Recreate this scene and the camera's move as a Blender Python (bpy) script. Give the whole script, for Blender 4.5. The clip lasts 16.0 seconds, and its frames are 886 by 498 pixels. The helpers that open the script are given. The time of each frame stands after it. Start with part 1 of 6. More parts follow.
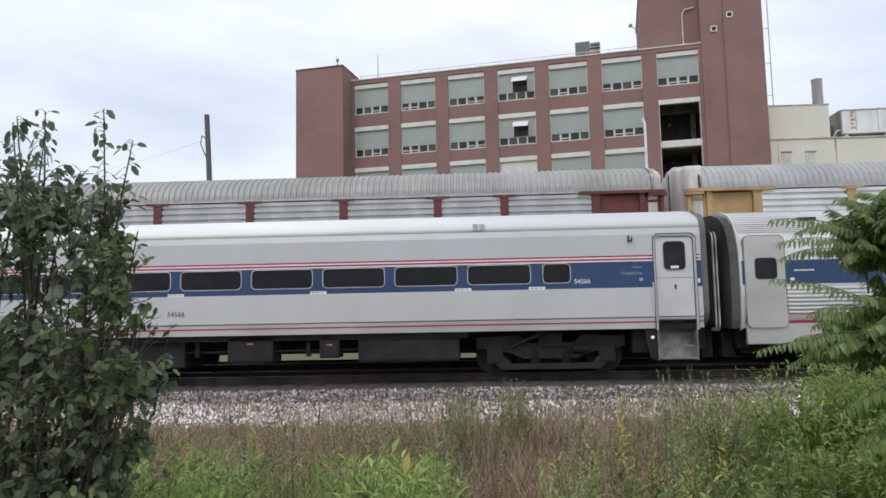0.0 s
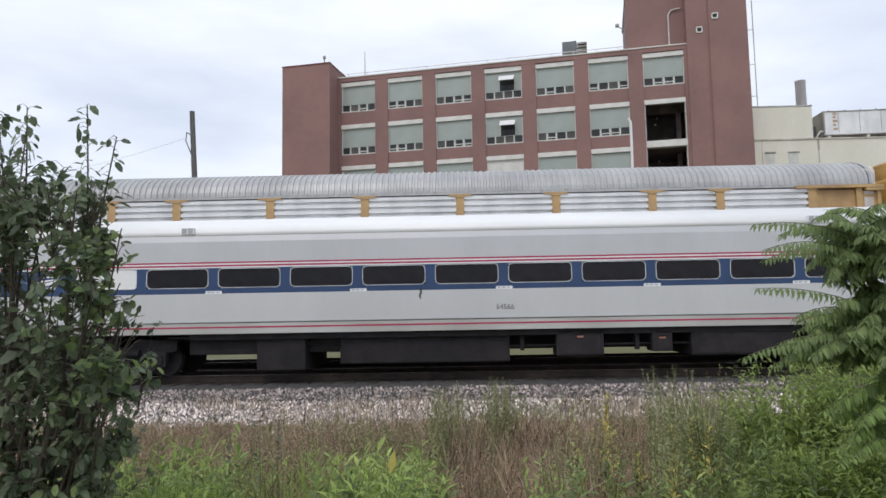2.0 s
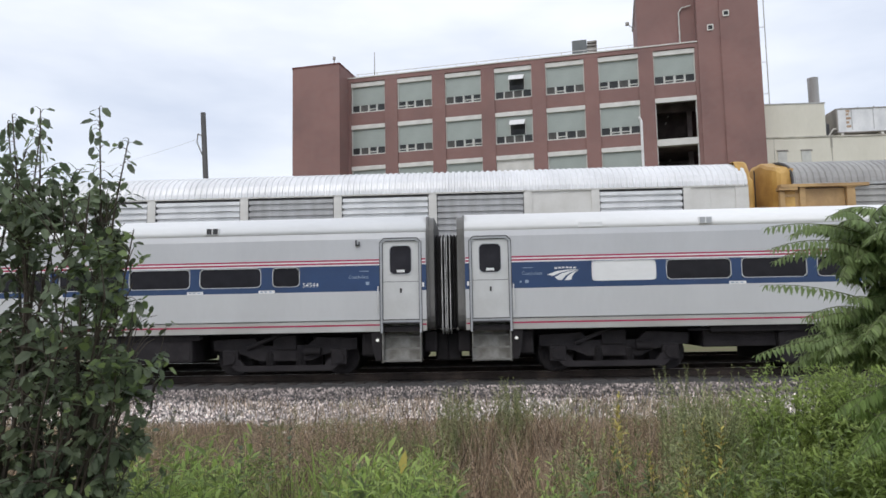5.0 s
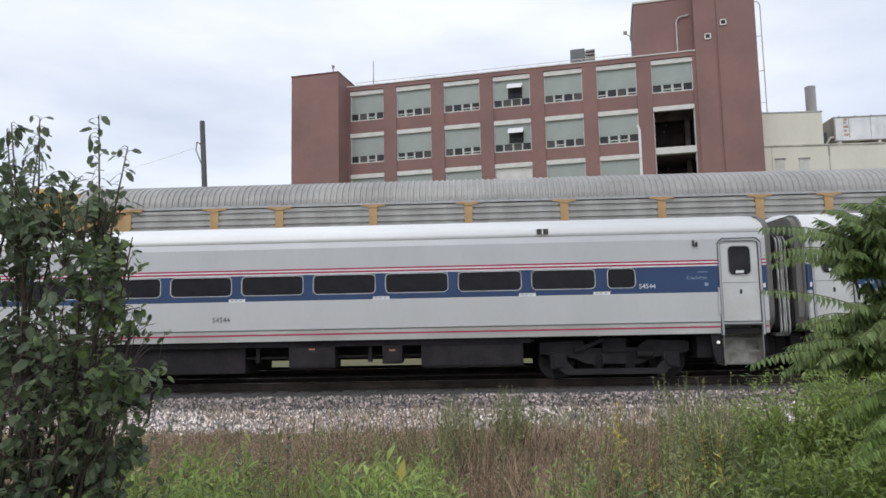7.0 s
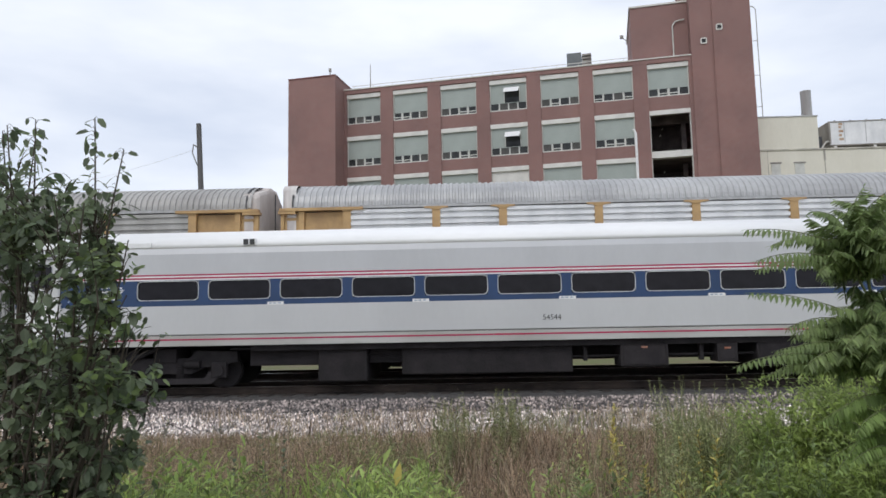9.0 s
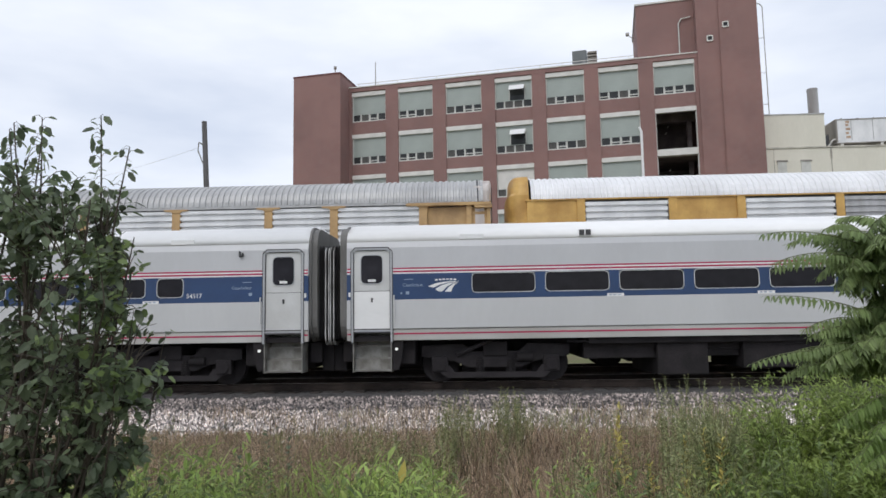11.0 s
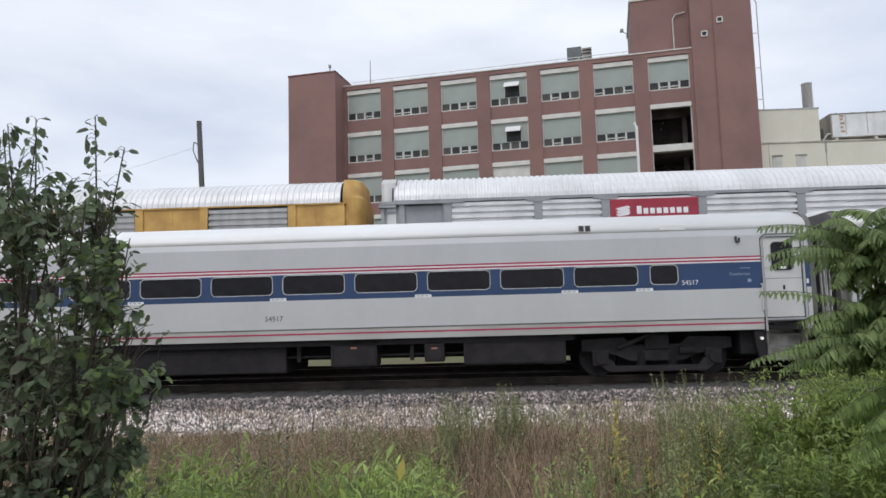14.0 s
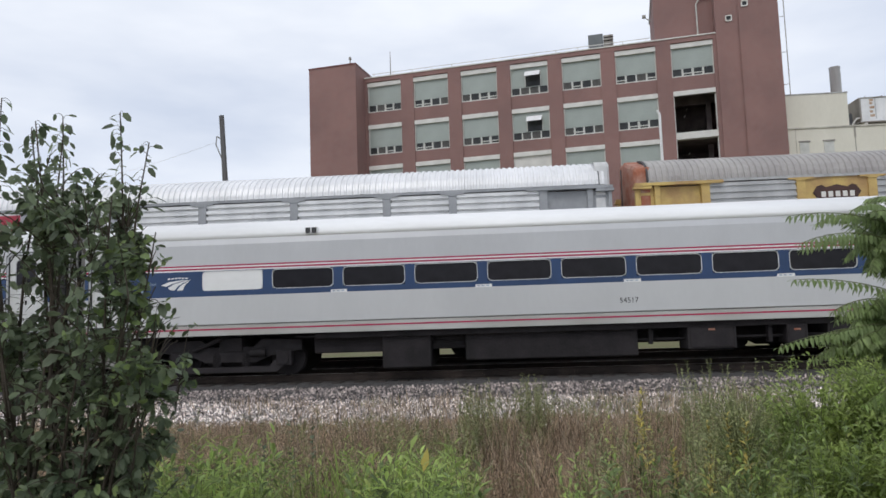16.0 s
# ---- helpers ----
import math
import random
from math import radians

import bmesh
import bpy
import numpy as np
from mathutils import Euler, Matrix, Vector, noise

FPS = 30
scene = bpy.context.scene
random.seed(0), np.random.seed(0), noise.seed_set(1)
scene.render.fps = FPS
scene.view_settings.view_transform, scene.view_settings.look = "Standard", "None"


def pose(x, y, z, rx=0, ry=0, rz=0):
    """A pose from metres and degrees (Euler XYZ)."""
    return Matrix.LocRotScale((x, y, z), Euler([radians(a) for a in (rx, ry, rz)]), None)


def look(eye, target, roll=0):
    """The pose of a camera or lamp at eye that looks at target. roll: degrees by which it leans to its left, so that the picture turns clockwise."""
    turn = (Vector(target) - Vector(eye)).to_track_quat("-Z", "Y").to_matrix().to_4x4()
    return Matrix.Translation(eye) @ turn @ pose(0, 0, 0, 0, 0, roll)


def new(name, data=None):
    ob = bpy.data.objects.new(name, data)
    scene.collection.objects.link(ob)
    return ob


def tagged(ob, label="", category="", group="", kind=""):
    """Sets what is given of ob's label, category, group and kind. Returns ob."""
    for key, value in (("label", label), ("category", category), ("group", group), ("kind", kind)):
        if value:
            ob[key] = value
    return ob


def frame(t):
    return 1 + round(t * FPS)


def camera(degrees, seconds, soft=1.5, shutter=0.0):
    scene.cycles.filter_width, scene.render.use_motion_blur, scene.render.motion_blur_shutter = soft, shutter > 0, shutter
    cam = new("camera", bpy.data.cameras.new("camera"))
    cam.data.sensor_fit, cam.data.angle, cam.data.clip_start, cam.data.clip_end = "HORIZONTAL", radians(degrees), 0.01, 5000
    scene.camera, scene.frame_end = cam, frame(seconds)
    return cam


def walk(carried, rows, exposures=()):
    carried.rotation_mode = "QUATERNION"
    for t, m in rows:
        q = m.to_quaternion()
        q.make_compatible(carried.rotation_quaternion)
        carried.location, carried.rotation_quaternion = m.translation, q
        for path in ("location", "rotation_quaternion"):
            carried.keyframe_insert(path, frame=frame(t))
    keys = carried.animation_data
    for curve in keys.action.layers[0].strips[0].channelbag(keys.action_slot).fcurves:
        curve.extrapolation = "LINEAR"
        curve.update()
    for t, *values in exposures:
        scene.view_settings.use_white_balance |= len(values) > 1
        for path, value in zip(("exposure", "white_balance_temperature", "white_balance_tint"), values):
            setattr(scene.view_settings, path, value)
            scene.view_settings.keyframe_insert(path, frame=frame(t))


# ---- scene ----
cam = camera(66, 16.0, 1.6)
EYE = (0.0, -17.3, 1.45)


def gaze(tilt, turn, lean):
    """The hand-held camera: it stays where it is and only tilts, turns and leans."""
    return pose(*EYE) @ pose(0, 0, 0, 0, 0, turn) @ pose(0, 0, 0, 90 + tilt) @ pose(0, 0, 0, 0, 0, lean)


walk(cam, [(t, gaze(a, b, c)) for t, a, b, c in (
    (0.0, 5.381, 2.597, -1.095), (0.5, 5.367, 1.893, -1.332), (1.0, 5.319, 1.58, -1.59),
    (1.5, 5.297, 1.463, -1.273), (2.0, 5.228, 1.463, -0.982), (2.5, 5.141, 1.581, -0.667),
    (3.0, 5.033, 1.795, -0.748), (3.5, 5.0, 2.1, -0.86), (4.0, 5.061, 2.318, -1.13),
    (6.5, 5.686, 2.319, -1.047), (7.0, 5.906, 2.203, -1.129), (7.5, 6.03, 2.09, -1.142),
    (8.0, 6.138, 1.953, -1.167), (8.5, 6.198, 1.88, -1.141), (9.0, 6.172, 1.907, -1.058),
    (11.5, 5.958, 2.417, -0.991), (12.0, 5.937, 2.276, -1.258), (12.5, 5.982, 2.16, -1.291),
    (13.0, 5.952, 2.025, -1.412), (13.5, 5.893, 1.953, -1.411), (14.0, 5.805, 2.034, -1.502),
    (14.5, 5.697, 2.261, -1.745), (15.0, 5.517, 2.738, -2.101), (15.5, 5.285, 3.363, -2.042),
    (16.0, 5.103, 3.896, -1.886),
)], exposures=((0.0, 0.05), (4.0, 0.05), (7.0, 0.02), (9.0, 0.02), (12.5, -0.03), (16.0, -0.07)))

# ---- world and sun: a bright, closed cloud cover ----
world = bpy.data.worlds.new("world")
scene.world = world
world.use_nodes = True
SUN_UP, SUN_TURN = radians(48), radians(200)


def make_sky():
    nt = world.node_tree
    nt.nodes.clear()
    out = nt.nodes.new("ShaderNodeOutputWorld")
    clear = nt.nodes.new("ShaderNodeTexSky")
    clear.sky_type, clear.sun_disc = "NISHITA", False
    clear.sun_elevation, clear.sun_rotation = SUN_UP, SUN_TURN
    coord = nt.nodes.new("ShaderNodeTexCoord")
    place = nt.nodes.new("ShaderNodeMapping")
    place.inputs["Scale"].default_value = (1.0, 1.0, 3.2)
    puff = nt.nodes.new("ShaderNodeTexNoise")
    puff.inputs["Scale"].default_value, puff.inputs["Detail"].default_value, puff.inputs["Roughness"].default_value = 2.1, 5.0, 0.5
    ramp = nt.nodes.new("ShaderNodeValToRGB")
    ramp.color_ramp.elements[0].position, ramp.color_ramp.elements[0].color = 0.33, (0.60, 0.66, 0.785, 1)
    ramp.color_ramp.elements[1].position, ramp.color_ramp.elements[1].color = 0.62, (0.87, 0.905, 0.975, 1)
    bg_clear, bg_cloud, mix = (nt.nodes.new(n) for n in ("ShaderNodeBackground", "ShaderNodeBackground", "ShaderNodeMixShader"))
    bg_clear.inputs["Strength"].default_value, bg_cloud.inputs["Strength"].default_value = 0.10, 1.2
    mix.inputs[0].default_value = 0.9
    for a, b in ((coord.outputs["Generated"], place.inputs[0]), (place.outputs[0], puff.inputs["Vector"]), (puff.outputs["Fac"], ramp.inputs[0]),
                 (ramp.outputs[0], bg_cloud.inputs[0]), (clear.outputs[0], bg_clear.inputs[0]),
                 (bg_clear.outputs[0], mix.inputs[1]), (bg_cloud.outputs[0], mix.inputs[2]), (mix.outputs[0], out.inputs[0])):
        nt.links.new(a, b)


make_sky()
sun = new("sun", bpy.data.lights.new("sun", "SUN"))
sun.data.energy, sun.data.angle, sun.data.color = 0.9, radians(25), (1.0, 0.955, 0.89)
sun.matrix_world = look((math.sin(SUN_TURN) * 30, math.cos(SUN_TURN) * 30, math.tan(SUN_UP) * 30), (0, 0, 0))


# ---- materials ----
def surface(name, color, rough=0.6, metal=0.0, vary=0.12, scale=3.0, fine=40.0, bump=0.15, tint=None, per="", stretch=(1, 1, 1), gloss=0.5, leaf=0.0):
    """A worn surface: base colour varied by a coarse and a fine noise, relief by the fine one. tint: the colour of stains.
    per: 'object' or 'island' adds a shade of its own to each piece."""
    mat = bpy.data.materials.new(name)
    mat.use_nodes = True
    nt = mat.node_tree
    bsdf = nt.nodes["Principled BSDF"]
    bsdf.inputs["Roughness"].default_value, bsdf.inputs["Metallic"].default_value = rough, metal
    bsdf.inputs["Specular IOR Level"].default_value = gloss
    coord, place = nt.nodes.new("ShaderNodeTexCoord"), nt.nodes.new("ShaderNodeMapping")
    place.inputs["Scale"].default_value = stretch
    nt.links.new(coord.outputs["Object"], place.inputs[0])
    coarse, grain = nt.nodes.new("ShaderNodeTexNoise"), nt.nodes.new("ShaderNodeTexNoise")
    coarse.inputs["Scale"].default_value, coarse.inputs["Detail"].default_value = scale, 6
    grain.inputs["Scale"].default_value, grain.inputs["Detail"].default_value = fine, 4
    for n in (coarse, grain):
        nt.links.new(place.outputs[0], n.inputs["Vector"])
    ramp = nt.nodes.new("ShaderNodeValToRGB")
    ramp.color_ramp.elements[0].position, ramp.color_ramp.elements[1].position = 0.36, 0.64
    stain = tint or tuple(c * (1 - 2 * vary) for c in color)
    ramp.color_ramp.elements[0].color, ramp.color_ramp.elements[1].color = (*stain, 1), (*color, 1)
    nt.links.new(coarse.outputs["Fac"], ramp.inputs[0])
    shade = nt.nodes.new("ShaderNodeHueSaturation")
    nt.links.new(ramp.outputs[0], shade.inputs["Color"])
    value = nt.nodes.new("ShaderNodeMapRange")
    value.inputs["To Min"].default_value, value.inputs["To Max"].default_value = 1 - vary, 1 + vary
    nt.links.new(grain.outputs["Fac"], value.inputs["Value"])
    last = value.outputs[0]
    if per:
        info = nt.nodes.new("ShaderNodeObjectInfo" if per == "object" else "ShaderNodeNewGeometry")
        own = nt.nodes.new("ShaderNodeMapRange")
        own.inputs["To Min"].default_value, own.inputs["To Max"].default_value = (0.88, 1.12) if per == "object" else (0.08, 1.85) if per == "stone" else (0.6, 1.4)
        nt.links.new(info.outputs["Random" if per == "object" else "Random Per Island"], own.inputs["Value"])
        times = nt.nodes.new("ShaderNodeMath")
        times.operation = "MULTIPLY"
        nt.links.new(last, times.inputs[0])
        nt.links.new(own.outputs[0], times.inputs[1])
        last = times.outputs[0]
    nt.links.new(last, shade.inputs["Value"])
    nt.links.new(shade.outputs[0], bsdf.inputs["Base Color"])
    if bump:
        relief = nt.nodes.new("ShaderNodeBump")
        relief.inputs["Strength"].default_value, relief.inputs["Distance"].default_value = bump, 0.02
        nt.links.new(grain.outputs["Fac"], relief.inputs["Height"])
        nt.links.new(relief.outputs[0], bsdf.inputs["Normal"])
    if leaf:
        glow, mix = nt.nodes.new("ShaderNodeBsdfTranslucent"), nt.nodes.new("ShaderNodeMixShader")
        mix.inputs[0].default_value = leaf
        nt.links.new(shade.outputs[0], glow.inputs["Color"])
        nt.links.new(bsdf.outputs[0], mix.inputs[1])
        nt.links.new(glow.outputs[0], mix.inputs[2])
        nt.links.new(mix.outputs[0], nt.nodes["Material Output"].inputs[0])
    return mat


def brickwork(name, color, dark, mortar):
    mat = surface(name, color, 0.85, vary=0.1, scale=0.25, fine=2.0, bump=0.0, tint=dark)
    nt = mat.node_tree
    bsdf, shade = nt.nodes["Principled BSDF"], nt.nodes["Hue/Saturation/Value"]
    coord = nt.nodes["Texture Coordinate"]
    turn = nt.nodes.new("ShaderNodeVectorMath")
    turn.operation = "DOT_PRODUCT"
    turn.inputs[1].default_value = (1, 1, 0)
    split, join = nt.nodes.new("ShaderNodeSeparateXYZ"), nt.nodes.new("ShaderNodeCombineXYZ")
    brick = nt.nodes.new("ShaderNodeTexBrick")
    brick.inputs["Scale"].default_value = 1.0
    brick.inputs["Brick Width"].default_value, brick.inputs["Row Height"].default_value, brick.inputs["Mortar Size"].default_value = 0.21, 0.075, 0.006
    brick.inputs["Mortar"].default_value = (*mortar, 1)
    nt.links.new(coord.outputs["Object"], turn.inputs[0])
    nt.links.new(coord.outputs["Object"], split.inputs[0])
    nt.links.new(turn.outputs["Value"], join.inputs[0])
    nt.links.new(split.outputs["Z"], join.inputs[1])
    nt.links.new(join.outputs[0], brick.inputs["Vector"])
    for key in ("Color1", "Color2"):
        nt.links.new(shade.outputs[0], brick.inputs[key])
    nt.links.new(brick.outputs["Color"], bsdf.inputs["Base Color"])
    return mat


SILVER = surface("silver_grey_paint", (0.575, 0.578, 0.582), 0.38, 0.15, 0.03, 0.9, 14, 0.02, stretch=(1, 1, 0.35))
SILVER_GRIMY = surface("grimy_grey_sill_paint", (0.53, 0.525, 0.505), 0.5, 0.1, 0.06, 0.7, 14, 0.02, tint=(0.40, 0.385, 0.36), stretch=(0.6, 1, 1.5))
# upper sides: slightly darker and bluer than the lower panels
SILVER_UPPER = surface("upper_side_grey", (0.55, 0.555, 0.572), 0.42, 0.1, 0.035, 0.9, 14, 0.02, stretch=(1, 1, 0.4))
DOOR_PAINT = surface("pale_door_paint", (0.63, 0.635, 0.63), 0.4, 0.05, 0.05, 1.5, 18, 0.02, tint=(0.55, 0.55, 0.54))
RIM = surface("bright_window_rim", (0.74, 0.74, 0.73), 0.35, 0.2, 0.05, 3, 30, 0.0)
SILVER_DULL = surface("dusty_grey_paint", (0.44, 0.45, 0.47), 0.5, 0.1, 0.07, 0.8, 14, 0.02, stretch=(1, 1, 0.3))
ROOF_WHITE = surface("white_roof_paint", (0.86, 0.86, 0.855), 0.45, 0.0, 0.05, 0.7, 12, 0.03, stretch=(0.4, 1, 1))
BLUE = surface("navy_blue_paint", (0.022, 0.058, 0.155), 0.35, 0.0, 0.1, 1.2, 20, 0.02)
RED = surface("red_stripe_paint", (0.42, 0.013, 0.075), 0.4, 0.0, 0.08, 2, 20, 0.0)
WHITE = surface("white_marking_paint", (0.82, 0.82, 0.82), 0.45, 0.0, 0.04, 3, 30, 0.0)
PALE_BLUE = surface("pale_blue_marking", (0.30, 0.38, 0.5), 0.5, 0.0, 0.1, 3, 30, 0.0)
TINTED = surface("tinted_window_glass", (0.021, 0.0195, 0.025), 0.12, 0.0, 0.35, 0.8, 5, 0.0, per="object", gloss=0.19)
SHROUD = surface("dark_grey_canvas", (0.17, 0.166, 0.16), 0.6, 0.0, 0.25, 1.5, 25, 0.15, tint=(0.12, 0.117, 0.11), stretch=(1, 1, 0.4))
END_BROWN = surface("grimy_end_wall_paint", (0.105, 0.095, 0.093), 0.5, 0.1, 0.25, 1.5, 20, 0.1, tint=(0.04, 0.036, 0.036), stretch=(1, 1, 0.5))
FOLD = surface("worn_bellows_edge", (0.6, 0.6, 0.59), 0.6, 0.0, 0.3, 5, 30, 0.1, tint=(0.2, 0.195, 0.19), stretch=(1, 1, 0.4))
GASKET = surface("black_rubber", (0.034, 0.032, 0.033), 0.7, 0.0, 0.2, 4, 40, 0.1)
GRIME = surface("grimy_underframe_steel", (0.034, 0.03, 0.032), 0.8, 0.0, 0.3, 2, 25, 0.2, tint=(0.022, 0.02, 0.021), gloss=0.2)
TRUCK = surface("dusty_truck_steel", (0.036, 0.032, 0.034), 0.75, 0.0, 0.25, 3, 30, 0.2, tint=(0.023, 0.02, 0.022), gloss=0.25)
# unlit silvery lens; the weak emission is added only to brighten it
LAMP_LENS = surface("marker_lens_glow", (0.85, 0.85, 0.82), 0.2, 0.0, 0.02, 3, 30, 0.0)
LAMP_LENS.node_tree.nodes["Principled BSDF"].inputs["Emission Color"].default_value = (1.0, 0.97, 0.9, 1)
LAMP_LENS.node_tree.nodes["Principled BSDF"].inputs["Emission Strength"].default_value = 0.25
DARK_LINE = surface("dark_seam", (0.06, 0.06, 0.065), 0.6, 0.0, 0.2, 4, 30, 0.0)
STEP_GREY = surface("worn_step_metal", (0.29, 0.285, 0.265), 0.5, 0.3, 0.18, 4, 30, 0.1, tint=(0.15, 0.14, 0.125))
STEEL = surface("brushed_stainless_steel", (0.72, 0.71, 0.70), 0.3, 0.6, 0.08, 1.5, 30, 0.05, stretch=(0.3, 1, 3))
STEEL_DULL = surface("dulled_stainless_sheet", (0.56, 0.545, 0.525), 0.36, 0.5, 0.08, 0.7, 20, 0.03, stretch=(0.3, 1, 1.0), tint=(0.40, 0.385, 0.365))
RAIL = surface("rusty_rail_steel", (0.05, 0.036, 0.03), 0.75, 0.3, 0.25, 3, 30, 0.2)
RAIL_TOP = surface("polished_rail_head", (0.5, 0.49, 0.48), 0.3, 0.9, 0.1, 3, 30, 0.05)
WOOD_TIE = surface("creosoted_timber", (0.055, 0.045, 0.04), 0.9, 0.0, 0.3, 4, 30, 0.4, per="object")
GALV = surface("galvanised_sheet", (0.80, 0.80, 0.80), 0.42, 0.1, 0.08, 1.1, 9, 0.04, stretch=(1, 1, 0.4), tint=(0.64, 0.645, 0.65))
GALV_DULL = surface("dulled_galvanised_sheet", (0.46, 0.46, 0.465), 0.55, 0.15, 0.12, 1.3, 9, 0.04, stretch=(2.5, 1, 0.3), tint=(0.36, 0.355, 0.35))
ROOF_ALU = surface("bright_galvanised_roof", (0.82, 0.82, 0.83), 0.4, 0.1, 0.07, 0.8, 9, 0.03)
ROOF_GREY = surface("weathered_galvanised_roof", (0.485, 0.485, 0.485), 0.5, 0.25, 0.12, 0.6, 8, 0.04, stretch=(1, 0.3, 1), tint=(0.36, 0.36, 0.365))
ROOF_DULL = surface("dulled_galvanised_roof", (0.40, 0.39, 0.375), 0.55, 0.2, 0.12, 0.6, 8, 0.04, stretch=(1, 0.3, 1), tint=(0.31, 0.30, 0.29))
GALV_TAN = surface("dusty_galvanised_sheet", (0.43, 0.42, 0.40), 0.55, 0.15, 0.10, 1.3, 9, 0.04, stretch=(1.5, 1, 0.4), tint=(0.34, 0.33, 0.31))
ROOF_TAN = surface("dusty_galvanised_roof", (0.42, 0.40, 0.38), 0.6, 0.15, 0.12, 0.6, 8, 0.04, stretch=(1, 0.3, 1), tint=(0.33, 0.31, 0.30))
YELLOW = surface("yellow_ochre_paint", (0.61, 0.375, 0.11), 0.5, 0.0, 0.1, 1.6, 14, 0.05, tint=(0.42, 0.235, 0.06))
YELLOW_OLD = surface("faded_yellow_paint", (0.50, 0.325, 0.145), 0.6, 0.0, 0.14, 1.6, 14, 0.06, tint=(0.36, 0.225, 0.105))
YELLOW_BRIGHT = surface("bright_yellow_paint", (0.58, 0.42, 0.14), 0.55, 0.0, 0.14, 1.6, 14, 0.06, tint=(0.40, 0.25, 0.10))
OXIDE = surface("dark_red_oxide_paint", (0.16, 0.035, 0.03), 0.6, 0.0, 0.2, 1.4, 14, 0.06, tint=(0.09, 0.025, 0.022))
RUST = surface("rusted_orange_steel", (0.33, 0.115, 0.065), 0.8, 0.0, 0.25, 2.5, 18, 0.15, tint=(0.40, 0.25, 0.2))
RUST_PALE = surface("faded_rust_stain", (0.52, 0.38, 0.27), 0.8, 0.0, 0.2, 3, 18, 0.1, tint=(0.38, 0.24, 0.15))
CREAM = surface("off_white_car_paint", (0.66, 0.645, 0.61), 0.5, 0.0, 0.06, 1.2, 14, 0.03, tint=(0.56, 0.54, 0.50))
STREAKED = surface("streaked_white_paint", (0.70, 0.67, 0.65), 0.6, 0.0, 0.15, 2.2, 12, 0.05, stretch=(1, 1.2, 0.25), tint=(0.42, 0.38, 0.37))
GALV_MID = surface("weathered_galvanised_sheet", (0.50, 0.50, 0.50), 0.5, 0.2, 0.10, 1.3, 9, 0.04, stretch=(1.5, 1, 0.4), tint=(0.41, 0.41, 0.41))
GRUBBY = surface("grubby_cream_paint", (0.62, 0.575, 0.545), 0.65, 0.0, 0.12, 1.3, 10, 0.05, stretch=(1, 1, 0.35), tint=(0.43, 0.37, 0.34))
RACK_GREY = surface("grey_rack_paint", (0.33, 0.34, 0.355), 0.5, 0.1, 0.1, 1.6, 14, 0.04)
RACK_WHITE = surface("white_rack_paint", (0.68, 0.68, 0.68), 0.5, 0.05, 0.08, 1.6, 14, 0.04)
SIGN_RED = surface("crimson_sign_paint", (0.36, 0.025, 0.05), 0.45, 0.0, 0.08, 2, 20, 0.0)
SHIELD = surface("brown_shield_paint", (0.07, 0.03, 0.022), 0.6, 0.0, 0.15, 3, 20, 0.0)
BRICK = brickwork("red_brickwork", (0.278, 0.147, 0.13), (0.215, 0.115, 0.104), (0.27, 0.205, 0.19))
LINTEL = surface("white_painted_lintel", (0.72, 0.70, 0.66), 0.7, 0.0, 0.08, 1, 12, 0.05)
INFILL = surface("green_fibreglass_panel", (0.36, 0.40, 0.37), 0.35, 0.0, 0.07, 0.5, 6, 0.02)
FRAME = surface("pale_window_frame", (0.62, 0.62, 0.58), 0.6, 0.0, 0.08, 2, 20, 0.05)
DARK_PANE = surface("dark_window_pane", (0.065, 0.068, 0.07), 0.15, 0.0, 0.3, 0.6, 4, 0.0, per="object", gloss=0.2)
BLIND_PANE = surface("clouded_window_pane", (0.12, 0.115, 0.105), 0.25, 0.0, 0.3, 0.6, 4, 0.0, per="object", gloss=0.3)
DARK_ROOM = surface("unlit_interior", (0.2, 0.165, 0.16), 0.9, 0.0, 0.2, 1, 8, 0.0)
BEIGE = surface("cream_stucco_wall", (0.75, 0.72, 0.625), 0.85, 0.0, 0.05, 0.35, 6, 0.05, stretch=(1, 1, 0.4), tint=(0.67, 0.64, 0.545))
LEDGE = surface("stained_stucco_ledge", (0.58, 0.55, 0.47), 0.85, 0.0, 0.12, 0.8, 8, 0.05, tint=(0.33, 0.31, 0.27))
CONCRETE = surface("stained_concrete", (0.36, 0.34, 0.31), 0.85, 0.0, 0.15, 0.8, 10, 0.1, stretch=(1, 1, 0.3), tint=(0.22, 0.20, 0.18))
FLUE = surface("weathered_flue_metal", (0.52, 0.52, 0.52), 0.6, 0.2, 0.12, 0.8, 10, 0.05, stretch=(1, 1, 0.15), tint=(0.3, 0.29, 0.28))
ROOFING = surface("grey_roofing_felt", (0.16, 0.16, 0.16), 0.9, 0.0, 0.15, 0.6, 10, 0.1)
MACHINE = surface("grey_machine_paint", (0.16, 0.175, 0.18), 0.6, 0.1, 0.15, 1, 10, 0.05)
POLE_WOOD = surface("weathered_pole_timber", (0.13, 0.125, 0.125), 0.9, 0.0, 0.2, 3, 30, 0.3, stretch=(1, 1, 0.1))
SOIL = surface("grassy_soil", (0.15, 0.125, 0.07), 0.95, 0.0, 0.25, 0.6, 9, 0.4, tint=(0.12, 0.14, 0.05))
# dark colour holds the train's shade, shaded gaps between stones, and oily dirt
GRAVEL = surface("crushed_stone_bed", (0.10, 0.094, 0.092), 0.9, 0.0, 0.3, 6, 45, 0.8, tint=(0.045, 0.042, 0.042))
STONE = surface("crushed_limestone", (0.53, 0.45, 0.41), 0.9, 0.0, 0.25, 8, 60, 0.3, per="stone", tint=(0.10, 0.09, 0.09))
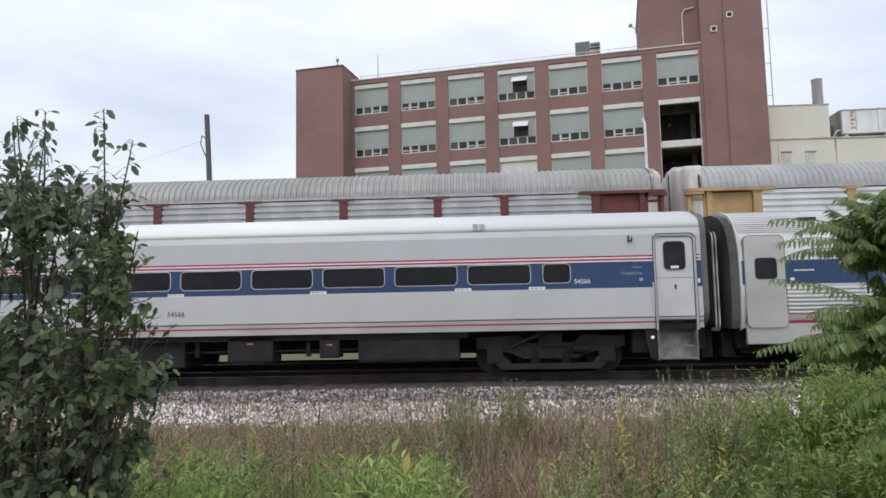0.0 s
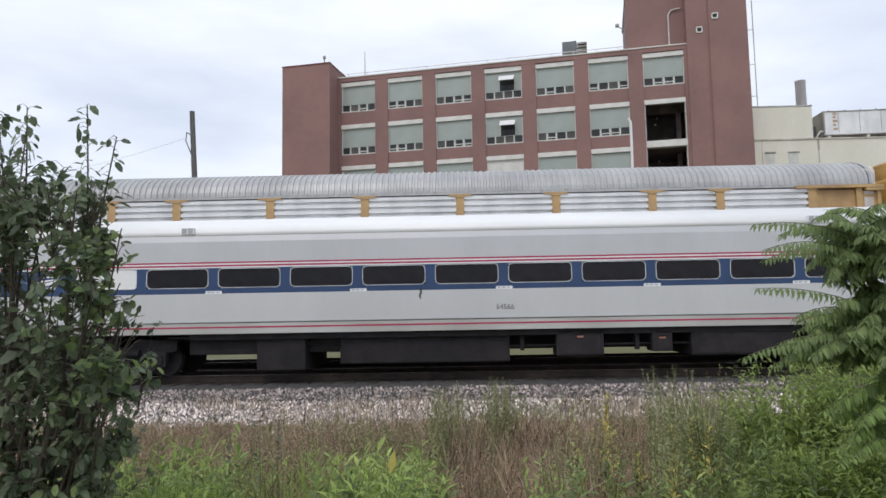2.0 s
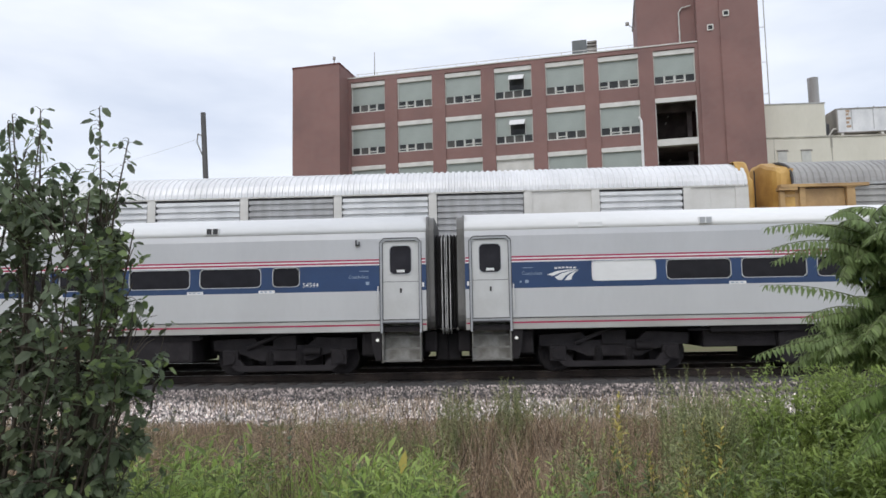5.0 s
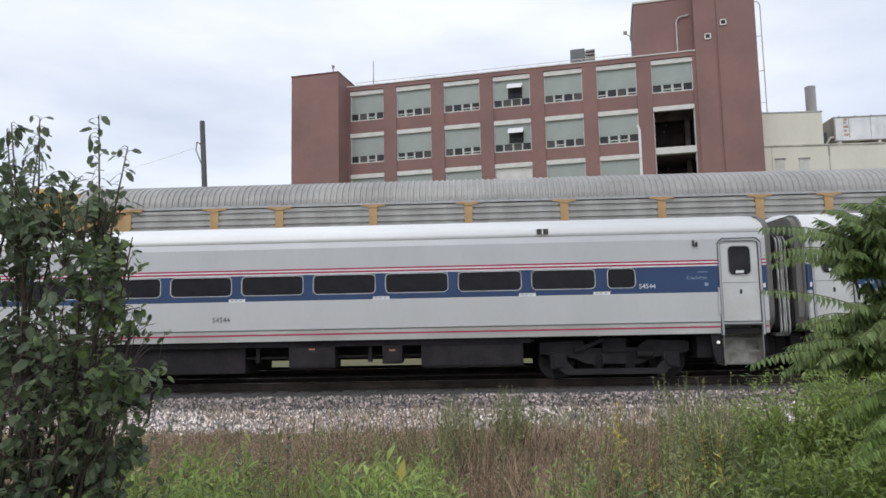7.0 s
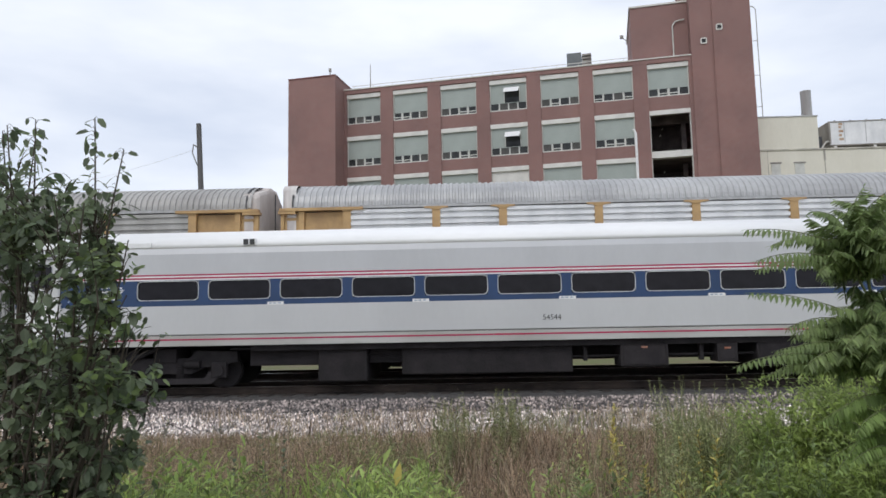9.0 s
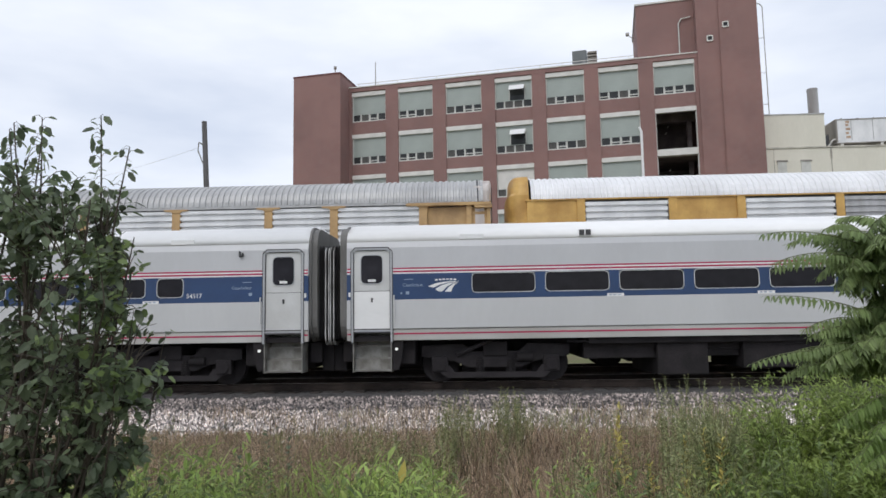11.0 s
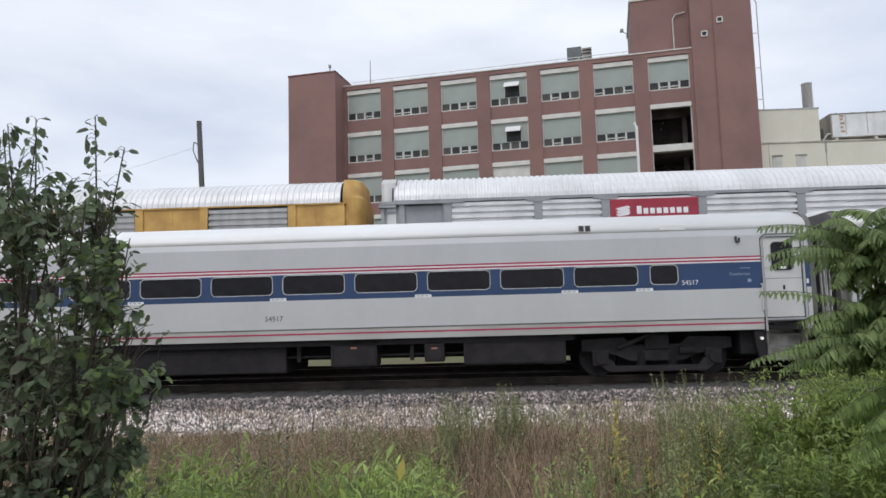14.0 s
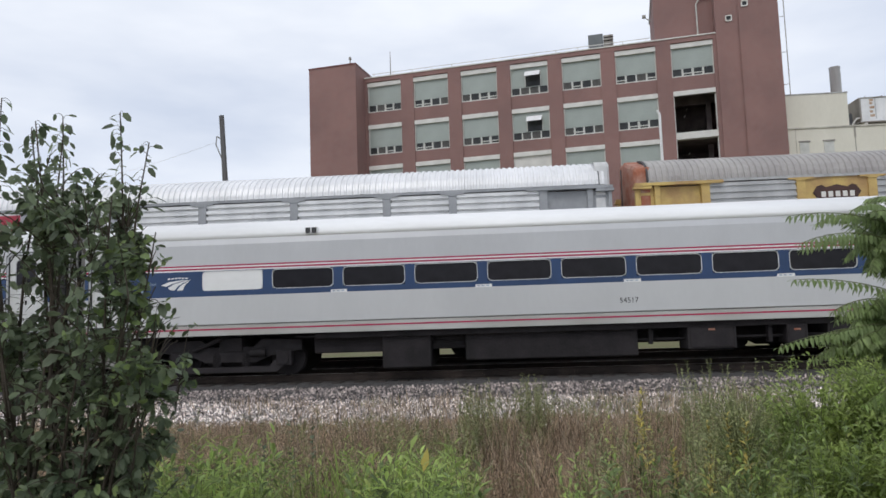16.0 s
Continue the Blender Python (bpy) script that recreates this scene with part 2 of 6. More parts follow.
STONE_PALE = surface("pale_limestone_chips", (0.88, 0.785, 0.73), 0.9, 0.0, 0.15, 4, 60, 0.3, per="stone", tint=(0.56, 0.51, 0.485))


# ---- mesh helpers ----
def box(bm, x0, x1, y0, y1, z0, z1, soft=0.0):
    made = bmesh.ops.create_cube(bm, size=1.0, matrix=Matrix.LocRotScale(((x0 + x1) / 2, (y0 + y1) / 2, (z0 + z1) / 2), None, (abs(x1 - x0), abs(y1 - y0), abs(z1 - z0))))
    if soft:
        edges = {e for v in made["verts"] for e in v.link_edges}
        bmesh.ops.bevel(bm, geom=list(edges), offset=soft, segments=2, affect="EDGES", profile=0.5)
    return bm


def boxes(*all_of_them, soft=0.0):
    bm = bmesh.new()
    for b in all_of_them:
        box(bm, *b, soft=soft)
    return bm


def prism(bm, profile, x0, x1):
    """A closed (y, z) outline drawn out along x."""
    rings = [[bm.verts.new((x, y, z)) for y, z in profile] for x in (x0, x1)]
    n = len(profile)
    for i in range(n):
        bm.faces.new((rings[0][i], rings[0][(i + 1) % n], rings[1][(i + 1) % n], rings[1][i]))
    bm.faces.new(rings[0][::-1])
    bm.faces.new(rings[1])
    return bm


def slab(bm, outline, y0, y1):
    """A closed (x, z) outline drawn out along y."""
    rings = [[bm.verts.new((x, y, z)) for x, z in outline] for y in (y0, y1)]
    n = len(outline)
    for i in range(n):
        bm.faces.new((rings[0][i], rings[0][(i + 1) % n], rings[1][(i + 1) % n], rings[1][i]))
    bm.faces.new(rings[0][::-1])
    bm.faces.new(rings[1])
    return bm


def rounded(x0, x1, z0, z1, r, steps=5):
    pts = []
    for cx, cz, a in ((x1 - r, z0 + r, -90), (x1 - r, z1 - r, 0), (x0 + r, z1 - r, 90), (x0 + r, z0 + r, 180)):
        for i in range(steps + 1):
            t = radians(a + 90 * i / steps)
            pts.append((cx + r * math.cos(t), cz + r * math.sin(t)))
    return pts


def ring(bm, x0, x1, z0, z1, r, width, y0, y1):
    """A rounded frame round an opening."""
    inner, outer = rounded(x0, x1, z0, z1, r), rounded(x0 - width, x1 + width, z0 - width, z1 + width, r + width)
    n = len(inner)
    loops = [[bm.verts.new((x, y, z)) for x, z in shape] for shape, y in ((inner, y0), (outer, y0), (inner, y1), (outer, y1))]
    for i in range(n):
        j = (i + 1) % n
        for a, b in ((0, 1), (3, 2), (1, 3), (2, 0)):
            bm.faces.new((loops[a][i], loops[a][j], loops[b][j], loops[b][i]))
    return bm


def rod(bm, a, b, r, sides=8, r2=None):
    a, b = Vector(a), Vector(b)
    m = Matrix.Translation((a + b) / 2) @ (b - a).to_track_quat("Z", "Y").to_matrix().to_4x4()
    bmesh.ops.create_cone(bm, cap_ends=True, segments=sides, radius1=r, radius2=r if r2 is None else r2, depth=(b - a).length, matrix=m)
    return bm


def mesh_of(name, bm, mat):
    bmesh.ops.recalc_face_normals(bm, faces=bm.faces)
    me = bpy.data.meshes.new(name)
    bm.to_mesh(me)
    bm.free()
    me.materials.append(mat)
    return me


def from_arrays(name, verts, faces, mat):
    me = bpy.data.meshes.new(name)
    me.from_pydata([tuple(v) for v in verts], [], [tuple(f) for f in faces])
    me.materials.append(mat)
    return me


def smooth(me):
    me.polygons.foreach_set("use_smooth", [True] * len(me.polygons))
    return me


def part(name, bm, material, parent, label="", at=None):
    """One mesh object under a thing or a part; bm is a bmesh, or a mesh to share."""
    me = bm if isinstance(bm, bpy.types.Mesh) else mesh_of(name, bm, material)
    ob = new(name, me)
    ob.parent = parent
    if at is not None:
        ob.matrix_basis = at
    return tagged(ob, label)


def thing(name, label, category, group="", at=None, kind="", mesh=None):
    ob = new(name, mesh)
    if at is not None:
        ob.matrix_basis = at
    return tagged(ob, label, category, group, kind)


def lettering(text, size, depth=0.003):
    """A mesh of the built-in font, upright in the xz plane, centred."""
    cu = bpy.data.curves.new("lettering", "FONT")
    cu.body, cu.size, cu.extrude, cu.align_x, cu.align_y = text, size, depth, "CENTER", "CENTER"
    ob = bpy.data.objects.new("lettering", cu)
    scene.collection.objects.link(ob)
    bpy.context.view_layer.update()
    me = bpy.data.meshes.new_from_object(ob.evaluated_get(bpy.context.evaluated_depsgraph_get()))
    bpy.data.objects.remove(ob)
    bpy.data.curves.remove(cu)
    me.transform(Matrix.Rotation(radians(90), 4, "X"))
    me.materials.clear()
    return me


# ---- ground and tracks ----
PASS_Y, RACK_Y = 0.0, 4.47


def ground_level(x, y):
    if y < -4.9:
        z = float(np.interp(y, [-15.5, -9.0], [-0.12, -0.56])) + 0.05 * noise.noise((x * 0.5, y * 0.5, 0)) + 0.02 * noise.noise((x * 2.1, y * 2.1, 3))
    else:
        z = -0.56
    return z - 0.1 * max(0.0, min(1.0, (y - 10) / 10))


def make_ground():
    xs = sorted({*range(-500, 501, 50), *np.arange(-16, 16.1, 0.5).tolist()})
    ys = sorted({*range(-100, 1001, 50), *np.arange(-22, -4, 0.5).tolist(), 0, 8, 10, 20, 35, 60})
    verts = [(x, y, ground_level(x, y)) for y in ys for x in xs]
    n = len(xs)
    faces = [(j * n + i, j * n + i + 1, (j + 1) * n + i + 1, (j + 1) * n + i) for j in range(len(ys) - 1) for i in range(n - 1)]
    thing("ground", "weedy soil and grass beside the railway", "ground", kind="structure", mesh=from_arrays("ground", verts, faces, SOIL))


make_ground()


def make_bed():
    bm = bmesh.new()
    prism(bm, [(-5.0, -0.62), (-4.7, -0.54), (-2.5, -0.235), (-1.9, -0.2), (-1.5, -0.185), (6.6, -0.185), (7.4, -0.22), (9.3, -0.62)], -160, 160)
    thing("railway_bed", "grey crushed stone ballast bed under two tracks", "ballast", kind="structure", mesh=mesh_of("bed", bm, GRAVEL))


make_bed()


def scatter_stones(name, label, mat, count, x0, x1, y0, y1, size0, size1, seed):
    """Loose stones on the shoulder of the bed, each a small uneven lump."""
    rng = np.random.default_rng(seed)
    base = np.array([(1, 0, 0), (0, 1, 0), (-1, 0, 0), (0, -1, 0), (0, 0, 0.8), (0, 0, -0.5)], float)
    tri = np.array([(0, 1, 4), (1, 2, 4), (2, 3, 4), (3, 0, 4), (1, 0, 5), (2, 1, 5), (3, 2, 5), (0, 3, 5)])
    x, y = rng.uniform(x0, x1, count), rng.uniform(y0, y1, count)
    z = np.interp(y, [-5.6, -5.0, -4.7, -2.5, -1.9, 9], [-0.58, -0.58, -0.54, -0.235, -0.2, -0.185])
    size = rng.uniform(size0, size1, count)
    v = base[None] * size[:, None, None] * rng.uniform(0.6, 1.25, (count, 6, 1)) * np.array([0.85, 0.85, 1.5])
    a = rng.uniform(0, 6.28, count)
    c, s = np.cos(a)[:, None], np.sin(a)[:, None]
    v = np.stack([v[..., 0] * c - v[..., 1] * s, v[..., 0] * s + v[..., 1] * c, v[..., 2]], -1)
    v += np.stack([x, y, z + size * 0.35], -1)[:, None]
    f = tri[None] + 6 * np.arange(count)[:, None, None]
    thing(name, label, "stones", kind="stuff", mesh=from_arrays(name, v.reshape(-1, 3), f.reshape(-1, 3), mat))


# stones stop short of the sleepers; the bare bed's dark colour paints shade there
scatter_stones("ballast_stones", "grey crushed ballast stones on the track shoulder", STONE, 21000, -12, 10, -4.3, -2.05, 0.013, 0.036, 1)
scatter_stones("pale_stone_chips", "pale limestone chips at the foot of the ballast", STONE_PALE, 24000, -12, 10, -5.6, -3.3, 0.014, 0.038, 2)


def make_track(y):
    outline = [(-0.07, -0.175), (0.07, -0.175), (0.07, -0.16), (0.012, -0.145), (0.012, -0.045), (0.036, -0.035), (0.036, -0.004), (0.03, 0.0), (-0.03, 0.0), (-0.036, -0.004), (-0.036, -0.035), (-0.012, -0.045), (-0.012, -0.145), (-0.07, -0.16)]
    track = thing("railway_track", "rusty steel rails on dark timber sleepers", "track", kind="structure", at=pose(0, y, 0))
    for side in (-1, 1):
        bm = prism(bmesh.new(), [(side * 0.7525 + a, b) for a, b in outline], -150, 150)
        rail = part("rail", bm, RAIL, track)
        part("rail_head", boxes((-150, 150, side * 0.7525 - 0.026, side * 0.7525 + 0.026, 0.0002, 0.0012)), RAIL_TOP, rail, "polished running surface")
    tie = mesh_of("sleeper", boxes((-0.115, 0.115, -1.3, 1.3, -0.33, -0.165), soft=0.012), WOOD_TIE)
    for i in range(-44, 45):
        part("sleeper", tie, None, track, at=pose(i * 0.53, 0, 0))


make_track(PASS_Y)
make_track(RACK_Y)

# ---- passenger train ----
COACH = 25.931
shared = {}


def once(key, build):
    if key not in shared:
        shared[key] = build()
    return shared[key]


def wheelset_mesh():
    bm = bmesh.new()
    rod(bm, (0, -0.9, 0), (0, 0.9, 0), 0.075, 12)
    for s in (-1, 1):
        rod(bm, (0, s * 0.69, 0), (0, s * 0.715, 0), 0.445, 28)
        rod(bm, (0, s * 0.715, 0), (0, s * 0.815, 0), 0.42, 28)
        rod(bm, (0, s * 0.815, 0), (0, s * 0.835, 0), 0.33, 24, 0.14)
        for k in range(4):
            a = k * math.pi / 2
            rod(bm, (0.22 * math.cos(a), s * 0.81, 0.22 * math.sin(a)), (0.22 * math.cos(a), s * 0.838, 0.22 * math.sin(a)), 0.045, 8)
    return mesh_of("wheelset", bm, TRUCK)


def passenger_truck(car, x):
    """A four-wheeled truck with outside frames, equaliser bars, springs and a bolster."""
    def bolster():
        bm = boxes((-0.28, 0.28, -1.2, 1.2, 0.62, 0.95), (-0.5, 0.5, -0.35, 0.35, 0.55, 0.9), (-0.8, 0.8, -0.62, 0.62, 0.2, 0.7), soft=0.02)
        return mesh_of("truck", bm, GRIME)
    truck = part("truck", once("bolster", bolster), None, car, at=pose(x, 0, 0))

    def side():
        bm = slab(bmesh.new(), [(-1.72, 0.62), (-1.72, 0.86), (-0.75, 0.9), (-0.55, 0.72), (0.55, 0.72), (0.75, 0.9), (1.72, 0.86), (1.72, 0.62), (0.95, 0.5), (0.62, 0.36), (-0.62, 0.36), (-0.95, 0.5)], -0.09, 0.09)
        slab(bm, [(-1.35, 0.3), (-1.35, 0.42), (-1.06, 0.4), (-0.95, 0.25), (0.95, 0.25), (1.06, 0.4), (1.35, 0.42), (1.35, 0.3), (1.12, 0.12), (-1.12, 0.12)], -0.14, -0.06)
        return mesh_of("side_frame", bm, TRUCK)
    for s in (-1, 1):
        frame_part = part("side_frame", once("side_frame", side), None, truck, at=pose(0, s * 1.06, 0, 0, 0, 0 if s < 0 else 180))
        for k in (-1, 1):
            part("axle_box", once("axle_box", lambda: mesh_of("axle_box", rod(boxes((-0.19, 0.19, -0.15, 0.06, 0.25, 0.62), soft=0.03), (0, -0.15, 0.43), (0, -0.19, 0.43), 0.13, 16), TRUCK)), None, frame_part, at=pose(k * 1.295, 0, 0))

            def coil():
                bm = bmesh.new()
                for i in range(7):
                    rod(bm, (0, 0, 0.24 + i * 0.045), (0, 0, 0.265 + i * 0.045), 0.115, 14)
                return mesh_of("spring", rod(bm, (0, 0, 0.2), (0, 0, 0.6), 0.08, 10), GRIME)
            part("spring", once("spring", coil), None, frame_part, at=pose(k * 0.36, -0.03, 0))
        part("damper", once("damper", lambda: mesh_of("damper", rod(rod(bmesh.new(), (-0.9, -0.16, 0.66), (-0.2, -0.16, 0.94), 0.05, 10), (-0.2, -0.16, 0.94), (0.1, -0.16, 1.05), 0.03, 8), TRUCK)), None, frame_part)
        part("brake_cylinder", once("brake_cyl", lambda: mesh_of("brake_cylinder", rod(bmesh.new(), (0.5, -0.13, 0.58), (0.86, -0.13, 0.58), 0.1, 14), GRIME)), None, frame_part)
    sets = []
    for k in (-1, 1):
        w = part("wheelset", once("wheelset", wheelset_mesh), None, truck, at=pose(k * 1.295, 0, 0.42))
        sets.append((w, k * 1.295))
    return sets


WINDOWS = [3.345 + 1.683 * k for k in range(11)]
SMALL = (21.90, 22.53)
wheels_rolling = []


def side_body(s, high):
    """The grey skin of a coach side: lower panels, upper panels, end posts and the headers over the doors."""
    bm = bmesh.new()
    h = COACH / 2
    skin = [(1.52, 1.265), (1.575, 1.265), (1.6, 1.29), (1.6, 1.95), (1.52, 1.95)]
    upper = [(1.52, 2.545), (1.6, 2.545), (1.6, 3.16), (1.565, 3.3), (1.45, 3.3), (1.45, 2.545)]
    head = [(1.45, 3.13), (1.6, 3.13), (1.6, 3.16), (1.565, 3.3), (1.45, 3.3)]
    for prof, spans in (((skin if not high else []), ((1.523, COACH - 1.523), (0.45, 0.6), (COACH - 0.6, COACH - 0.45))),
                        ((upper if high else []), ((1.523, COACH - 1.523), (0.45, 0.6), (COACH - 0.6, COACH - 0.45))),
                        ((head if high else []), ((0.6, 1.523), (COACH - 1.523, COACH - 0.6)))):
        for a, b in spans if prof else ():
            prism(bm, [(s * y, z) for y, z in prof], a - h, b - h)
    if high:
        for cx in (1.03, COACH - 1.04):
            for e in (-1, 1):
                slab(bm, [(cx - h + e * dx, z) for dx, z in ((0.474, 3.05), (0.494, 3.04), (0.494, 3.131), (0.385, 3.131))], s * 1.597, s * 1.5)
    return bm


def pane_mesh(width, z0, z1, r, mat):
    return mesh_of("window", slab(bmesh.new(), rounded(-width / 2, width / 2, z0, z1, r), -0.006, 0.006), mat)


def coach(number, boarded, at):
    h = COACH / 2
    car = thing("passenger_coach", "silver-grey railway coach with a blue window band" + (f", number {number}" if number else ""), "railway coach", "coaches of the passenger train", at=at)
    part("floor_pan", once("pan", lambda: mesh_of("floor_pan", boxes((0.5 - h, COACH - 0.5 - h, -1.5, 1.5, 1.0, 1.12), (0.45 - h, 0.5 - h, -1.45, 1.45, 1.06, 3.4), (COACH - 0.5 - h, COACH - 0.45 - h, -1.45, 1.45, 1.06, 3.4)), GRIME)), None, car)
    arc = [(1.565, 3.3), (1.53, 3.42), (1.44, 3.53), (1.25, 3.64), (0.9, 3.75), (0.45, 3.83), (0, 3.86)]
    profile = arc + [(-y, z) for y, z in arc[-2::-1]]

    def roof_mesh():
        bm = prism(bmesh.new(), profile, 0.45 - h, COACH - 0.45 - h)
        return smooth(mesh_of("roof", bm, ROOF_WHITE))
    roof = part("roof", once("coach_roof", roof_mesh), None, car, "white painted roof")

    def seams():
        bm = bmesh.new()
        big = [(y * 1.0035, 3.3 + (z - 3.3) * 1.008 + 0.001) for y, z in arc] + [(y * 0.99, z - 0.02) for y, z in arc[::-1]]
        prism(bm, big, -0.012, 0.012)
        return mesh_of("roof_seam", bm, SILVER_DULL)
    for k in range(1, 9):
        part("roof_seam", once("roof_seam", seams), None, roof, at=pose(0.45 + (COACH - 0.9) * k / 9 - h, 0, 0))
    for s in (-1, 1):
        flip = pose(0, 0, 0, 0, 0, 0 if s < 0 else 180)
        body = part("side_panel", once("skin", lambda: mesh_of("side_panel", side_body(-1, False), SILVER)), None, car, "silver-grey painted side", at=flip)
        part("upper_panel", once("skin_up", lambda: mesh_of("upper_panel", side_body(-1, True), SILVER_UPPER)), None, body, "dull grey upper side")

        def sill():
            return mesh_of("sill_panel", boxes(*((a - h, b - h, -1.575, -1.52, 1.02, 1.265) for a, b in ((1.523, COACH - 1.523), (0.45, 0.6), (COACH - 0.6, COACH - 0.45)))), SILVER_GRIMY)
        part("sill_panel", once("sill_panel", sill), None, body, "grimy grey panel along the sill")

        def seam():
            return mesh_of("side_seam", boxes((0.5 - h, COACH - 0.5 - h, -1.586, -1.575, 1.268, 1.29)), DARK_LINE)
        part("side_seam", once("gutter", seam), None, body)

        def band():
            bm = bmesh.new()
            edges = [1.523] + [e for w in WINDOWS for e in (w, w + 1.45)] + [*SMALL, COACH - 1.523]
            for a, b in zip(edges[::2], edges[1::2]):
                box(bm, a - h, b - h, -1.599, -1.5, 2.085, 2.53)
            box(bm, 1.523 - h, COACH - 1.523 - h, -1.599, -1.5, 1.95, 2.085)
            box(bm, 1.523 - h, COACH - 1.523 - h, -1.599, -1.5, 2.53, 2.545)
            for a, b in ((0.45, 0.6), (COACH - 0.6, COACH - 0.45)):
                box(bm, a - h, b - h, -1.599, -1.5, 1.95, 2.545)
            return mesh_of("window_band", bm, BLUE)
        part("window_band", once("band", band), None, body, "dark blue band between the windows")

        def stripes(z0, z1, mat, y=-1.604):
            return mesh_of("stripe", boxes(*((a - h, b - h, y, y + 0.02, z0, z1) for a, b in ((1.53, COACH - 1.535), (0.46, 0.59), (COACH - 0.59, COACH - 0.46)))), mat)
        for key, z0, z1, mat, y in (("r1", 2.652, 2.686, RED, -1.604), ("w1", 2.618, 2.650, WHITE, -1.6035), ("r2", 2.578, 2.616, RED, -1.604), ("w2", 2.547, 2.576, WHITE, -1.6035), ("r3", 1.150, 1.185, RED, -1.579)):
            part("stripe", once(key, lambda z0=z0, z1=z1, mat=mat, y=y: stripes(z0, z1, mat, y)), None, body)
        for k, w in enumerate(WINDOWS):
            blind = boarded and k == 0
            me = once("pane_w", lambda: pane_mesh(1.47, 2.075, 2.54, 0.1, ROOF_WHITE)) if blind else once("pane", lambda: pane_mesh(1.47, 2.075, 2.54, 0.1, TINTED))
            at_w = pose(w + 0.725 - h, -1.565, 0) if not blind else pose(w + 0.725 - h, -1.592, 0)
            pane = part("window", me, None, body, "window covered with a white panel" if blind else "", at=at_w)
            part("window_rim", once("rim", lambda: mesh_of("window_rim", ring(bmesh.new(), -0.716, 0.716, 2.092, 2.523, 0.1, 0.0125, -0.042, -0.01), RIM)), None, pane, at=pose(0, 0 if not blind else 0.027, 0))
        pane = part("window", once("pane_s", lambda: pane_mesh(0.66, 2.075, 2.54, 0.1, TINTED)), None, body, at=pose(sum(SMALL) / 2 - h, -1.565, 0))
        part("window_rim", once("rim_s", lambda: mesh_of("window_rim", ring(bmesh.new(), -0.308, 0.308, 2.092, 2.523, 0.1, 0.0125, -0.042, -0.01), RIM)), None, pane)
        for x in (6.61, 9.98, 13.34, 16.71, 20.07, 21.76):
            tag = part("service_label", once("service", lambda: mesh_of("service_label", boxes((-0.19, 0.19, -1.6035, -1.59, 1.942, 2.012)), WHITE)), None, body, at=pose(x - h, 0, 0))
            tagged(part("label_text", once("service_t", lambda: mesh_of("label_text", boxes(*((a, a + 0.06, -1.6055, -1.6, 1.967, 1.992) for a in (-0.15, -0.05, 0.06))), PALE_BLUE)), None, tag), kind="stuff")
        # doors, one at each end
        for end, cx in ((0, 1.03), (1, COACH - 1.04)):
            door = part("door", once("door", lambda: mesh_of("door", slab(bmesh.new(), rounded(-0.43, 0.43, 1.26, 3.11, 0.06), -1.57, -1.53), DOOR_PAINT)), None, body, "silver-grey vestibule door", at=pose(cx - h, 0, 0))

            def surround():
                bm = boxes((-0.475, -0.43, -1.615, -1.5, 0.98, 3.05), (0.43, 0.475, -1.615, -1.5, 0.98, 3.05), (-0.37, 0.37, -1.615, -1.5, 3.11, 3.155), (-0.43, 0.43, -1.60, -1.5, 1.225, 1.26))
                for s2 in (-1, 1):
                    slab(bm, [(s2 * 0.475, 3.05), (s2 * 0.43, 3.05), (s2 * 0.34, 3.11), (s2 * 0.37, 3.155)], -1.615, -1.5)
                return mesh_of("door_frame", bm, SILVER_DULL)
            part("door_frame", once("surround", surround), None, door)
            part("door_seal", once("seal", lambda: mesh_of("door_seal", boxes((-0.43, -0.415, -1.59, -1.52, 1.26, 3.06), (0.415, 0.43, -1.59, -1.52, 1.26, 3.06), (-0.35, 0.35, -1.59, -1.52, 3.095, 3.11), (-0.42, 0.42, -1.5725, -1.55, 2.15, 2.16)), DARK_LINE)), None, door)
            part("door_outline", once("outline", lambda: mesh_of("door_outline", boxes((-0.492, -0.476, -1.607, -1.5, 1.0, 3.07), (0.476, 0.492, -1.607, -1.5, 1.0, 3.07), (-0.38, 0.38, -1.622, -1.5, 3.156, 3.176), (-0.43, 0.43, -1.604, -1.5, 1.195, 1.222)), DARK_LINE)), None, door)
            for e in (-1, 1):
                part("corner_line", once(f"corner_line{e}", lambda: mesh_of("corner_line", slab(bmesh.new(), [(e * 0.476, 3.065), (e * 0.492, 3.07), (e * 0.385, 3.176), (e * 0.374, 3.158)], -1.622, -1.5), DARK_LINE)), None, door)
            if number == "54544" and end == 0:
                part("lower_leaf", once("white_leaf", lambda: mesh_of("lower_leaf", slab(bmesh.new(), rounded(-0.41, 0.41, 1.27, 2.145, 0.03), -1.5745, -1.56), ROOF_WHITE)), None, door, "whiter lower half of the door")
            part("door_window", once("door_win", lambda: mesh_of("door_window", slab(bmesh.new(), rounded(-0.25, 0.25, 2.33, 2.99, 0.11), -1.577, -1.56), TINTED)), None, door)
            part("door_window_rim", once("door_rim", lambda: mesh_of("door_window_rim", ring(bmesh.new(), -0.245, 0.245, 2.335, 2.985, 0.105, 0.016, -1.588, -1.56), SILVER_DULL)), None, door)
            part("door_notice", once("notice", lambda: mesh_of("door_notice", boxes((-0.09, 0.09, -1.5805, -1.575, 2.37, 2.43)), WHITE)), None, door)
            part("door_lock", once("lock", lambda: mesh_of("door_lock", rod(boxes((-0.02, 0.02, -1.585, -1.56, 1.90, 1.97)), (0, -1.59, 1.98), (0, -1.56, 1.98), 0.025, 10), GASKET)), None, door)

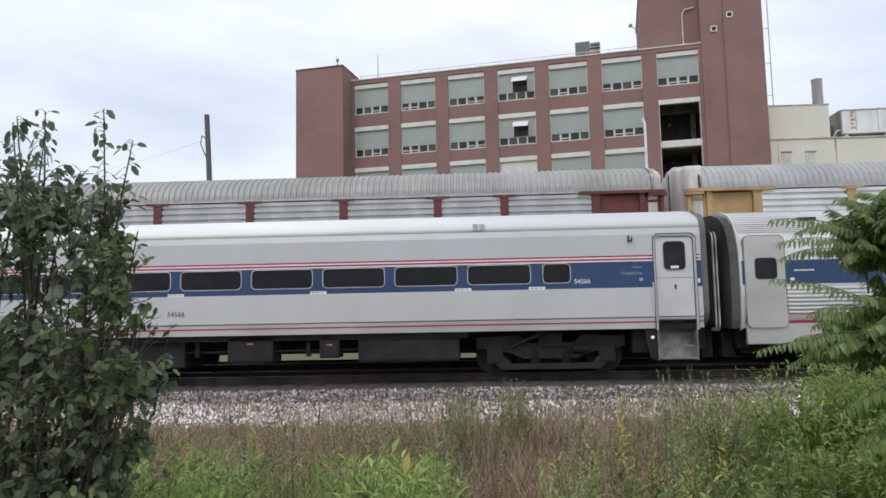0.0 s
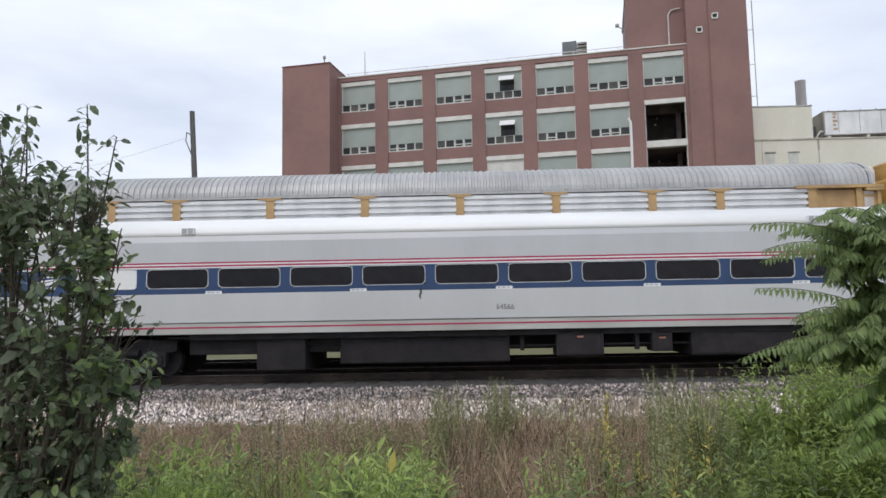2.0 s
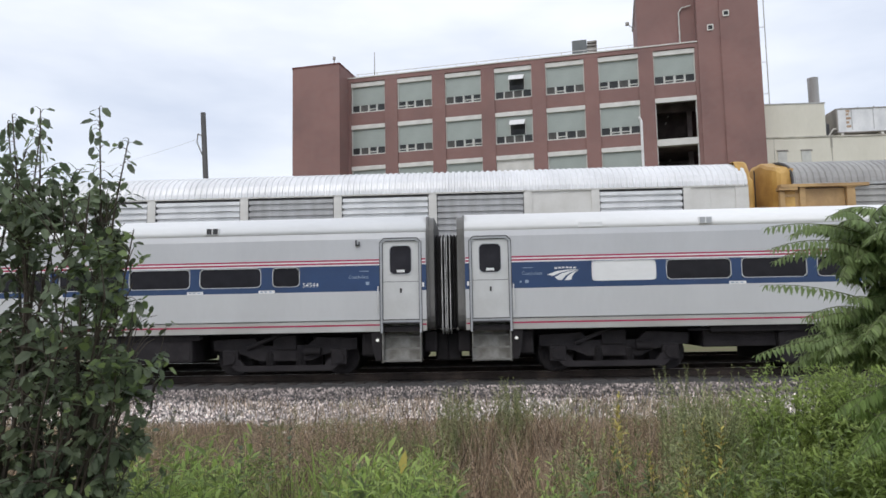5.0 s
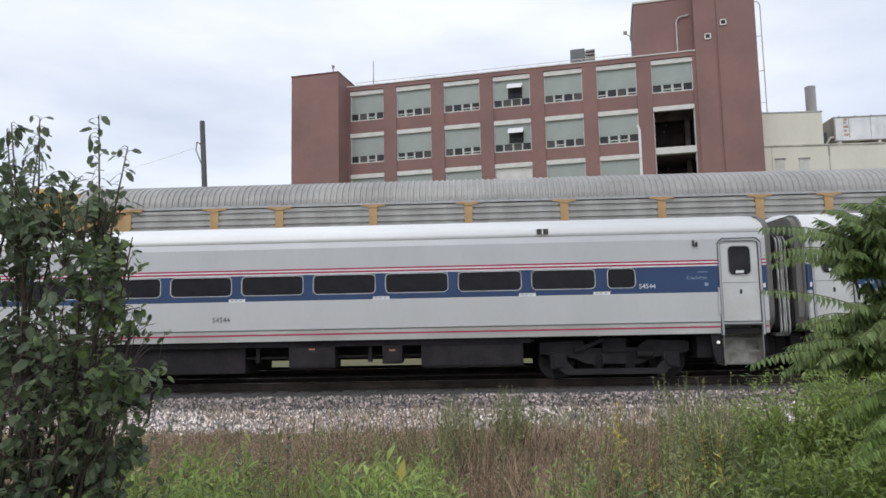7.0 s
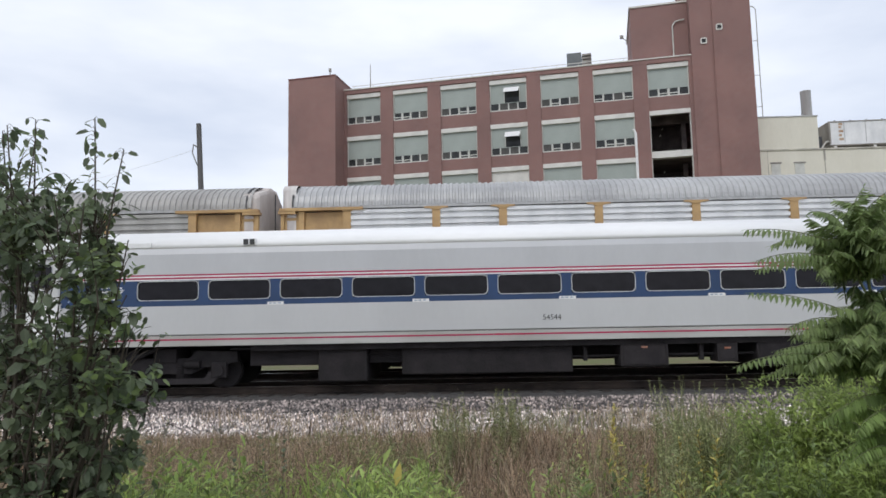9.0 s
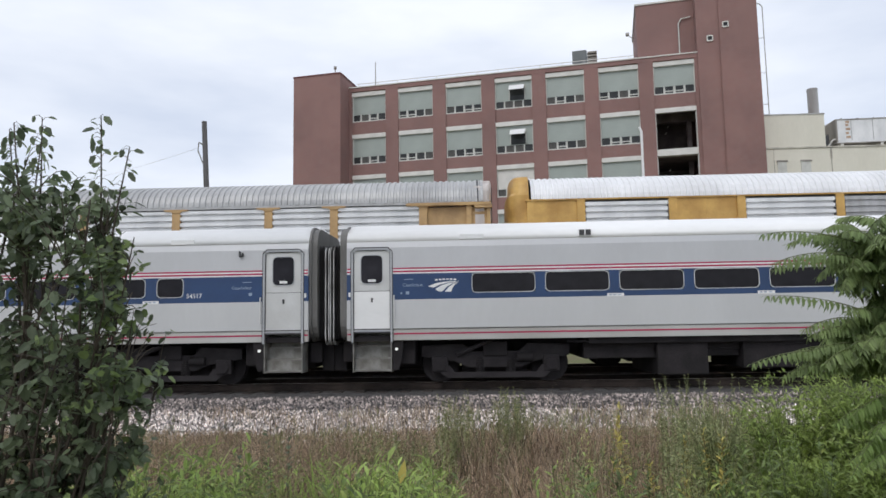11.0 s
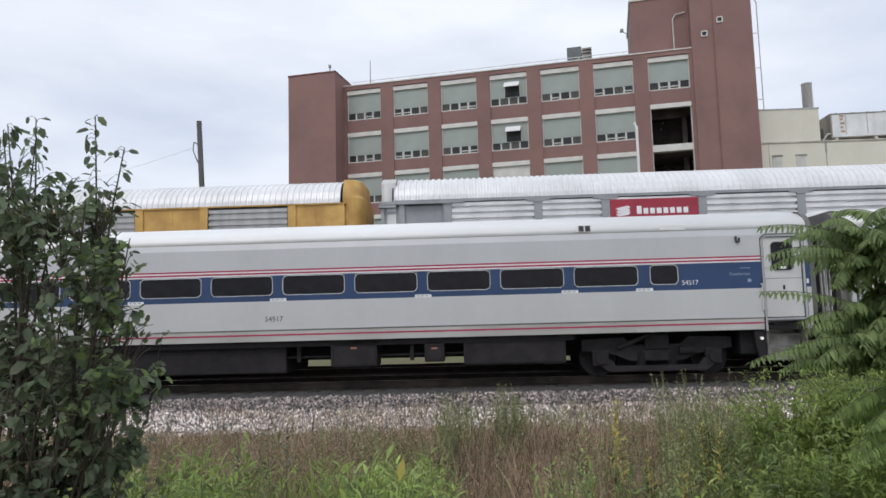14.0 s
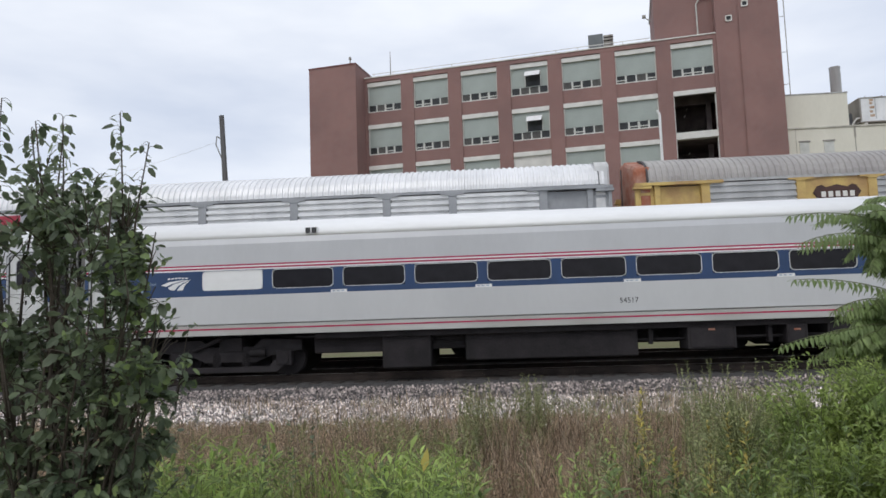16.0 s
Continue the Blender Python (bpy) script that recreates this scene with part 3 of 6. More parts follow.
            def steps():
                bm = boxes((-0.45, -0.425, -1.56, -1.0, 0.3, 1.22), (0.425, 0.45, -1.56, -1.0, 0.3, 1.22), (-0.43, 0.43, -1.05, -1.0, 0.3, 1.22))
                return mesh_of("boarding_steps", bm, STEP_GREY)
            well = part("boarding_steps", once("steps", steps), None, car, "worn grey metal boarding steps", at=flip @ pose(cx - h, 0, 0))
            for z, y in ((0.32, -1.55), (0.59, -1.38), (0.86, -1.21)):
                part("tread", once("tread", lambda: mesh_of("tread", prism(bmesh.new(), [(0, 0), (0.17, 0), (0.17, 0.0), (0.19, 0.0), (0.19, 0.27), (0.17, 0.27), (0.17, 0.035), (0, 0.035)], -0.424, 0.424), STEP_GREY)), None, well, at=pose(0, y, z))
            inner = 1 if end == 0 else -1
            apron = part("step_apron", once(f"apron{end}", lambda: mesh_of("step_apron", slab(bmesh.new(), [(inner * 0.47, 1.07), (inner * 0.47, 0.36), (inner * 0.6, 0.34), (inner * 0.68, 0.6), (inner * 0.72, 1.07)], -1.52, -1.4), GRIME)), None, car, at=flip @ pose(cx - h, 0, 0))
            part("marker_lamp", once("marker", lambda: mesh_of("marker_lamp", rod(bmesh.new(), (0, -1.56, 0.82), (0, -1.51, 0.82), 0.036, 14), LAMP_LENS)), None, apron, at=pose(inner * 0.56, 0, 0))
            part("grab_rail", once("grab", lambda: mesh_of("grab_rail", rod(rod(rod(bmesh.new(), (0, -1.66, 1.45), (0, -1.66, 2.05), 0.016, 8), (0, -1.66, 1.46), (0, -1.6, 1.46), 0.016, 8), (0, -1.66, 2.04), (0, -1.6, 2.04), 0.016, 8), STEEL)), None, body, at=pose(cx - h + inner * 0.52, 0, 0))
        part("horn_bracket", once("bracket", lambda: mesh_of("horn_bracket", boxes((-0.05, -0.02, -1.66, -1.58, 3.0, 3.14), (-0.05, 0.05, -1.66, -1.58, 3.0, 3.03), (0.025, 0.05, -1.66, -1.58, 3.0, 3.1), soft=0.005), DARK_LINE)), None, body, at=pose(23.9 - h, 0, 0))
        for x in (5.97, 20.46):
            hatch = part("roof_vent", once("vent", lambda: mesh_of("roof_vent", boxes((-0.15, 0.15, -1.60, -1.5, 3.34, 3.50), soft=0.01), WHITE)), None, roof, at=flip @ pose(x - h, 0, 0))
            part("vent_grille", once("grille" + ("pale" if number == "54566" else ""), lambda: mesh_of("vent_grille", boxes((-0.13, -0.015, -1.605, -1.55, 3.355, 3.485), (0.015, 0.13, -1.605, -1.55, 3.355, 3.485)), SILVER_DULL if number == "54566" else DARK_LINE)), None, hatch)
        part("roof_panel", once("roof_patch", lambda: mesh_of("roof_panel", slab(bmesh.new(), [(3.0 - h, 3.335), (3.55 - h, 3.335), (3.55 - h, 3.44), (3.0 - h, 3.44)], -1.57, -1.5), WHITE)), None, roof, "clean white roof panel", at=flip @ pose(19.2 if number == "54517" else 0.08, 0, 0))
        for x in (0.49, COACH - 0.57):
            part("small_sign", once("colsign", lambda: mesh_of("small_sign", boxes((0, 0.075, -1.603, -1.59, 2.03, 2.13)), WHITE)), None, body, at=pose(x - h, 0, 0))
        # markings
        if number:
            part("car_number", once("n" + number, lambda: finish(lettering(number, 0.17), DARK_LINE)), None, body, "dark stencilled car number", at=pose({"54566": 13.35, "54544": 12.97}.get(number, 13.24) - h, -1.602, 1.53))
            part("car_number", once("m" + number, lambda: finish(lettering(number, 0.15), WHITE)), None, body, "white car number on the blue band", at=pose(22.79 - h, -1.601, 2.11))

        if number == "54566" and s < 0:
            part("paint_mark", rod(rod(rod(bmesh.new(), (11.40 - h, -1.601, 2.0), (11.43 - h, -1.601, 1.9), 0.022, 6), (11.43 - h, -1.601, 1.9), (11.39 - h, -1.601, 1.82), 0.02, 6), (11.39 - h, -1.601, 1.82), (11.42 - h, -1.601, 1.75), 0.014, 6), GASKET, body, "small black paint drip")

        def emblem():
            bm = bmesh.new()
            for band in (((-0.37, 2.19), (-0.16, 2.265), (0.1, 2.295), (0.37, 2.30), (0.1, 2.265), (-0.1, 2.22), (-0.24, 2.155)),
                         ((-0.20, 2.125), (-0.06, 2.205), (0.12, 2.255), (0.34, 2.29), (0.16, 2.225), (0.05, 2.16), (-0.04, 2.06), (-0.13, 2.07)),
                         ((0.02, 2.055), (0.1, 2.155), (0.2, 2.22), (0.33, 2.275), (0.24, 2.2), (0.19, 2.13), (0.17, 2.06))):
                slab(bm, band, -1.603, -1.59)
            for i in range(6):
                box(bm, -0.2 + i * 0.085, -0.14 + i * 0.085, -1.603, -1.59, 2.318 + 0.012 * math.sin(i * 0.6), 2.352 + 0.012 * math.sin(i * 0.6))
            return mesh_of("emblem", bm, WHITE)
        part("emblem", once("emblem", emblem), None, body, "white swoosh emblem", at=pose(2.70 - h, 0, 0.055))

        def bars():
            return mesh_of("small_writing", boxes((1.7 - h, 1.74 - h, -1.602, -1.59, 2.03, 2.07), (1.82 - h, 1.9 - h, -1.602, -1.59, 2.02, 2.09), (1.78 - h, 2.0 - h, -1.602, -1.59, 2.36, 2.375),
                                                  (COACH - 1.85 - h, COACH - 1.77 - h, -1.602, -1.59, 2.05, 2.12), (COACH - 2.0 - h, COACH - 1.78 - h, -1.602, -1.59, 2.36, 2.375)), PALE_BLUE)
        tagged(part("small_writing", once("bars", bars), None, body, at=pose(0, 0, 0.045)), kind="stuff")
        for x in (1.98, COACH - 2.02):
            part("class_lettering", once("class_word", lambda: finish(lettering("Coachclass", 0.105), PALE_BLUE)), None, body, "pale lettering on the blue band", at=pose(x - h, -1.601, 2.28))
    # underframe equipment
    part("centre_sill", once("sill", lambda: mesh_of("centre_sill", boxes((0.3 - h, COACH - 0.3 - h, -0.32, 0.32, 0.62, 1.02)), GRIME)), None, car)
    for y in (-1.4, 1.4):
        part("side_sill", once("ssill", lambda: mesh_of("side_sill", boxes((6.0 - h, COACH - 5.8 - h, -0.05, 0.05, 0.88, 1.02)), GRIME)), None, car, at=pose(0, y, 0))
    for key, x0, x1, z0, z1, y0, y1 in (("a", 7.55, 8.7, 0.14, 1.0, -1.35, 1.2), ("b", 9.5, 13.45, 0.27, 1.0, -1.3, 0.9), ("c", 14.52, 15.6, 0.38, 1.0, -1.45, -0.7), ("d", 16.7, 17.16, 0.46, 0.95, -1.45, -0.9),
                                        ("e", 17.6, 19.95, 0.36, 1.0, -1.42, 0.2), ("f", 5.9, 7.55, 0.52, 1.0, -1.2, 1.2), ("g", 8.7, 9.5, 0.54, 1.0, -1.1, 1.1), ("h", 13.45, 17.6, 0.49, 1.0, 0.0, 1.4), ("i", 19.95, 21.0, 0.46, 1.0, -0.3, 1.2)):
        unit = part("equipment_box", once("eq" + key, lambda x0=x0, x1=x1, z0=z0, z1=z1, y0=y0, y1=y1: mesh_of("equipment_box", boxes((x0 - h, x1 - h, y0, y1, z0, z1), soft=0.03), GRIME if key in "abfghi" else TRUCK)), None, car)
        if key in "cde":
            part("cover_rim", once("cov" + key, lambda x0=x0, x1=x1, z0=z0, z1=z1, y0=y0: mesh_of("cover_rim", ring(bmesh.new(), x0 + 0.07 - h, x1 - 0.07 - h, z0 + 0.07, z1 - 0.13, 0.02, 0.02, y0 - 0.012, y0 + 0.01), GRIME)), None, unit)
        if key in "cd":
            part("data_plate", once("plate" + key, lambda x0=x0, x1=x1, z1=z1, y0=y0: mesh_of("data_plate", boxes(((x0 + x1) / 2 - 0.07 - h, (x0 + x1) / 2 + 0.07 - h, y0 - 0.008, y0 + 0.01, z1 - 0.2, z1 - 0.16)), RUST)), None, unit)
    part("air_tank", once("tank", lambda: mesh_of("air_tank", rod(bmesh.new(), (5.9 - h, -0.9, 0.72), (7.2 - h, -0.9, 0.72), 0.15, 12), GRIME)), None, car)

    def pipes():
        bm = bmesh.new()
        rod(bm, (5.5 - h, -1.42, 0.93), (20.2 - h, -1.42, 0.93), 0.025, 6)
        rod(bm, (13.3 - h, -1.2, 0.62), (17.7 - h, -1.2, 0.64), 0.03, 6)
        rod(bm, (8.6 - h, -1.1, 0.75), (9.6 - h, -1.1, 0.66), 0.03, 6)
        for x, drop in ((13.7, 0.52), (16.35, 0.5)):
            box(bm, x - h, x + 0.09 - h, -1.3, -1.16, drop, 0.9)
        return mesh_of("brake_pipe", bm, GRIME)
    part("brake_pipe", once("pipes", pipes), None, car)
    for s, x in ((-1, -h), (1, h)):
        def bellows():
            bm, last = bmesh.new(), None
            for i in range(13):
                k = 0.06 * (i % 2)
                loop = [bm.verts.new((px, 0.01 + i * 0.0375, pz)) for px, pz in rounded(-1.2 - k, 1.2 + k, 1.1 - k, 3.22 + k, 0.12)]
                if last:
                    for j in range(len(loop)):
                        bm.faces.new((last[j - 1], last[j], loop[j], loop[j - 1]))
                else:
                    bm.faces.new(loop)
                last = loop
            bm.faces.new(last[::-1])
            return mesh_of("diaphragm", bm, GASKET)

        def end_wall():
            return mesh_of("end_wall", slab(slab(bmesh.new(), rounded(-1.53, 1.53, 1.0, 3.74, 0.5), 0.40, 0.447), rounded(-1.46, 1.46, 1.02, 3.7, 0.48), 0.27, 0.4), SHROUD)
        turned = pose(x, 0, 0, 0, 0, -90 if s < 0 else 90)
        part("end_wall", once("coach_end", end_wall), None, car, "dull dark grey end wall", at=turned)
        part("diaphragm", once("bellows", bellows), None, car, "black rubber gangway bellows", at=turned)
        for k in range(2):
            part("fold_edge", once("fold", lambda: mesh_of("fold_edge", ring(bmesh.new(), -1.3, 1.3, 1.0, 3.16, 0.12, 0.075, -0.011, 0.011), FOLD)), None, car, "pale worn edge of the bellows", at=turned @ pose(0, 0.02 + k * 0.075, 0))
        part("end_gear", once("end_gear", lambda: mesh_of("end_gear", boxes((-1.0, 1.0, 0.25, 0.55, 0.5, 1.0), (-0.75, 0.75, 0.0, 0.3, 0.28, 0.95), (-0.5, 0.5, 0.5, 2.1, 0.35, 1.0), (-1.3, 1.3, 1.5, 2.0, 0.45, 1.0), soft=0.04), GRIME)), None, car, at=pose(x, 0, 0, 0, 0, -90 if s < 0 else 90))
        part("coupler", once("coupler", lambda: mesh_of("coupler", rod(boxes((-0.15, 0.15, 0.0, 0.2, 0.68, 1.0), (-0.1, 0.1, 0.1, 0.9, 0.75, 0.95), soft=0.02), (0.25, 0.15, 0.62), (0.25, 0.5, 0.9), 0.03, 8), TRUCK)), None, car, at=pose(x, 0, 0, 0, 0, -90 if s < 0 else 90))
        part("air_hose", once("hose", lambda: mesh_of("air_hose", rod(rod(bmesh.new(), (0.5, 0.02, 0.35), (0.5, 0.35, 0.55), 0.03, 8), (0.5, 0.35, 0.55), (0.5, 0.5, 0.9), 0.03, 8), GASKET)), None, car, at=pose(x, 0, 0, 0, 0, -90 if s < 0 else 90))
    for x in (3.86 - h, h - 3.86):
        wheels_rolling.extend(passenger_truck(car, x))
    return car


def finish(me, mat):
    me.materials.append(mat)
    return me


GAP = 11.035
coaches = []
for i, (number, boarded) in enumerate((("54566", True), ("54544", False), ("54517", True), ("", False))):
    off = GAP + COACH * (0.5 - i)
    coaches.append((coach(number, boarded, pose(off, PASS_Y, 0)), off))


def stainless_coach(at):
    """The stainless-steel coach coupled ahead: a rounded tube with fluted sides."""
    h = COACH / 2
    car = thing("stainless_coach", "fluted stainless-steel railway coach with a blue band", "railway coach", "coaches of the passenger train", at=at)
    arc = [(1.5, 0.98), (1.56, 1.2), (1.6, 1.7), (1.6, 2.3), (1.57, 2.75), (1.48, 3.1), (1.3, 3.4), (1.0, 3.6), (0.5, 3.74), (0, 3.78)]
    prof = arc + [(-y, z) for y, z in arc[-2::-1]]
    body = part("body_tube", prism(bmesh.new(), prof, 0.2 - h, COACH - 0.2 - h), STEEL, car)
    for s in (-1, 1):
        flip = pose(0, 0, 0, 0, 0, 0 if s < 0 else 180)

        for k in range(7):
            part("flute", once("side_flute", lambda: mesh_of("flute", rod(bmesh.new(), (1.22 - h, -1.585, 0), (COACH - 1.22 - h, -1.585, 0), 0.04, 10), STEEL)), None, body, at=flip @ pose(0, 0, 1.32 + k * 0.088))
        for k in range(12):
            z = 3.16 + k * 0.05
            y = float(np.interp(z, [3.1, 3.4, 3.6, 3.74, 3.78], [1.48, 1.3, 1.0, 0.5, 0.0]))
            part("roof_flute", once("roof_flute", lambda: mesh_of("roof_flute", rod(bmesh.new(), (0.25 - h, 0, 0), (COACH - 0.25 - h, 0, 0), 0.02, 8), STEEL)), None, body, at=flip @ pose(0, -y, z))
        part("blue_band", once("amband", lambda: mesh_of("blue_band", boxes((1.2 - h, COACH - 1.2 - h, -1.612, -1.5, 1.96, 2.5), (0.24 - h, 0.30 - h, -1.612, -1.5, 1.96, 2.5)), BLUE)), None, body, at=flip)
        part("stripe", once("amred", lambda: mesh_of("stripe", boxes((1.2 - h, COACH - 1.2 - h, -1.59, -1.5, 1.1, 1.15)), RED)), None, body, at=flip)
        for k in range(11):
            pane = part("window", once("ampane", lambda: pane_mesh(1.5, 2.05, 2.42, 0.09, TINTED)), None, body, at=flip @ pose(4.1 + k * 1.75 - h, -1.618, 0))
            part("window_rim", once("amrim", lambda: mesh_of("window_rim", ring(bmesh.new(), -0.75, 0.75, 2.05, 2.42, 0.09, 0.025, -0.015, 0.01), STEEL)), None, pane)
        for cx in (0.77, COACH - 0.77):
            door = part("door", once("amdoor", lambda: mesh_of("door", slab(bmesh.new(), rounded(-0.46, 0.42, 1.0, 3.06, 0.12), -1.62, -1.4), STEEL_DULL)), None, body, "stainless-steel vestibule door", at=flip @ pose(cx - h, 0, 0))
            part("door_window", once("amdw", lambda: mesh_of("door_window", slab(bmesh.new(), rounded(-0.24, 0.24, 2.08, 2.56, 0.08), -1.637, -1.6), TINTED)), None, door)
            part("door_frame", once("amdf", lambda: mesh_of("door_frame", ring(bmesh.new(), -0.46, 0.42, 1.0, 3.06, 0.12, 0.018, -1.622, -1.45), STEP_GREY)), None, door)
        part("small_writing", once("amtext", lambda: mesh_of("small_writing", boxes(*((1.4 + i * 0.075 - h, 1.46 + i * 0.075 - h, -1.6135, -1.6, 2.25, 2.28) for i in range(6)), (1.3 - h, 1.39 - h, -1.6135, -1.6, 2.02, 2.1)), WHITE)), None, body, at=flip)
        for x in (0.3, COACH - 1.95):
            part("skirt", once("amskirt", lambda: mesh_of("skirt", boxes((0.0, 1.65, -1.565, -1.45, 0.62, 1.1), soft=0.02), STEEL_DULL)), None, car, at=flip @ pose(x - h, 0, 0))
        part("end_trim", once("amtrim", lambda: mesh_of("end_trim", prism(bmesh.new(), [(-y * 1.018, 1 + (z - 1) * 1.01) for y, z in arc] + [(-y * 0.95, z - 0.05) for y, z in arc[::-1]], 0.185 - h, 0.235 - h), SILVER)), None, body, "bright polished end moulding", at=flip)
    part("roof_hatch", boxes((1.7 - h, 2.1 - h, -1.32, -1.1, 3.42, 3.5)), GASKET, body)
    part("centre_sill", once("amsill", lambda: mesh_of("centre_sill", boxes((0.2 - h, COACH - 0.2 - h, -0.4, 0.4, 0.6, 1.0), (7 - h, 18 - h, -1.4, 1.4, 0.45, 1.0), soft=0.02), GRIME)), None, car)
    for s, x in ((-1, -h), (1, h)):
        part("end_wall", once("amend", lambda: mesh_of("end_wall", prism(bmesh.new(), [(y * 0.98, 1.0 + (z - 1.0) * 0.985) for y, z in prof], 0.0, 0.2), END_BROWN)), None, car, "dark brown-grey end wall", at=pose(x, 0, 0, 0, 0, 0 if s < 0 else 180))
        part("end_gear", shared["end_gear"], None, car, at=pose(x, 0, 0, 0, 0, -90 if s < 0 else 90))
        part("coupler", shared["coupler"], None, car, at=pose(x, 0, 0, 0, 0, -90 if s < 0 else 90))
        part("air_hose", once("red_hose", lambda: mesh_of("air_hose", rod(rod(bmesh.new(), (0.55, 0.0, 0.4), (0.6, 0.25, 0.5), 0.035, 8), (0.6, 0.25, 0.5), (0.6, 0.4, 0.9), 0.035, 8), RED)), None, car, "red air hose", at=pose(x, 0, 0, 0, 0, -90 if s < 0 else 90))
    for x in (3.86 - h, h - 3.86):
        wheels_rolling.extend(passenger_truck(car, x))
    return car


off = GAP + COACH * 1.5 + 0.2
coaches.append((stainless_coach(pose(off, PASS_Y, 0)), off))

# ---- autorack freight train ----
RACK = 28.42
BAYS = [-11.85, -9.15, -7.15, -4.3, -1.43, 1.43, 4.3, 7.15, 9.15, 11.85]


def rack_roof(mat, ends):
    """A barrel roof of sheet metal, ribbed across."""
    pitch = 0.18
    half = [(1.54, 5.0), (1.53, 5.14), (1.46, 5.33), (1.3, 5.51), (1.05, 5.66), (0.72, 5.77), (0.38, 5.83), (0, 5.85)]
    arc = half + [(-y, z) for y, z in half[-2::-1]]
    xs, lift = [], []
    x = -ends
    while x < ends:
        for dx, up in ((0.0, 0.0), (0.06, 0.0), (0.085, 0.036), (0.16, 0.036)):
            xs.append(x + dx)
            lift.append(up)
        x += pitch
    verts, faces = [], []
    m = len(arc)
    for xx, up in zip(xs, lift):
        for i, (y, z) in enumerate(arc):
            k = up
            verts.append((xx, y * (1 + k * 0.65), z + k * (z - 4.6) / 1.4))
    for j in range(len(xs) - 1):
        for i in range(m - 1):
            faces.append((j * m + i, j * m + i + 1, (j + 1) * m + i + 1, (j + 1) * m + i))
    return from_arrays("roof", verts, faces, mat)


def louvre(width, mat, z0=1.35, z1=4.9, depth=0.11):
    """A side panel of sheet metal with ridges along it."""
    pitch = 0.185
    back = depth - 1.525
    prof, z = [(back, z1), (-1.525, z1 - 0.004)], z1
    while z - pitch > z0:
        prof += [(-1.525, z - 0.105), (back, z - 0.118), (back, z - 0.178), (-1.525, z - 0.189)]
        z -= pitch
    prof += [(-1.525, z0), (-1.37, z0), (-1.37, z1)]
    return mesh_of("side_sheet", prism(bmesh.new(), prof, -width / 2, width / 2), mat)


freight_wheels = []


def freight_truck(car, x):
    def frame_mesh():
        bm = boxes((-0.25, 0.25, -1.1, 1.1, 0.35, 0.62), soft=0.02)
        for s in (-1, 1):
            slab(bm, [(-1.05, 0.36), (-1.05, 0.56), (-0.4, 0.68), (0.4, 0.68), (1.05, 0.56), (1.05, 0.36), (0.7, 0.34), (0.35, 0.16), (-0.35, 0.16), (-0.7, 0.34)], s * 1.0 - 0.08, s * 1.0 + 0.08)
        return mesh_of("truck", bm, GRIME)
    truck = part("truck", once("ftruck", frame_mesh), None, car, at=pose(x, 0, 0))
    for k in (-1, 1):
        freight_wheels.append((part("wheelset", shared["wheelset"], None, truck, at=pose(k * 0.87, 0, 0.42)), k * 0.87))


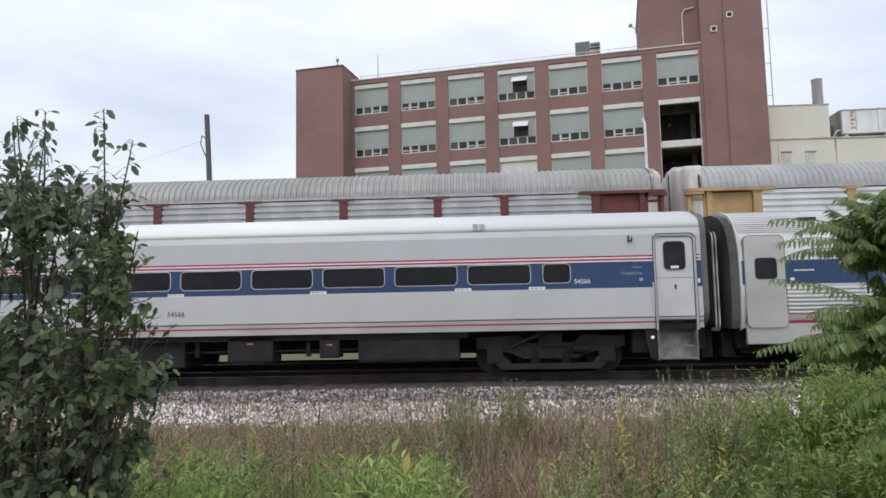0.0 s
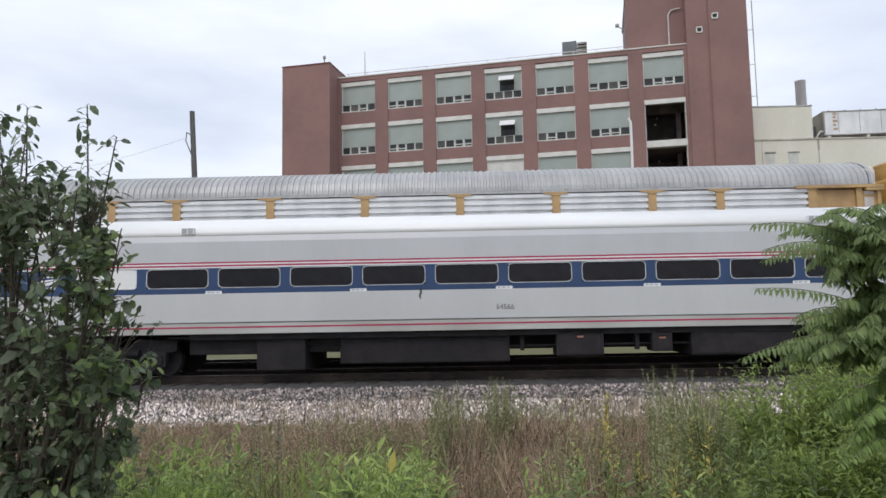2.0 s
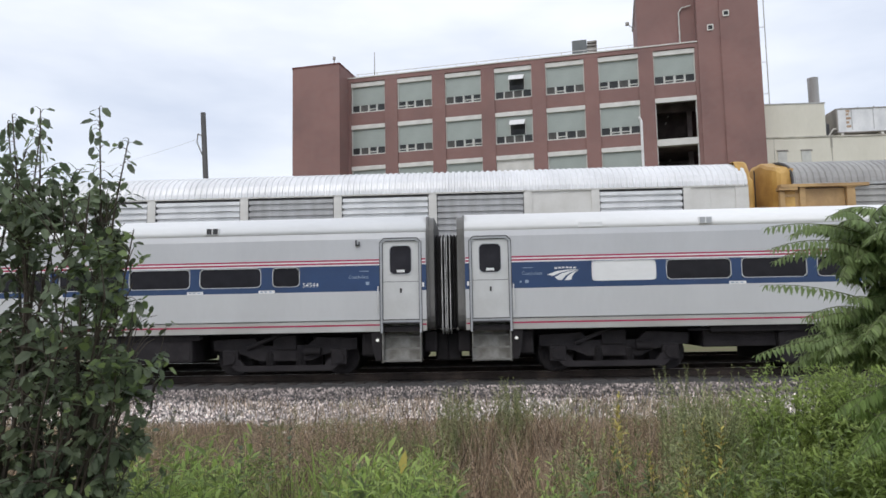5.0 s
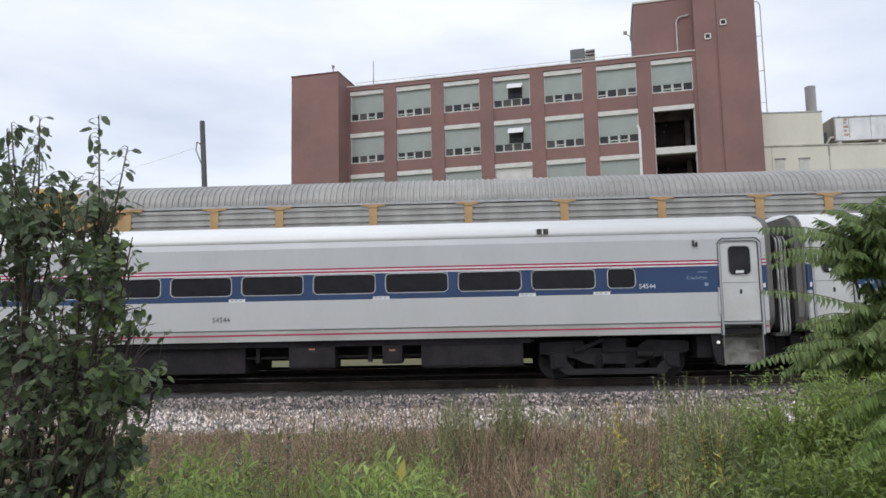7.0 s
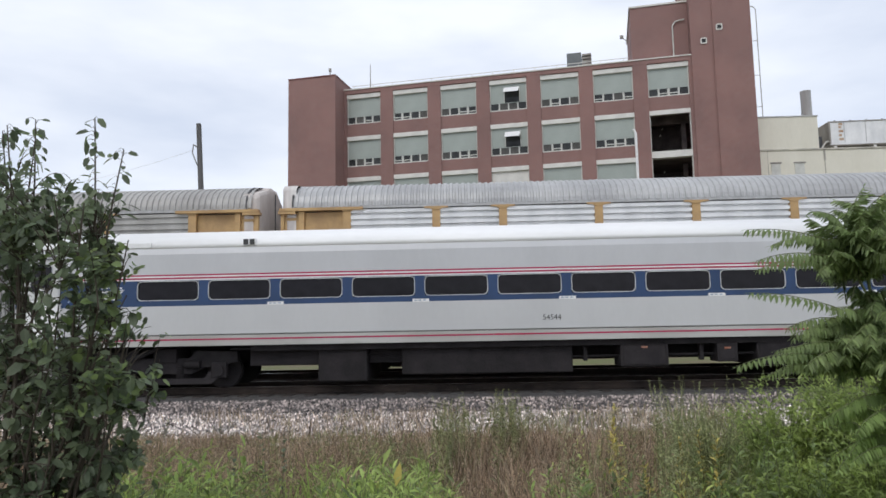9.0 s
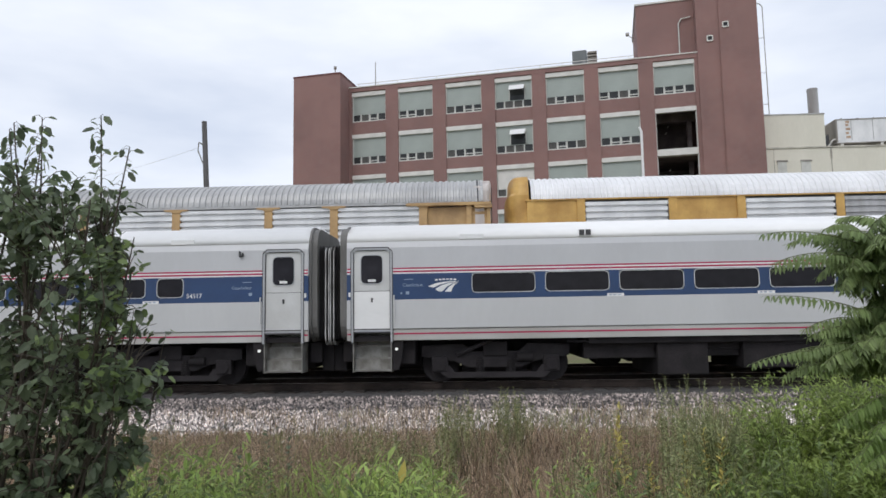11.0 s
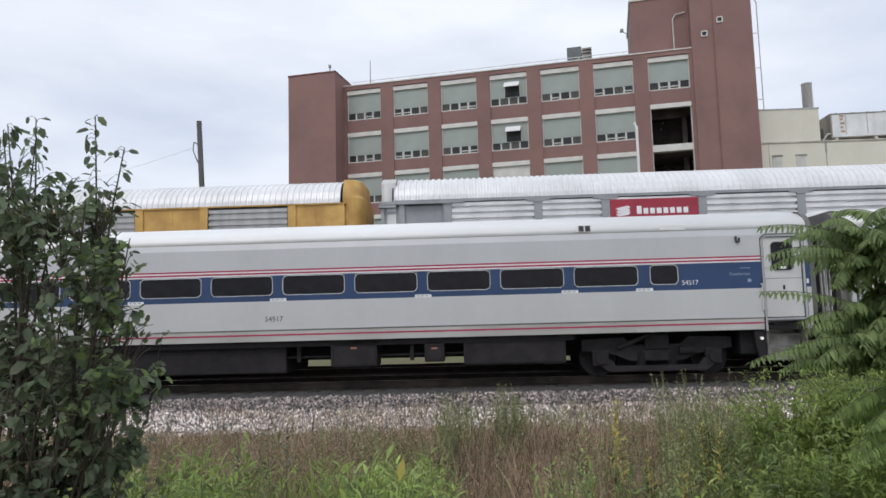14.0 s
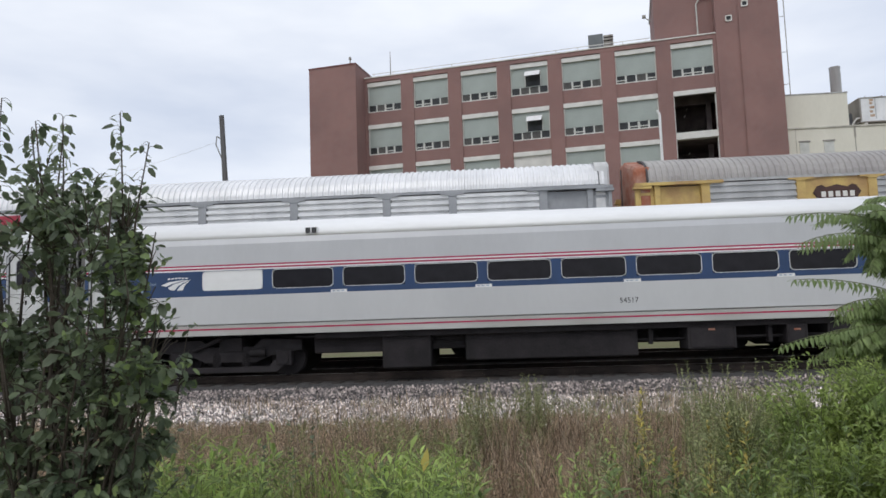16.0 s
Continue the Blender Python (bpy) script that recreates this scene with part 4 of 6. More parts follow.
def autorack(label, frame_mat, panel_mats, roof_mat, door_mats, sheeted, sill_mat, at, posts=True):
    """An enclosed car carrier. panel_mats: one material for each bay. sheeted: bays closed with plain painted sheet."""
    car = thing("autorack_car", label, "freight car", "autorack cars of the freight train", at=at)
    fk = frame_mat.name
    roof_end = 13.5 if posts else 13.56 if frame_mat is CREAM else 13.3
    flat = part("flat_car", once("flat" + sill_mat.name, lambda: mesh_of("flat_car", boxes((-13.6, 13.6, -1.5, 1.5, 0.98, 1.16), (-13.6, 13.6, -0.35, 0.35, 0.55, 1.0), (-9.0, 9.0, -1.5, -1.38, 0.62, 1.0), (-9.0, 9.0, 1.38, 1.5, 0.62, 1.0)), sill_mat)), None, car)
    roof = part("roof", once(f"rroof{roof_mat.name}{roof_end}", lambda: rack_roof(roof_mat, roof_end)), None, car, "ribbed sheet-metal barrel roof")
    part("interior", once("inside", lambda: mesh_of("interior", boxes((-13.4, 13.4, -1.32, 1.32, 1.2, 5.0)), DARK_ROOM)), None, car)
    for s in (-1, 1):
        flip = pose(0, 0, 0, 0, 0, 0 if s < 0 else 180)
        rail_key = "plain" if posts else "flush"
        part("top_rail", once("rail" + fk + rail_key, lambda: mesh_of("top_rail", boxes((-13.5, 13.5, -1.56, -1.4, 4.93 if posts else 4.97, 5.01)), frame_mat if not posts else (RACK_GREY if frame_mat.name == "grey_rack_paint" else GALV_DULL))), None, car, at=flip)
        part("bottom_rail", once("brail" + fk, lambda: mesh_of("bottom_rail", boxes((-13.5, 13.5, -1.53, -1.4, 1.16, 1.36)), frame_mat)), None, car, at=flip)
        edges = BAYS
        for i, (a, b) in enumerate(zip(edges[:-1], edges[1:])):
            j = i if s < 0 else len(edges) - 2 - i
            width = b - a - 0.24
            if j in sheeted:
                part("side_sheet", once(f"sheet{fk}{round(width, 2)}", lambda width=width: mesh_of("side_sheet", boxes((-width / 2, width / 2, -1.50, -1.455, 1.36, 4.97), (-0.02, 0.02, -1.512, -1.48, 1.4, 4.94)), frame_mat)), None, car, at=flip @ pose((a + b) / 2, 0, 0))
            else:
                mat = panel_mats[j]
                part("side_sheet", once(f"louvre{mat.name}{round(width, 2)}{posts}", lambda width=width, mat=mat: louvre(width, mat, z1=4.9, depth=0.06 if mat in (GALV_MID, GALV_DULL, GALV_TAN) else 0.11)), None, car, at=flip @ pose((a + b) / 2, 0, 0))
                if not posts:
                    part("panel_rim", once(f"prim{round(width, 2)}", lambda width=width: mesh_of("panel_rim", boxes((-width / 2, width / 2, -1.525, -1.44, 4.9, 4.925), (-width / 2 - 0.005, -width / 2 + 0.03, -1.525, -1.44, 1.36, 4.9), (width / 2 - 0.03, width / 2 + 0.005, -1.525, -1.44, 1.36, 4.9)), DARK_LINE)), None, car, at=flip @ pose((a + b) / 2, 0, 0))
        for x in edges:
            def post():
                bm = boxes((-0.12, 0.12, -1.55, -1.44, 1.36, 4.97))
                if posts:
                    slab(bm, [(-0.12, 4.84), (0.12, 4.84), (0.18, 4.88), (0.36, 4.89), (0.36, 4.94), (-0.36, 4.94), (-0.36, 4.89), (-0.18, 4.88)], -1.575, -1.45)
                return mesh_of("side_post", bm, frame_mat)
            part("side_post", once(f"post{fk}{posts}", post), None, car, at=flip @ pose(x, 0, 0))
        for e in (-1, 1):
            def end_box():
                if posts:
                    bm = boxes((0.12, 2.0, -1.42, -1.38, 1.36, 4.85), (1.92, 2.02, -1.5, -1.38, 1.3, 4.88), (1.3, 1.46, -1.52, -1.4, 1.36, 4.88), (0.12, 1.3, -1.46, -1.4, 3.9, 4.0), (1.46, 1.92, -1.44, -1.38, 4.62, 4.7))
                    box(bm, -0.5, 2.04, -1.62, -1.38, 4.885, 4.97)
                    box(bm, 1.55, 2.08, -1.6, -1.36, 4.8, 4.885)
                    return mesh_of("end_bay", bm, frame_mat)
                bm = boxes((0.12, 1.45, -1.5, -1.45, 1.36, 4.97), (0.68, 0.72, -1.515, -1.48, 1.4, 4.94), (1.4, 1.78 if frame_mat is CREAM else 1.6, -1.53, -1.4, 1.3, 5.0))
                return mesh_of("end_bay", bm, frame_mat)
            bay = once(f"endbay{fk}{posts}", end_box)
            part("end_bay", bay, None, car, at=flip @ (pose(11.85, 0, 0) if e > 0 else pose(-11.85, 0, 0) @ Matrix.Diagonal((-1, 1, 1, 1))))
    for e, door_mat in zip((-1, 1), door_mats):
        def end_door():
            """Tall round-cornered end doors that rise to the ridge, fuller below."""
            verts, faces = [], []
            cols = 22
            levels = [(1.1, 1.0, 0.66), (4.9, 1.0, 0.66), (5.18, 1.0, 0.65), (5.26, 0.99, 0.56), (5.5, 0.93, 0.55), (5.74, 0.82, 0.54), (5.79, 0.78, 0.5), (5.8, 0.4, 0.4), (5.805, 0.02, 0.3)]
            for z, k, reach in levels:
                for i in range(cols + 1):
                    a = math.pi * i / cols
                    c = math.cos(a)
                    verts.append((13.38 + reach * max(0.0, math.sin(a)) ** 0.5, -1.43 * math.copysign(abs(c) ** 0.55, c) * k, z))
            w = cols + 1
            for j in range(len(levels) - 1):
                for i in range(cols):
                    faces.append((j * w + i, j * w + i + 1, (j + 1) * w + i + 1, (j + 1) * w + i))
            return from_arrays("end_door", verts, faces, door_mat)

        def end_plate():
            """Boxy closed end doors under a low arch, rounded at the corners; a bent or partly missing pair covers less."""
            y0, y1 = (-1.44, 1.44) if door_mat is not RUST else ((-0.4, 1.44) if e < 0 else (-1.44, 0.4))
            drop = 0.2 if door_mat in (STREAKED, RACK_WHITE) else 0.42
            round_ys = [-1.43, -1.43, -1.40, -1.3, -1.1, -0.7, -0.35, -0.02, 0.02, 0.35, 0.7, 1.1, 1.3, 1.40, 1.43, 1.43]
            round_xs = [13.42, 13.66, 13.78, 13.86, 13.90, 13.93, 13.95, 13.96]
            rim = [(x, max(y0, min(y1, y))) for x, y in zip(round_xs + round_xs[::-1], round_ys)]
            verts, faces = [], []
            for i, (x, y) in enumerate(rim):
                top = 5.86 - drop * (abs(y) / 1.44) ** 1.7 + 0.035 * math.sin(i * 2.3)
                verts += [(x, y, 1.1), (x, y, 3.2), (x - 0.01, y, top - 0.1), (x - 0.05, y * 0.985, top), (13.4, y * 0.985, top + 0.01)]
            for i in range(len(rim) - 1):
                for j in range(4):
                    faces.append((i * 5 + j, (i + 1) * 5 + j, (i + 1) * 5 + j + 1, i * 5 + j + 1))
            return from_arrays("end_door", verts, faces, door_mat)
        if posts:
            leaf = part("end_door", once(f"eplate{door_mat.name}{e if door_mat is RUST else 0}", end_plate), None, car, "boxy closed end doors" if door_mat is not RUST else "bent rusty end door", at=pose(0, 0, 0, 0, 0, 0 if e > 0 else 180))
            part("door_seam", once("eseam", lambda: mesh_of("door_seam", boxes((13.9, 13.975, -0.02, 0.02, 1.15, 5.7)), DARK_LINE)), None, leaf)
        else:
            part("end_door", once("edoor" + door_mat.name, end_door), None, car, "curved end doors", at=pose(0, 0, 0, 0, 0, 0 if e > 0 else 180))
        part("coupler", once("fcoupler", lambda: mesh_of("coupler", boxes((13.4, 14.21, -0.12, 0.12, 0.65, 0.95), soft=0.02), GRIME)), None, car, at=pose(0, 0, 0, 0, 0, 0 if e > 0 else 180))

        def lip():
            half = [(1.56, 4.99), (1.55, 5.15), (1.485, 5.355), (1.325, 5.54), (1.07, 5.695), (0.735, 5.81), (0.39, 5.872), (0, 5.893)]
            outer = half + [(-y, z) for y, z in half[-2::-1]]
            inner = [(y * 0.95, z - 0.06) for y, z in outer[::-1]]
            return mesh_of("roof_lip", prism(bmesh.new(), outer + inner, roof_end - 0.03, roof_end + 0.02), DARK_LINE if posts else roof_mat)
        part("roof_lip", once(f"lip{roof_end}{roof_mat.name if not posts else 0}", lip), None, roof, at=pose(0, 0, 0, 0, 0, 0 if e > 0 else 180))
        freight_truck(car, e * 10.2)
    return car


RACK_GAP = -80.4
G, D = GALV, GALV_DULL
ALL_G, ALL_D = [G] * 9, [GALV_MID] * 9
racks = []
rack_rows = (
    ("grey-roofed autorack car with dark red posts and galvanised sides", OXIDE, ALL_D, ROOF_DULL, (GRUBBY, GRUBBY), (), GRIME, True),
    ("autorack car with yellow posts and bright galvanised sides", YELLOW_OLD, ALL_G, ROOF_GREY, (STREAKED, GRUBBY), (), YELLOW_OLD, True),
    ("white autorack car with louvred panels and a yellow end", CREAM, [G, G, G, G, D, G, D, G, G], ROOF_ALU, (YELLOW, YELLOW), (1, 7), CREAM, False),
    ("weathered autorack car with yellow posts and dull grey sides", YELLOW_OLD, [GALV_TAN] * 9, ROOF_DULL, (YELLOW, GRUBBY), (), YELLOW_OLD, True),
    ("autorack car with ochre posts, white panels and grey roof", YELLOW_OLD, ALL_G, ROOF_GREY, (STREAKED, GRUBBY), (), YELLOW_OLD, True),
    ("yellow autorack car with louvred panels and bright roof", YELLOW, [G, G, G, D, G, D, D, D, D], ROOF_ALU, (YELLOW, YELLOW), (1, 7), YELLOW, False),
    ("grey autorack car with a crimson sign panel", RACK_GREY, ALL_G, ROOF_ALU, (RACK_WHITE, RACK_WHITE), (), RACK_GREY, True),
    ("autorack car with bright yellow posts, rusty ends and shield sign", YELLOW_BRIGHT, ALL_D, ROOF_TAN, (RUST, RUST), (1, 7), YELLOW_BRIGHT, True),
)
for i, (label, fm, pm, rm, dm, sh, sm, posts) in enumerate(rack_rows):
    off = RACK_GAP + RACK * (i - 0.5)
    racks.append((autorack(label, fm, pm, rm, dm, sh, sm, pose(off, RACK_Y, 0), posts), off))


def sign_panels():
    """The crimson sign and the brown shield, both drawn as plain shapes."""
    car = racks[6][0]
    plate = part("sign_panel", boxes((-7.02, -4.43, -1.54, -1.5, 4.05, 4.84), soft=0.01), SIGN_RED, car, "crimson sign panel with white bars")
    bm = bmesh.new()
    for i in range(3):
        slab(bm, [(-6.86, 4.56 - i * 0.09), (-6.5, 4.64 - i * 0.09), (-6.42, 4.60 - i * 0.09), (-6.5, 4.54 - i * 0.09), (-6.78, 4.50 - i * 0.09)], -1.546, -1.53)
    part("emblem", bm, WHITE, plate)
    for i in range(8):
        tall = 4.62 if i == 0 else 4.55
        part("sign_bar", once(f"signbar{tall}", lambda: mesh_of("sign_bar", boxes((-0.07, 0.07, -1.546, -1.53, 4.38, tall), soft=0.004), WHITE)), None, plate, at=pose(-6.17 + i * 0.195, 0, 0))
    car = racks[7][0]
    shield = part("shield", slab(bmesh.new(), [(-8.82, 4.47), (-8.62, 4.2), (-8.5, 3.9), (-7.8, 3.9), (-7.68, 4.2), (-7.48, 4.47), (-7.6, 4.66), (-7.72, 4.7), (-7.85, 4.62), (-8.15, 4.7), (-8.45, 4.62), (-8.58, 4.7), (-8.7, 4.66)], -1.54, -1.5), SHIELD, car, "brown shield sign with pale bars")
    for i in range(5):
        part("sign_bar", once("shieldbar", lambda: mesh_of("sign_bar", boxes((-0.065, 0.065, -1.546, -1.53, 4.34, 4.5), soft=0.004), LINTEL)), None, shield, at=pose(-8.535 + i * 0.2, 0, 0))


sign_panels()


# ---- factory and other buildings behind the tracks ----
FACTORY = pose(-11.0, 45.74, 0, 0, 0, -11.6)
BAY, OPENING = 4.592, 3.37
TOPS, TALL = (23.25, 19.15, 15.2, 11.2, 7.2), 2.9


def factory_window(house, x, z1, style):
    """One window bay: pale lintel, green fibreglass infill, a row of four small sashes and a thin frame."""
    low, high = (-3.65, -0.4) if style == "void" else (-TALL, -0.2) if style == "lower" else (-TALL, -0.4)
    outline = [(0, high), (0, low), (OPENING, low), (OPENING, high), (OPENING - 0.09, high), (OPENING - 0.09, low + 0.11), (0.09, low + 0.11), (0.09, high)]
    win = part("window", once(f"winframe{low}{high}", lambda: mesh_of("window", slab(bmesh.new(), outline, 0.05, 0.3), FRAME)), None, house, at=pose(x, 0, z1))
    for k in () if style in ("void", "lower") else (1, 2, 3):
        part("mullion", once("mullion", lambda: mesh_of("mullion", boxes((-0.055, 0.055, 0.06, 0.26, -TALL + 0.112, -2.18)), FRAME)), None, win, at=pose(OPENING * k / 4, 0, 0))
    if style != "lower":
        part("lintel", once("lintel", lambda: mesh_of("lintel", boxes((-0.06, OPENING + 0.06, -0.05, 0.2, -0.4, 0.0), soft=0.015), LINTEL)), None, win)
    if style in ("void", "lower"):
        for k, (a, b) in enumerate(((1.2, 0.9), (1.0, 1.5))):
            part("ceiling_tube", once("tube", lambda: mesh_of("ceiling_tube", rod(bmesh.new(), (0, 0, 0), (0.12, 0.3, 0.22), 0.045, 6), LINTEL)), None, win, at=pose(a, 3.0, -b))
        return
    infill = LINTEL if style == "pale" else INFILL
    top = part("infill_panel", once("infill" + style if style == "pale" else "infill", lambda: mesh_of("infill_panel", boxes((0.09, OPENING - 0.09, 0.16, 0.22, -2.16, -0.4)), infill)), None, win, "pale panel" if style == "pale" else "greenish translucent panel")
    if style == "hopper":
        part("hopper_sash", once("hopper", lambda: mesh_of("hopper_sash", boxes((-0.68, 0.68, -0.02, 0.02, -0.9, 0.0), soft=0.01), WHITE)), None, win, "open white hopper sash", at=pose(2.0, -0.05, -0.78, -48))
        part("hopper_opening", once("hopopen", lambda: mesh_of("hopper_opening", boxes((1.34, 2.66, 0.13, 0.2, -2.1, -0.7)), DARK_PANE)), None, win)
        for jx in (1.28, 2.66):
            part("hopper_jamb", once("hopjamb", lambda: mesh_of("hopper_jamb", boxes((0.0, 0.06, 0.08, 0.2, -2.1, -0.7)), FRAME)), None, win, at=pose(jx, 0, 0))
    for k in range(4):
        odd = (5 * k + int(x * 3.7 + z1 * 2.3)) % 9
        glass = BLIND_PANE if odd in (1, 4, 6) else DARK_PANE
        part("small_pane", once("spane" + glass.name, lambda glass=glass: mesh_of("small_pane", boxes((0.05, OPENING / 4 - 0.05, 0.17, 0.2, -TALL + 0.1, -2.18)), glass)), None, win, at=pose(OPENING * k / 4, 0, 0))
        if odd in (0, 3, 7):
            part("sash_bar", once("sbar", lambda: mesh_of("sash_bar", boxes((0.1, OPENING / 4 - 0.1, 0.08, 0.165, -2.64, -2.56), (0.06, 0.1, 0.1, 0.165, -2.78, -2.22), (OPENING / 4 - 0.1, OPENING / 4 - 0.06, 0.1, 0.165, -2.78, -2.22)), FRAME)), None, win, "tilted ventilator sash", at=pose(OPENING * k / 4, 0, 0))


def make_factory():
    house = thing("factory_building", "four-storey red brick factory with rows of wide windows", "building", at=FACTORY)
    bm = bmesh.new()
    piers = [(-0.32, -0.02)] + [(i * BAY + OPENING, (i + 1) * BAY) for i in range(6)] + [(6 * BAY + OPENING, 31.25)]
    for i, (a, b) in enumerate(piers):
        part("pier", mesh_of("pier", boxes((a, b, -0.14, 0.9, -0.7, 23.3)), BRICK), None, house)
    levels = [23.75] + [z for t in TOPS for z in (t, t - TALL)] + [-0.7]
    for a, b in zip(levels[::2], levels[1::2]):
        end = 6 * BAY + 0.02 if a == TOPS[1] - TALL else 31.25
        part("spandrel", mesh_of("spandrel", boxes((-0.32, end, 0.0, 0.85, b, a)), BRICK), None, house)
    part("floor_beam", mesh_of("floor_beam", boxes((6 * BAY + 0.021, 6 * BAY + OPENING, 0.0, 0.6, 15.02, 15.5), soft=0.02), LINTEL), None, house, "white painted floor beam across the open bays")
    part("parapet", mesh_of("parapet", boxes((-0.32, 31.25, -0.15, 0.6, 23.3, 23.68)), BRICK), None, house)
    part("coping", mesh_of("coping", boxes((-0.32, 31.2, -0.22, 0.65, 23.68, 23.78), soft=0.01), LINTEL), None, house, "pale coping on the parapet")
    part("core", mesh_of("core", boxes((-0.3, 26.9, 0.8, 18.0, -0.7, 23.4), (26.9, 31.2, 7.0, 18.0, -0.7, 23.4), (26.9, 31.2, 0.8, 7.0, 19.4, 23.4), (26.9, 31.2, 0.8, 7.0, -0.7, 11.0), (27.0, 31.2, 6.6, 7.0, 11.0, 19.4), (27.4, 27.9, 5.0, 5.5, 11.0, 19.4), (30.4, 30.8, 3.0, 3.4, 11.0, 19.4), (26.9, 31.2, 0.62, 7.0, 15.05, 15.35), (26.9, 31.2, 3.0, 3.4, 18.7, 19.4)), DARK_ROOM), None, house)
    part("roof", mesh_of("roof", boxes((-0.3, 31.2, 0.5, 18.2, 23.4, 23.5)), ROOFING), None, house)
    part("rear_wall", mesh_of("rear_wall", boxes((-5.0, 36.0, 18.0, 18.4, -0.7, 23.6)), BRICK), None, house)
    for row, z in enumerate(TOPS):
        for col in range(7):
            style = "plain"
            if col == 6 and row in (1, 2):
                style = "void" if row == 1 else "lower"
            elif col == 3 and row in (0, 1):
                style = "hopper"
            elif col == 3 and row == 2:
                style = "pale"
            factory_window(house, col * BAY, z, style)
    # stair tower at one end
    tower = part("stair_tower", mesh_of("stair_tower", boxes((-5.02, -0.3, -2.25, 8.0, -0.7, 24.45)), BRICK), None, house, "plain brick stair tower")
    part("tower_coping", mesh_of("tower_coping", boxes((-5.06, -0.26, -2.29, 8.0, 24.45, 24.58)), OXIDE), None, tower)
    part("roof_lamp", mesh_of("roof_lamp", rod(rod(bmesh.new(), (-1.0, -1.8, 24.5), (-1.0, -1.8, 25.1), 0.05, 6), (-1.0, -1.8, 25.1), (-1.0, -1.8, 25.35), 0.14, 8), CONCRETE), None, tower)
    # tall tower at the other end
    tall = part("tall_tower", mesh_of("tall_tower", boxes((31.2, 33.0, -0.3, 9.0, -0.7, 33.0), (33.0, 36.0, -0.42, 9.0, -0.7, 33.0)), BRICK), None, house, "tall brick tower")
    part("tower_coping", mesh_of("tower_coping", boxes((31.1, 36.1, -0.5, 9.1, 33.0, 33.2)), LINTEL), None, tall)
    for u, z in ((33.5, 25.79), (32.24, 24.76)):
        vent = part("wall_vent", once("wvent", lambda: mesh_of("wall_vent", ring(bmesh.new(), -0.17, 0.17, -0.17, 0.17, 0.01, 0.09, -0.09, 0.05), LINTEL)), None, tall, "white-framed wall vent", at=pose(u, -0.42 if u > 33 else -0.3, z))
        part("vent_hole", once("wvhole", lambda: mesh_of("vent_hole", boxes((-0.19, 0.19, -0.03, 0.0, -0.19, 0.19)), DARK_PANE)), None, vent)
    part("downpipe", mesh_of("downpipe", rod(bmesh.new(), (33.0, -0.44, 2), (33.0, -0.44, 24.0), 0.035, 8), BRICK), None, tall)
    block = part("rooftop_block", mesh_of("rooftop_block", boxes((26.4, 31.3, 0.9, 9.0, 23.4, 28.9)), BRICK), None, house)
    part("block_coping", mesh_of("block_coping", boxes((26.3, 31.2, 0.8, 9.1, 28.9, 29.05)), LINTEL), None, block)
    part("conduit", mesh_of("conduit", rod(rod(rod(bmesh.new(), (29.9, 0.75, 23.7), (29.9, 0.75, 26.8), 0.06, 8), (29.9, 0.75, 26.8), (30.15, 0.75, 27.2), 0.06, 8), (30.15, 0.75, 27.2), (30.9, 0.75, 27.3), 0.06, 8), FRAME), None, block, "white conduit pipe")
    part("floodlight", mesh_of("floodlight", rod(boxes((25.45, 25.75, 0.6, 0.9, 26.2, 26.45), soft=0.03), (25.7, 0.75, 26.2), (26.2, 1.0, 25.9), 0.04, 6), CONCRETE), None, block)
    part("roof_hatch", mesh_of("roof_hatch", boxes((28.3, 28.9, 0.6, 1.0, 23.7, 24.05), soft=0.03), MACHINE), None, block)
    unit = part("cooling_unit", mesh_of("cooling_unit", boxes((20.7, 22.0, 2.0, 4.0, 23.5, 25.85), soft=0.03), MACHINE), None, house, "grey rooftop cooling unit")
    for k in range(5):
        part("louvre_slat", once("slat", lambda: mesh_of("louvre_slat", boxes((22.05, 22.9, 2.0, 2.5, 0, 0.16)), CONCRETE)), None, unit, at=pose(0, 0, 24.3 + k * 0.3))
    part("roof_mast", mesh_of("roof_mast", rod(bmesh.new(), (2.0, 1.0, 23.5), (2.0, 1.0, 26.5), 0.05, 6, 0.03), CONCRETE), None, house)
    fence = part("roof_railing", mesh_of("roof_railing", boxes((0.1, 26.1, 1.0, 1.04, 24.45, 24.5)), LINTEL), None, house, "thin white roof railing")
    for k in range(14):
        part("railing_post", once("rpost", lambda: mesh_of("railing_post", boxes((-0.025, 0.025, 1.0, 1.04, 23.5, 24.5)), LINTEL)), None, fence, at=pose(0.3 + k * 1.95, 0, 0))
    pipe = part("vent_pipe", mesh_of("vent_pipe", rod(rod(rod(bmesh.new(), (36.55, 0.2, 17.9), (36.55, 0.2, 27.2), 0.04, 8), (36.55, 0.2, 27.2), (36.35, 0.2, 27.5), 0.04, 8), (36.35, 0.2, 27.5), (36.0, 0.2, 27.55), 0.04, 8), FLUE), None, tall)
    for z in (18.8, 21.5, 24.5):
        part("pipe_bracket", once("pbr", lambda: mesh_of("pipe_bracket", boxes((36.0, 36.55, 0.18, 0.22, -0.02, 0.02)), FLUE)), None, pipe, at=pose(0, 0, z))


make_factory()


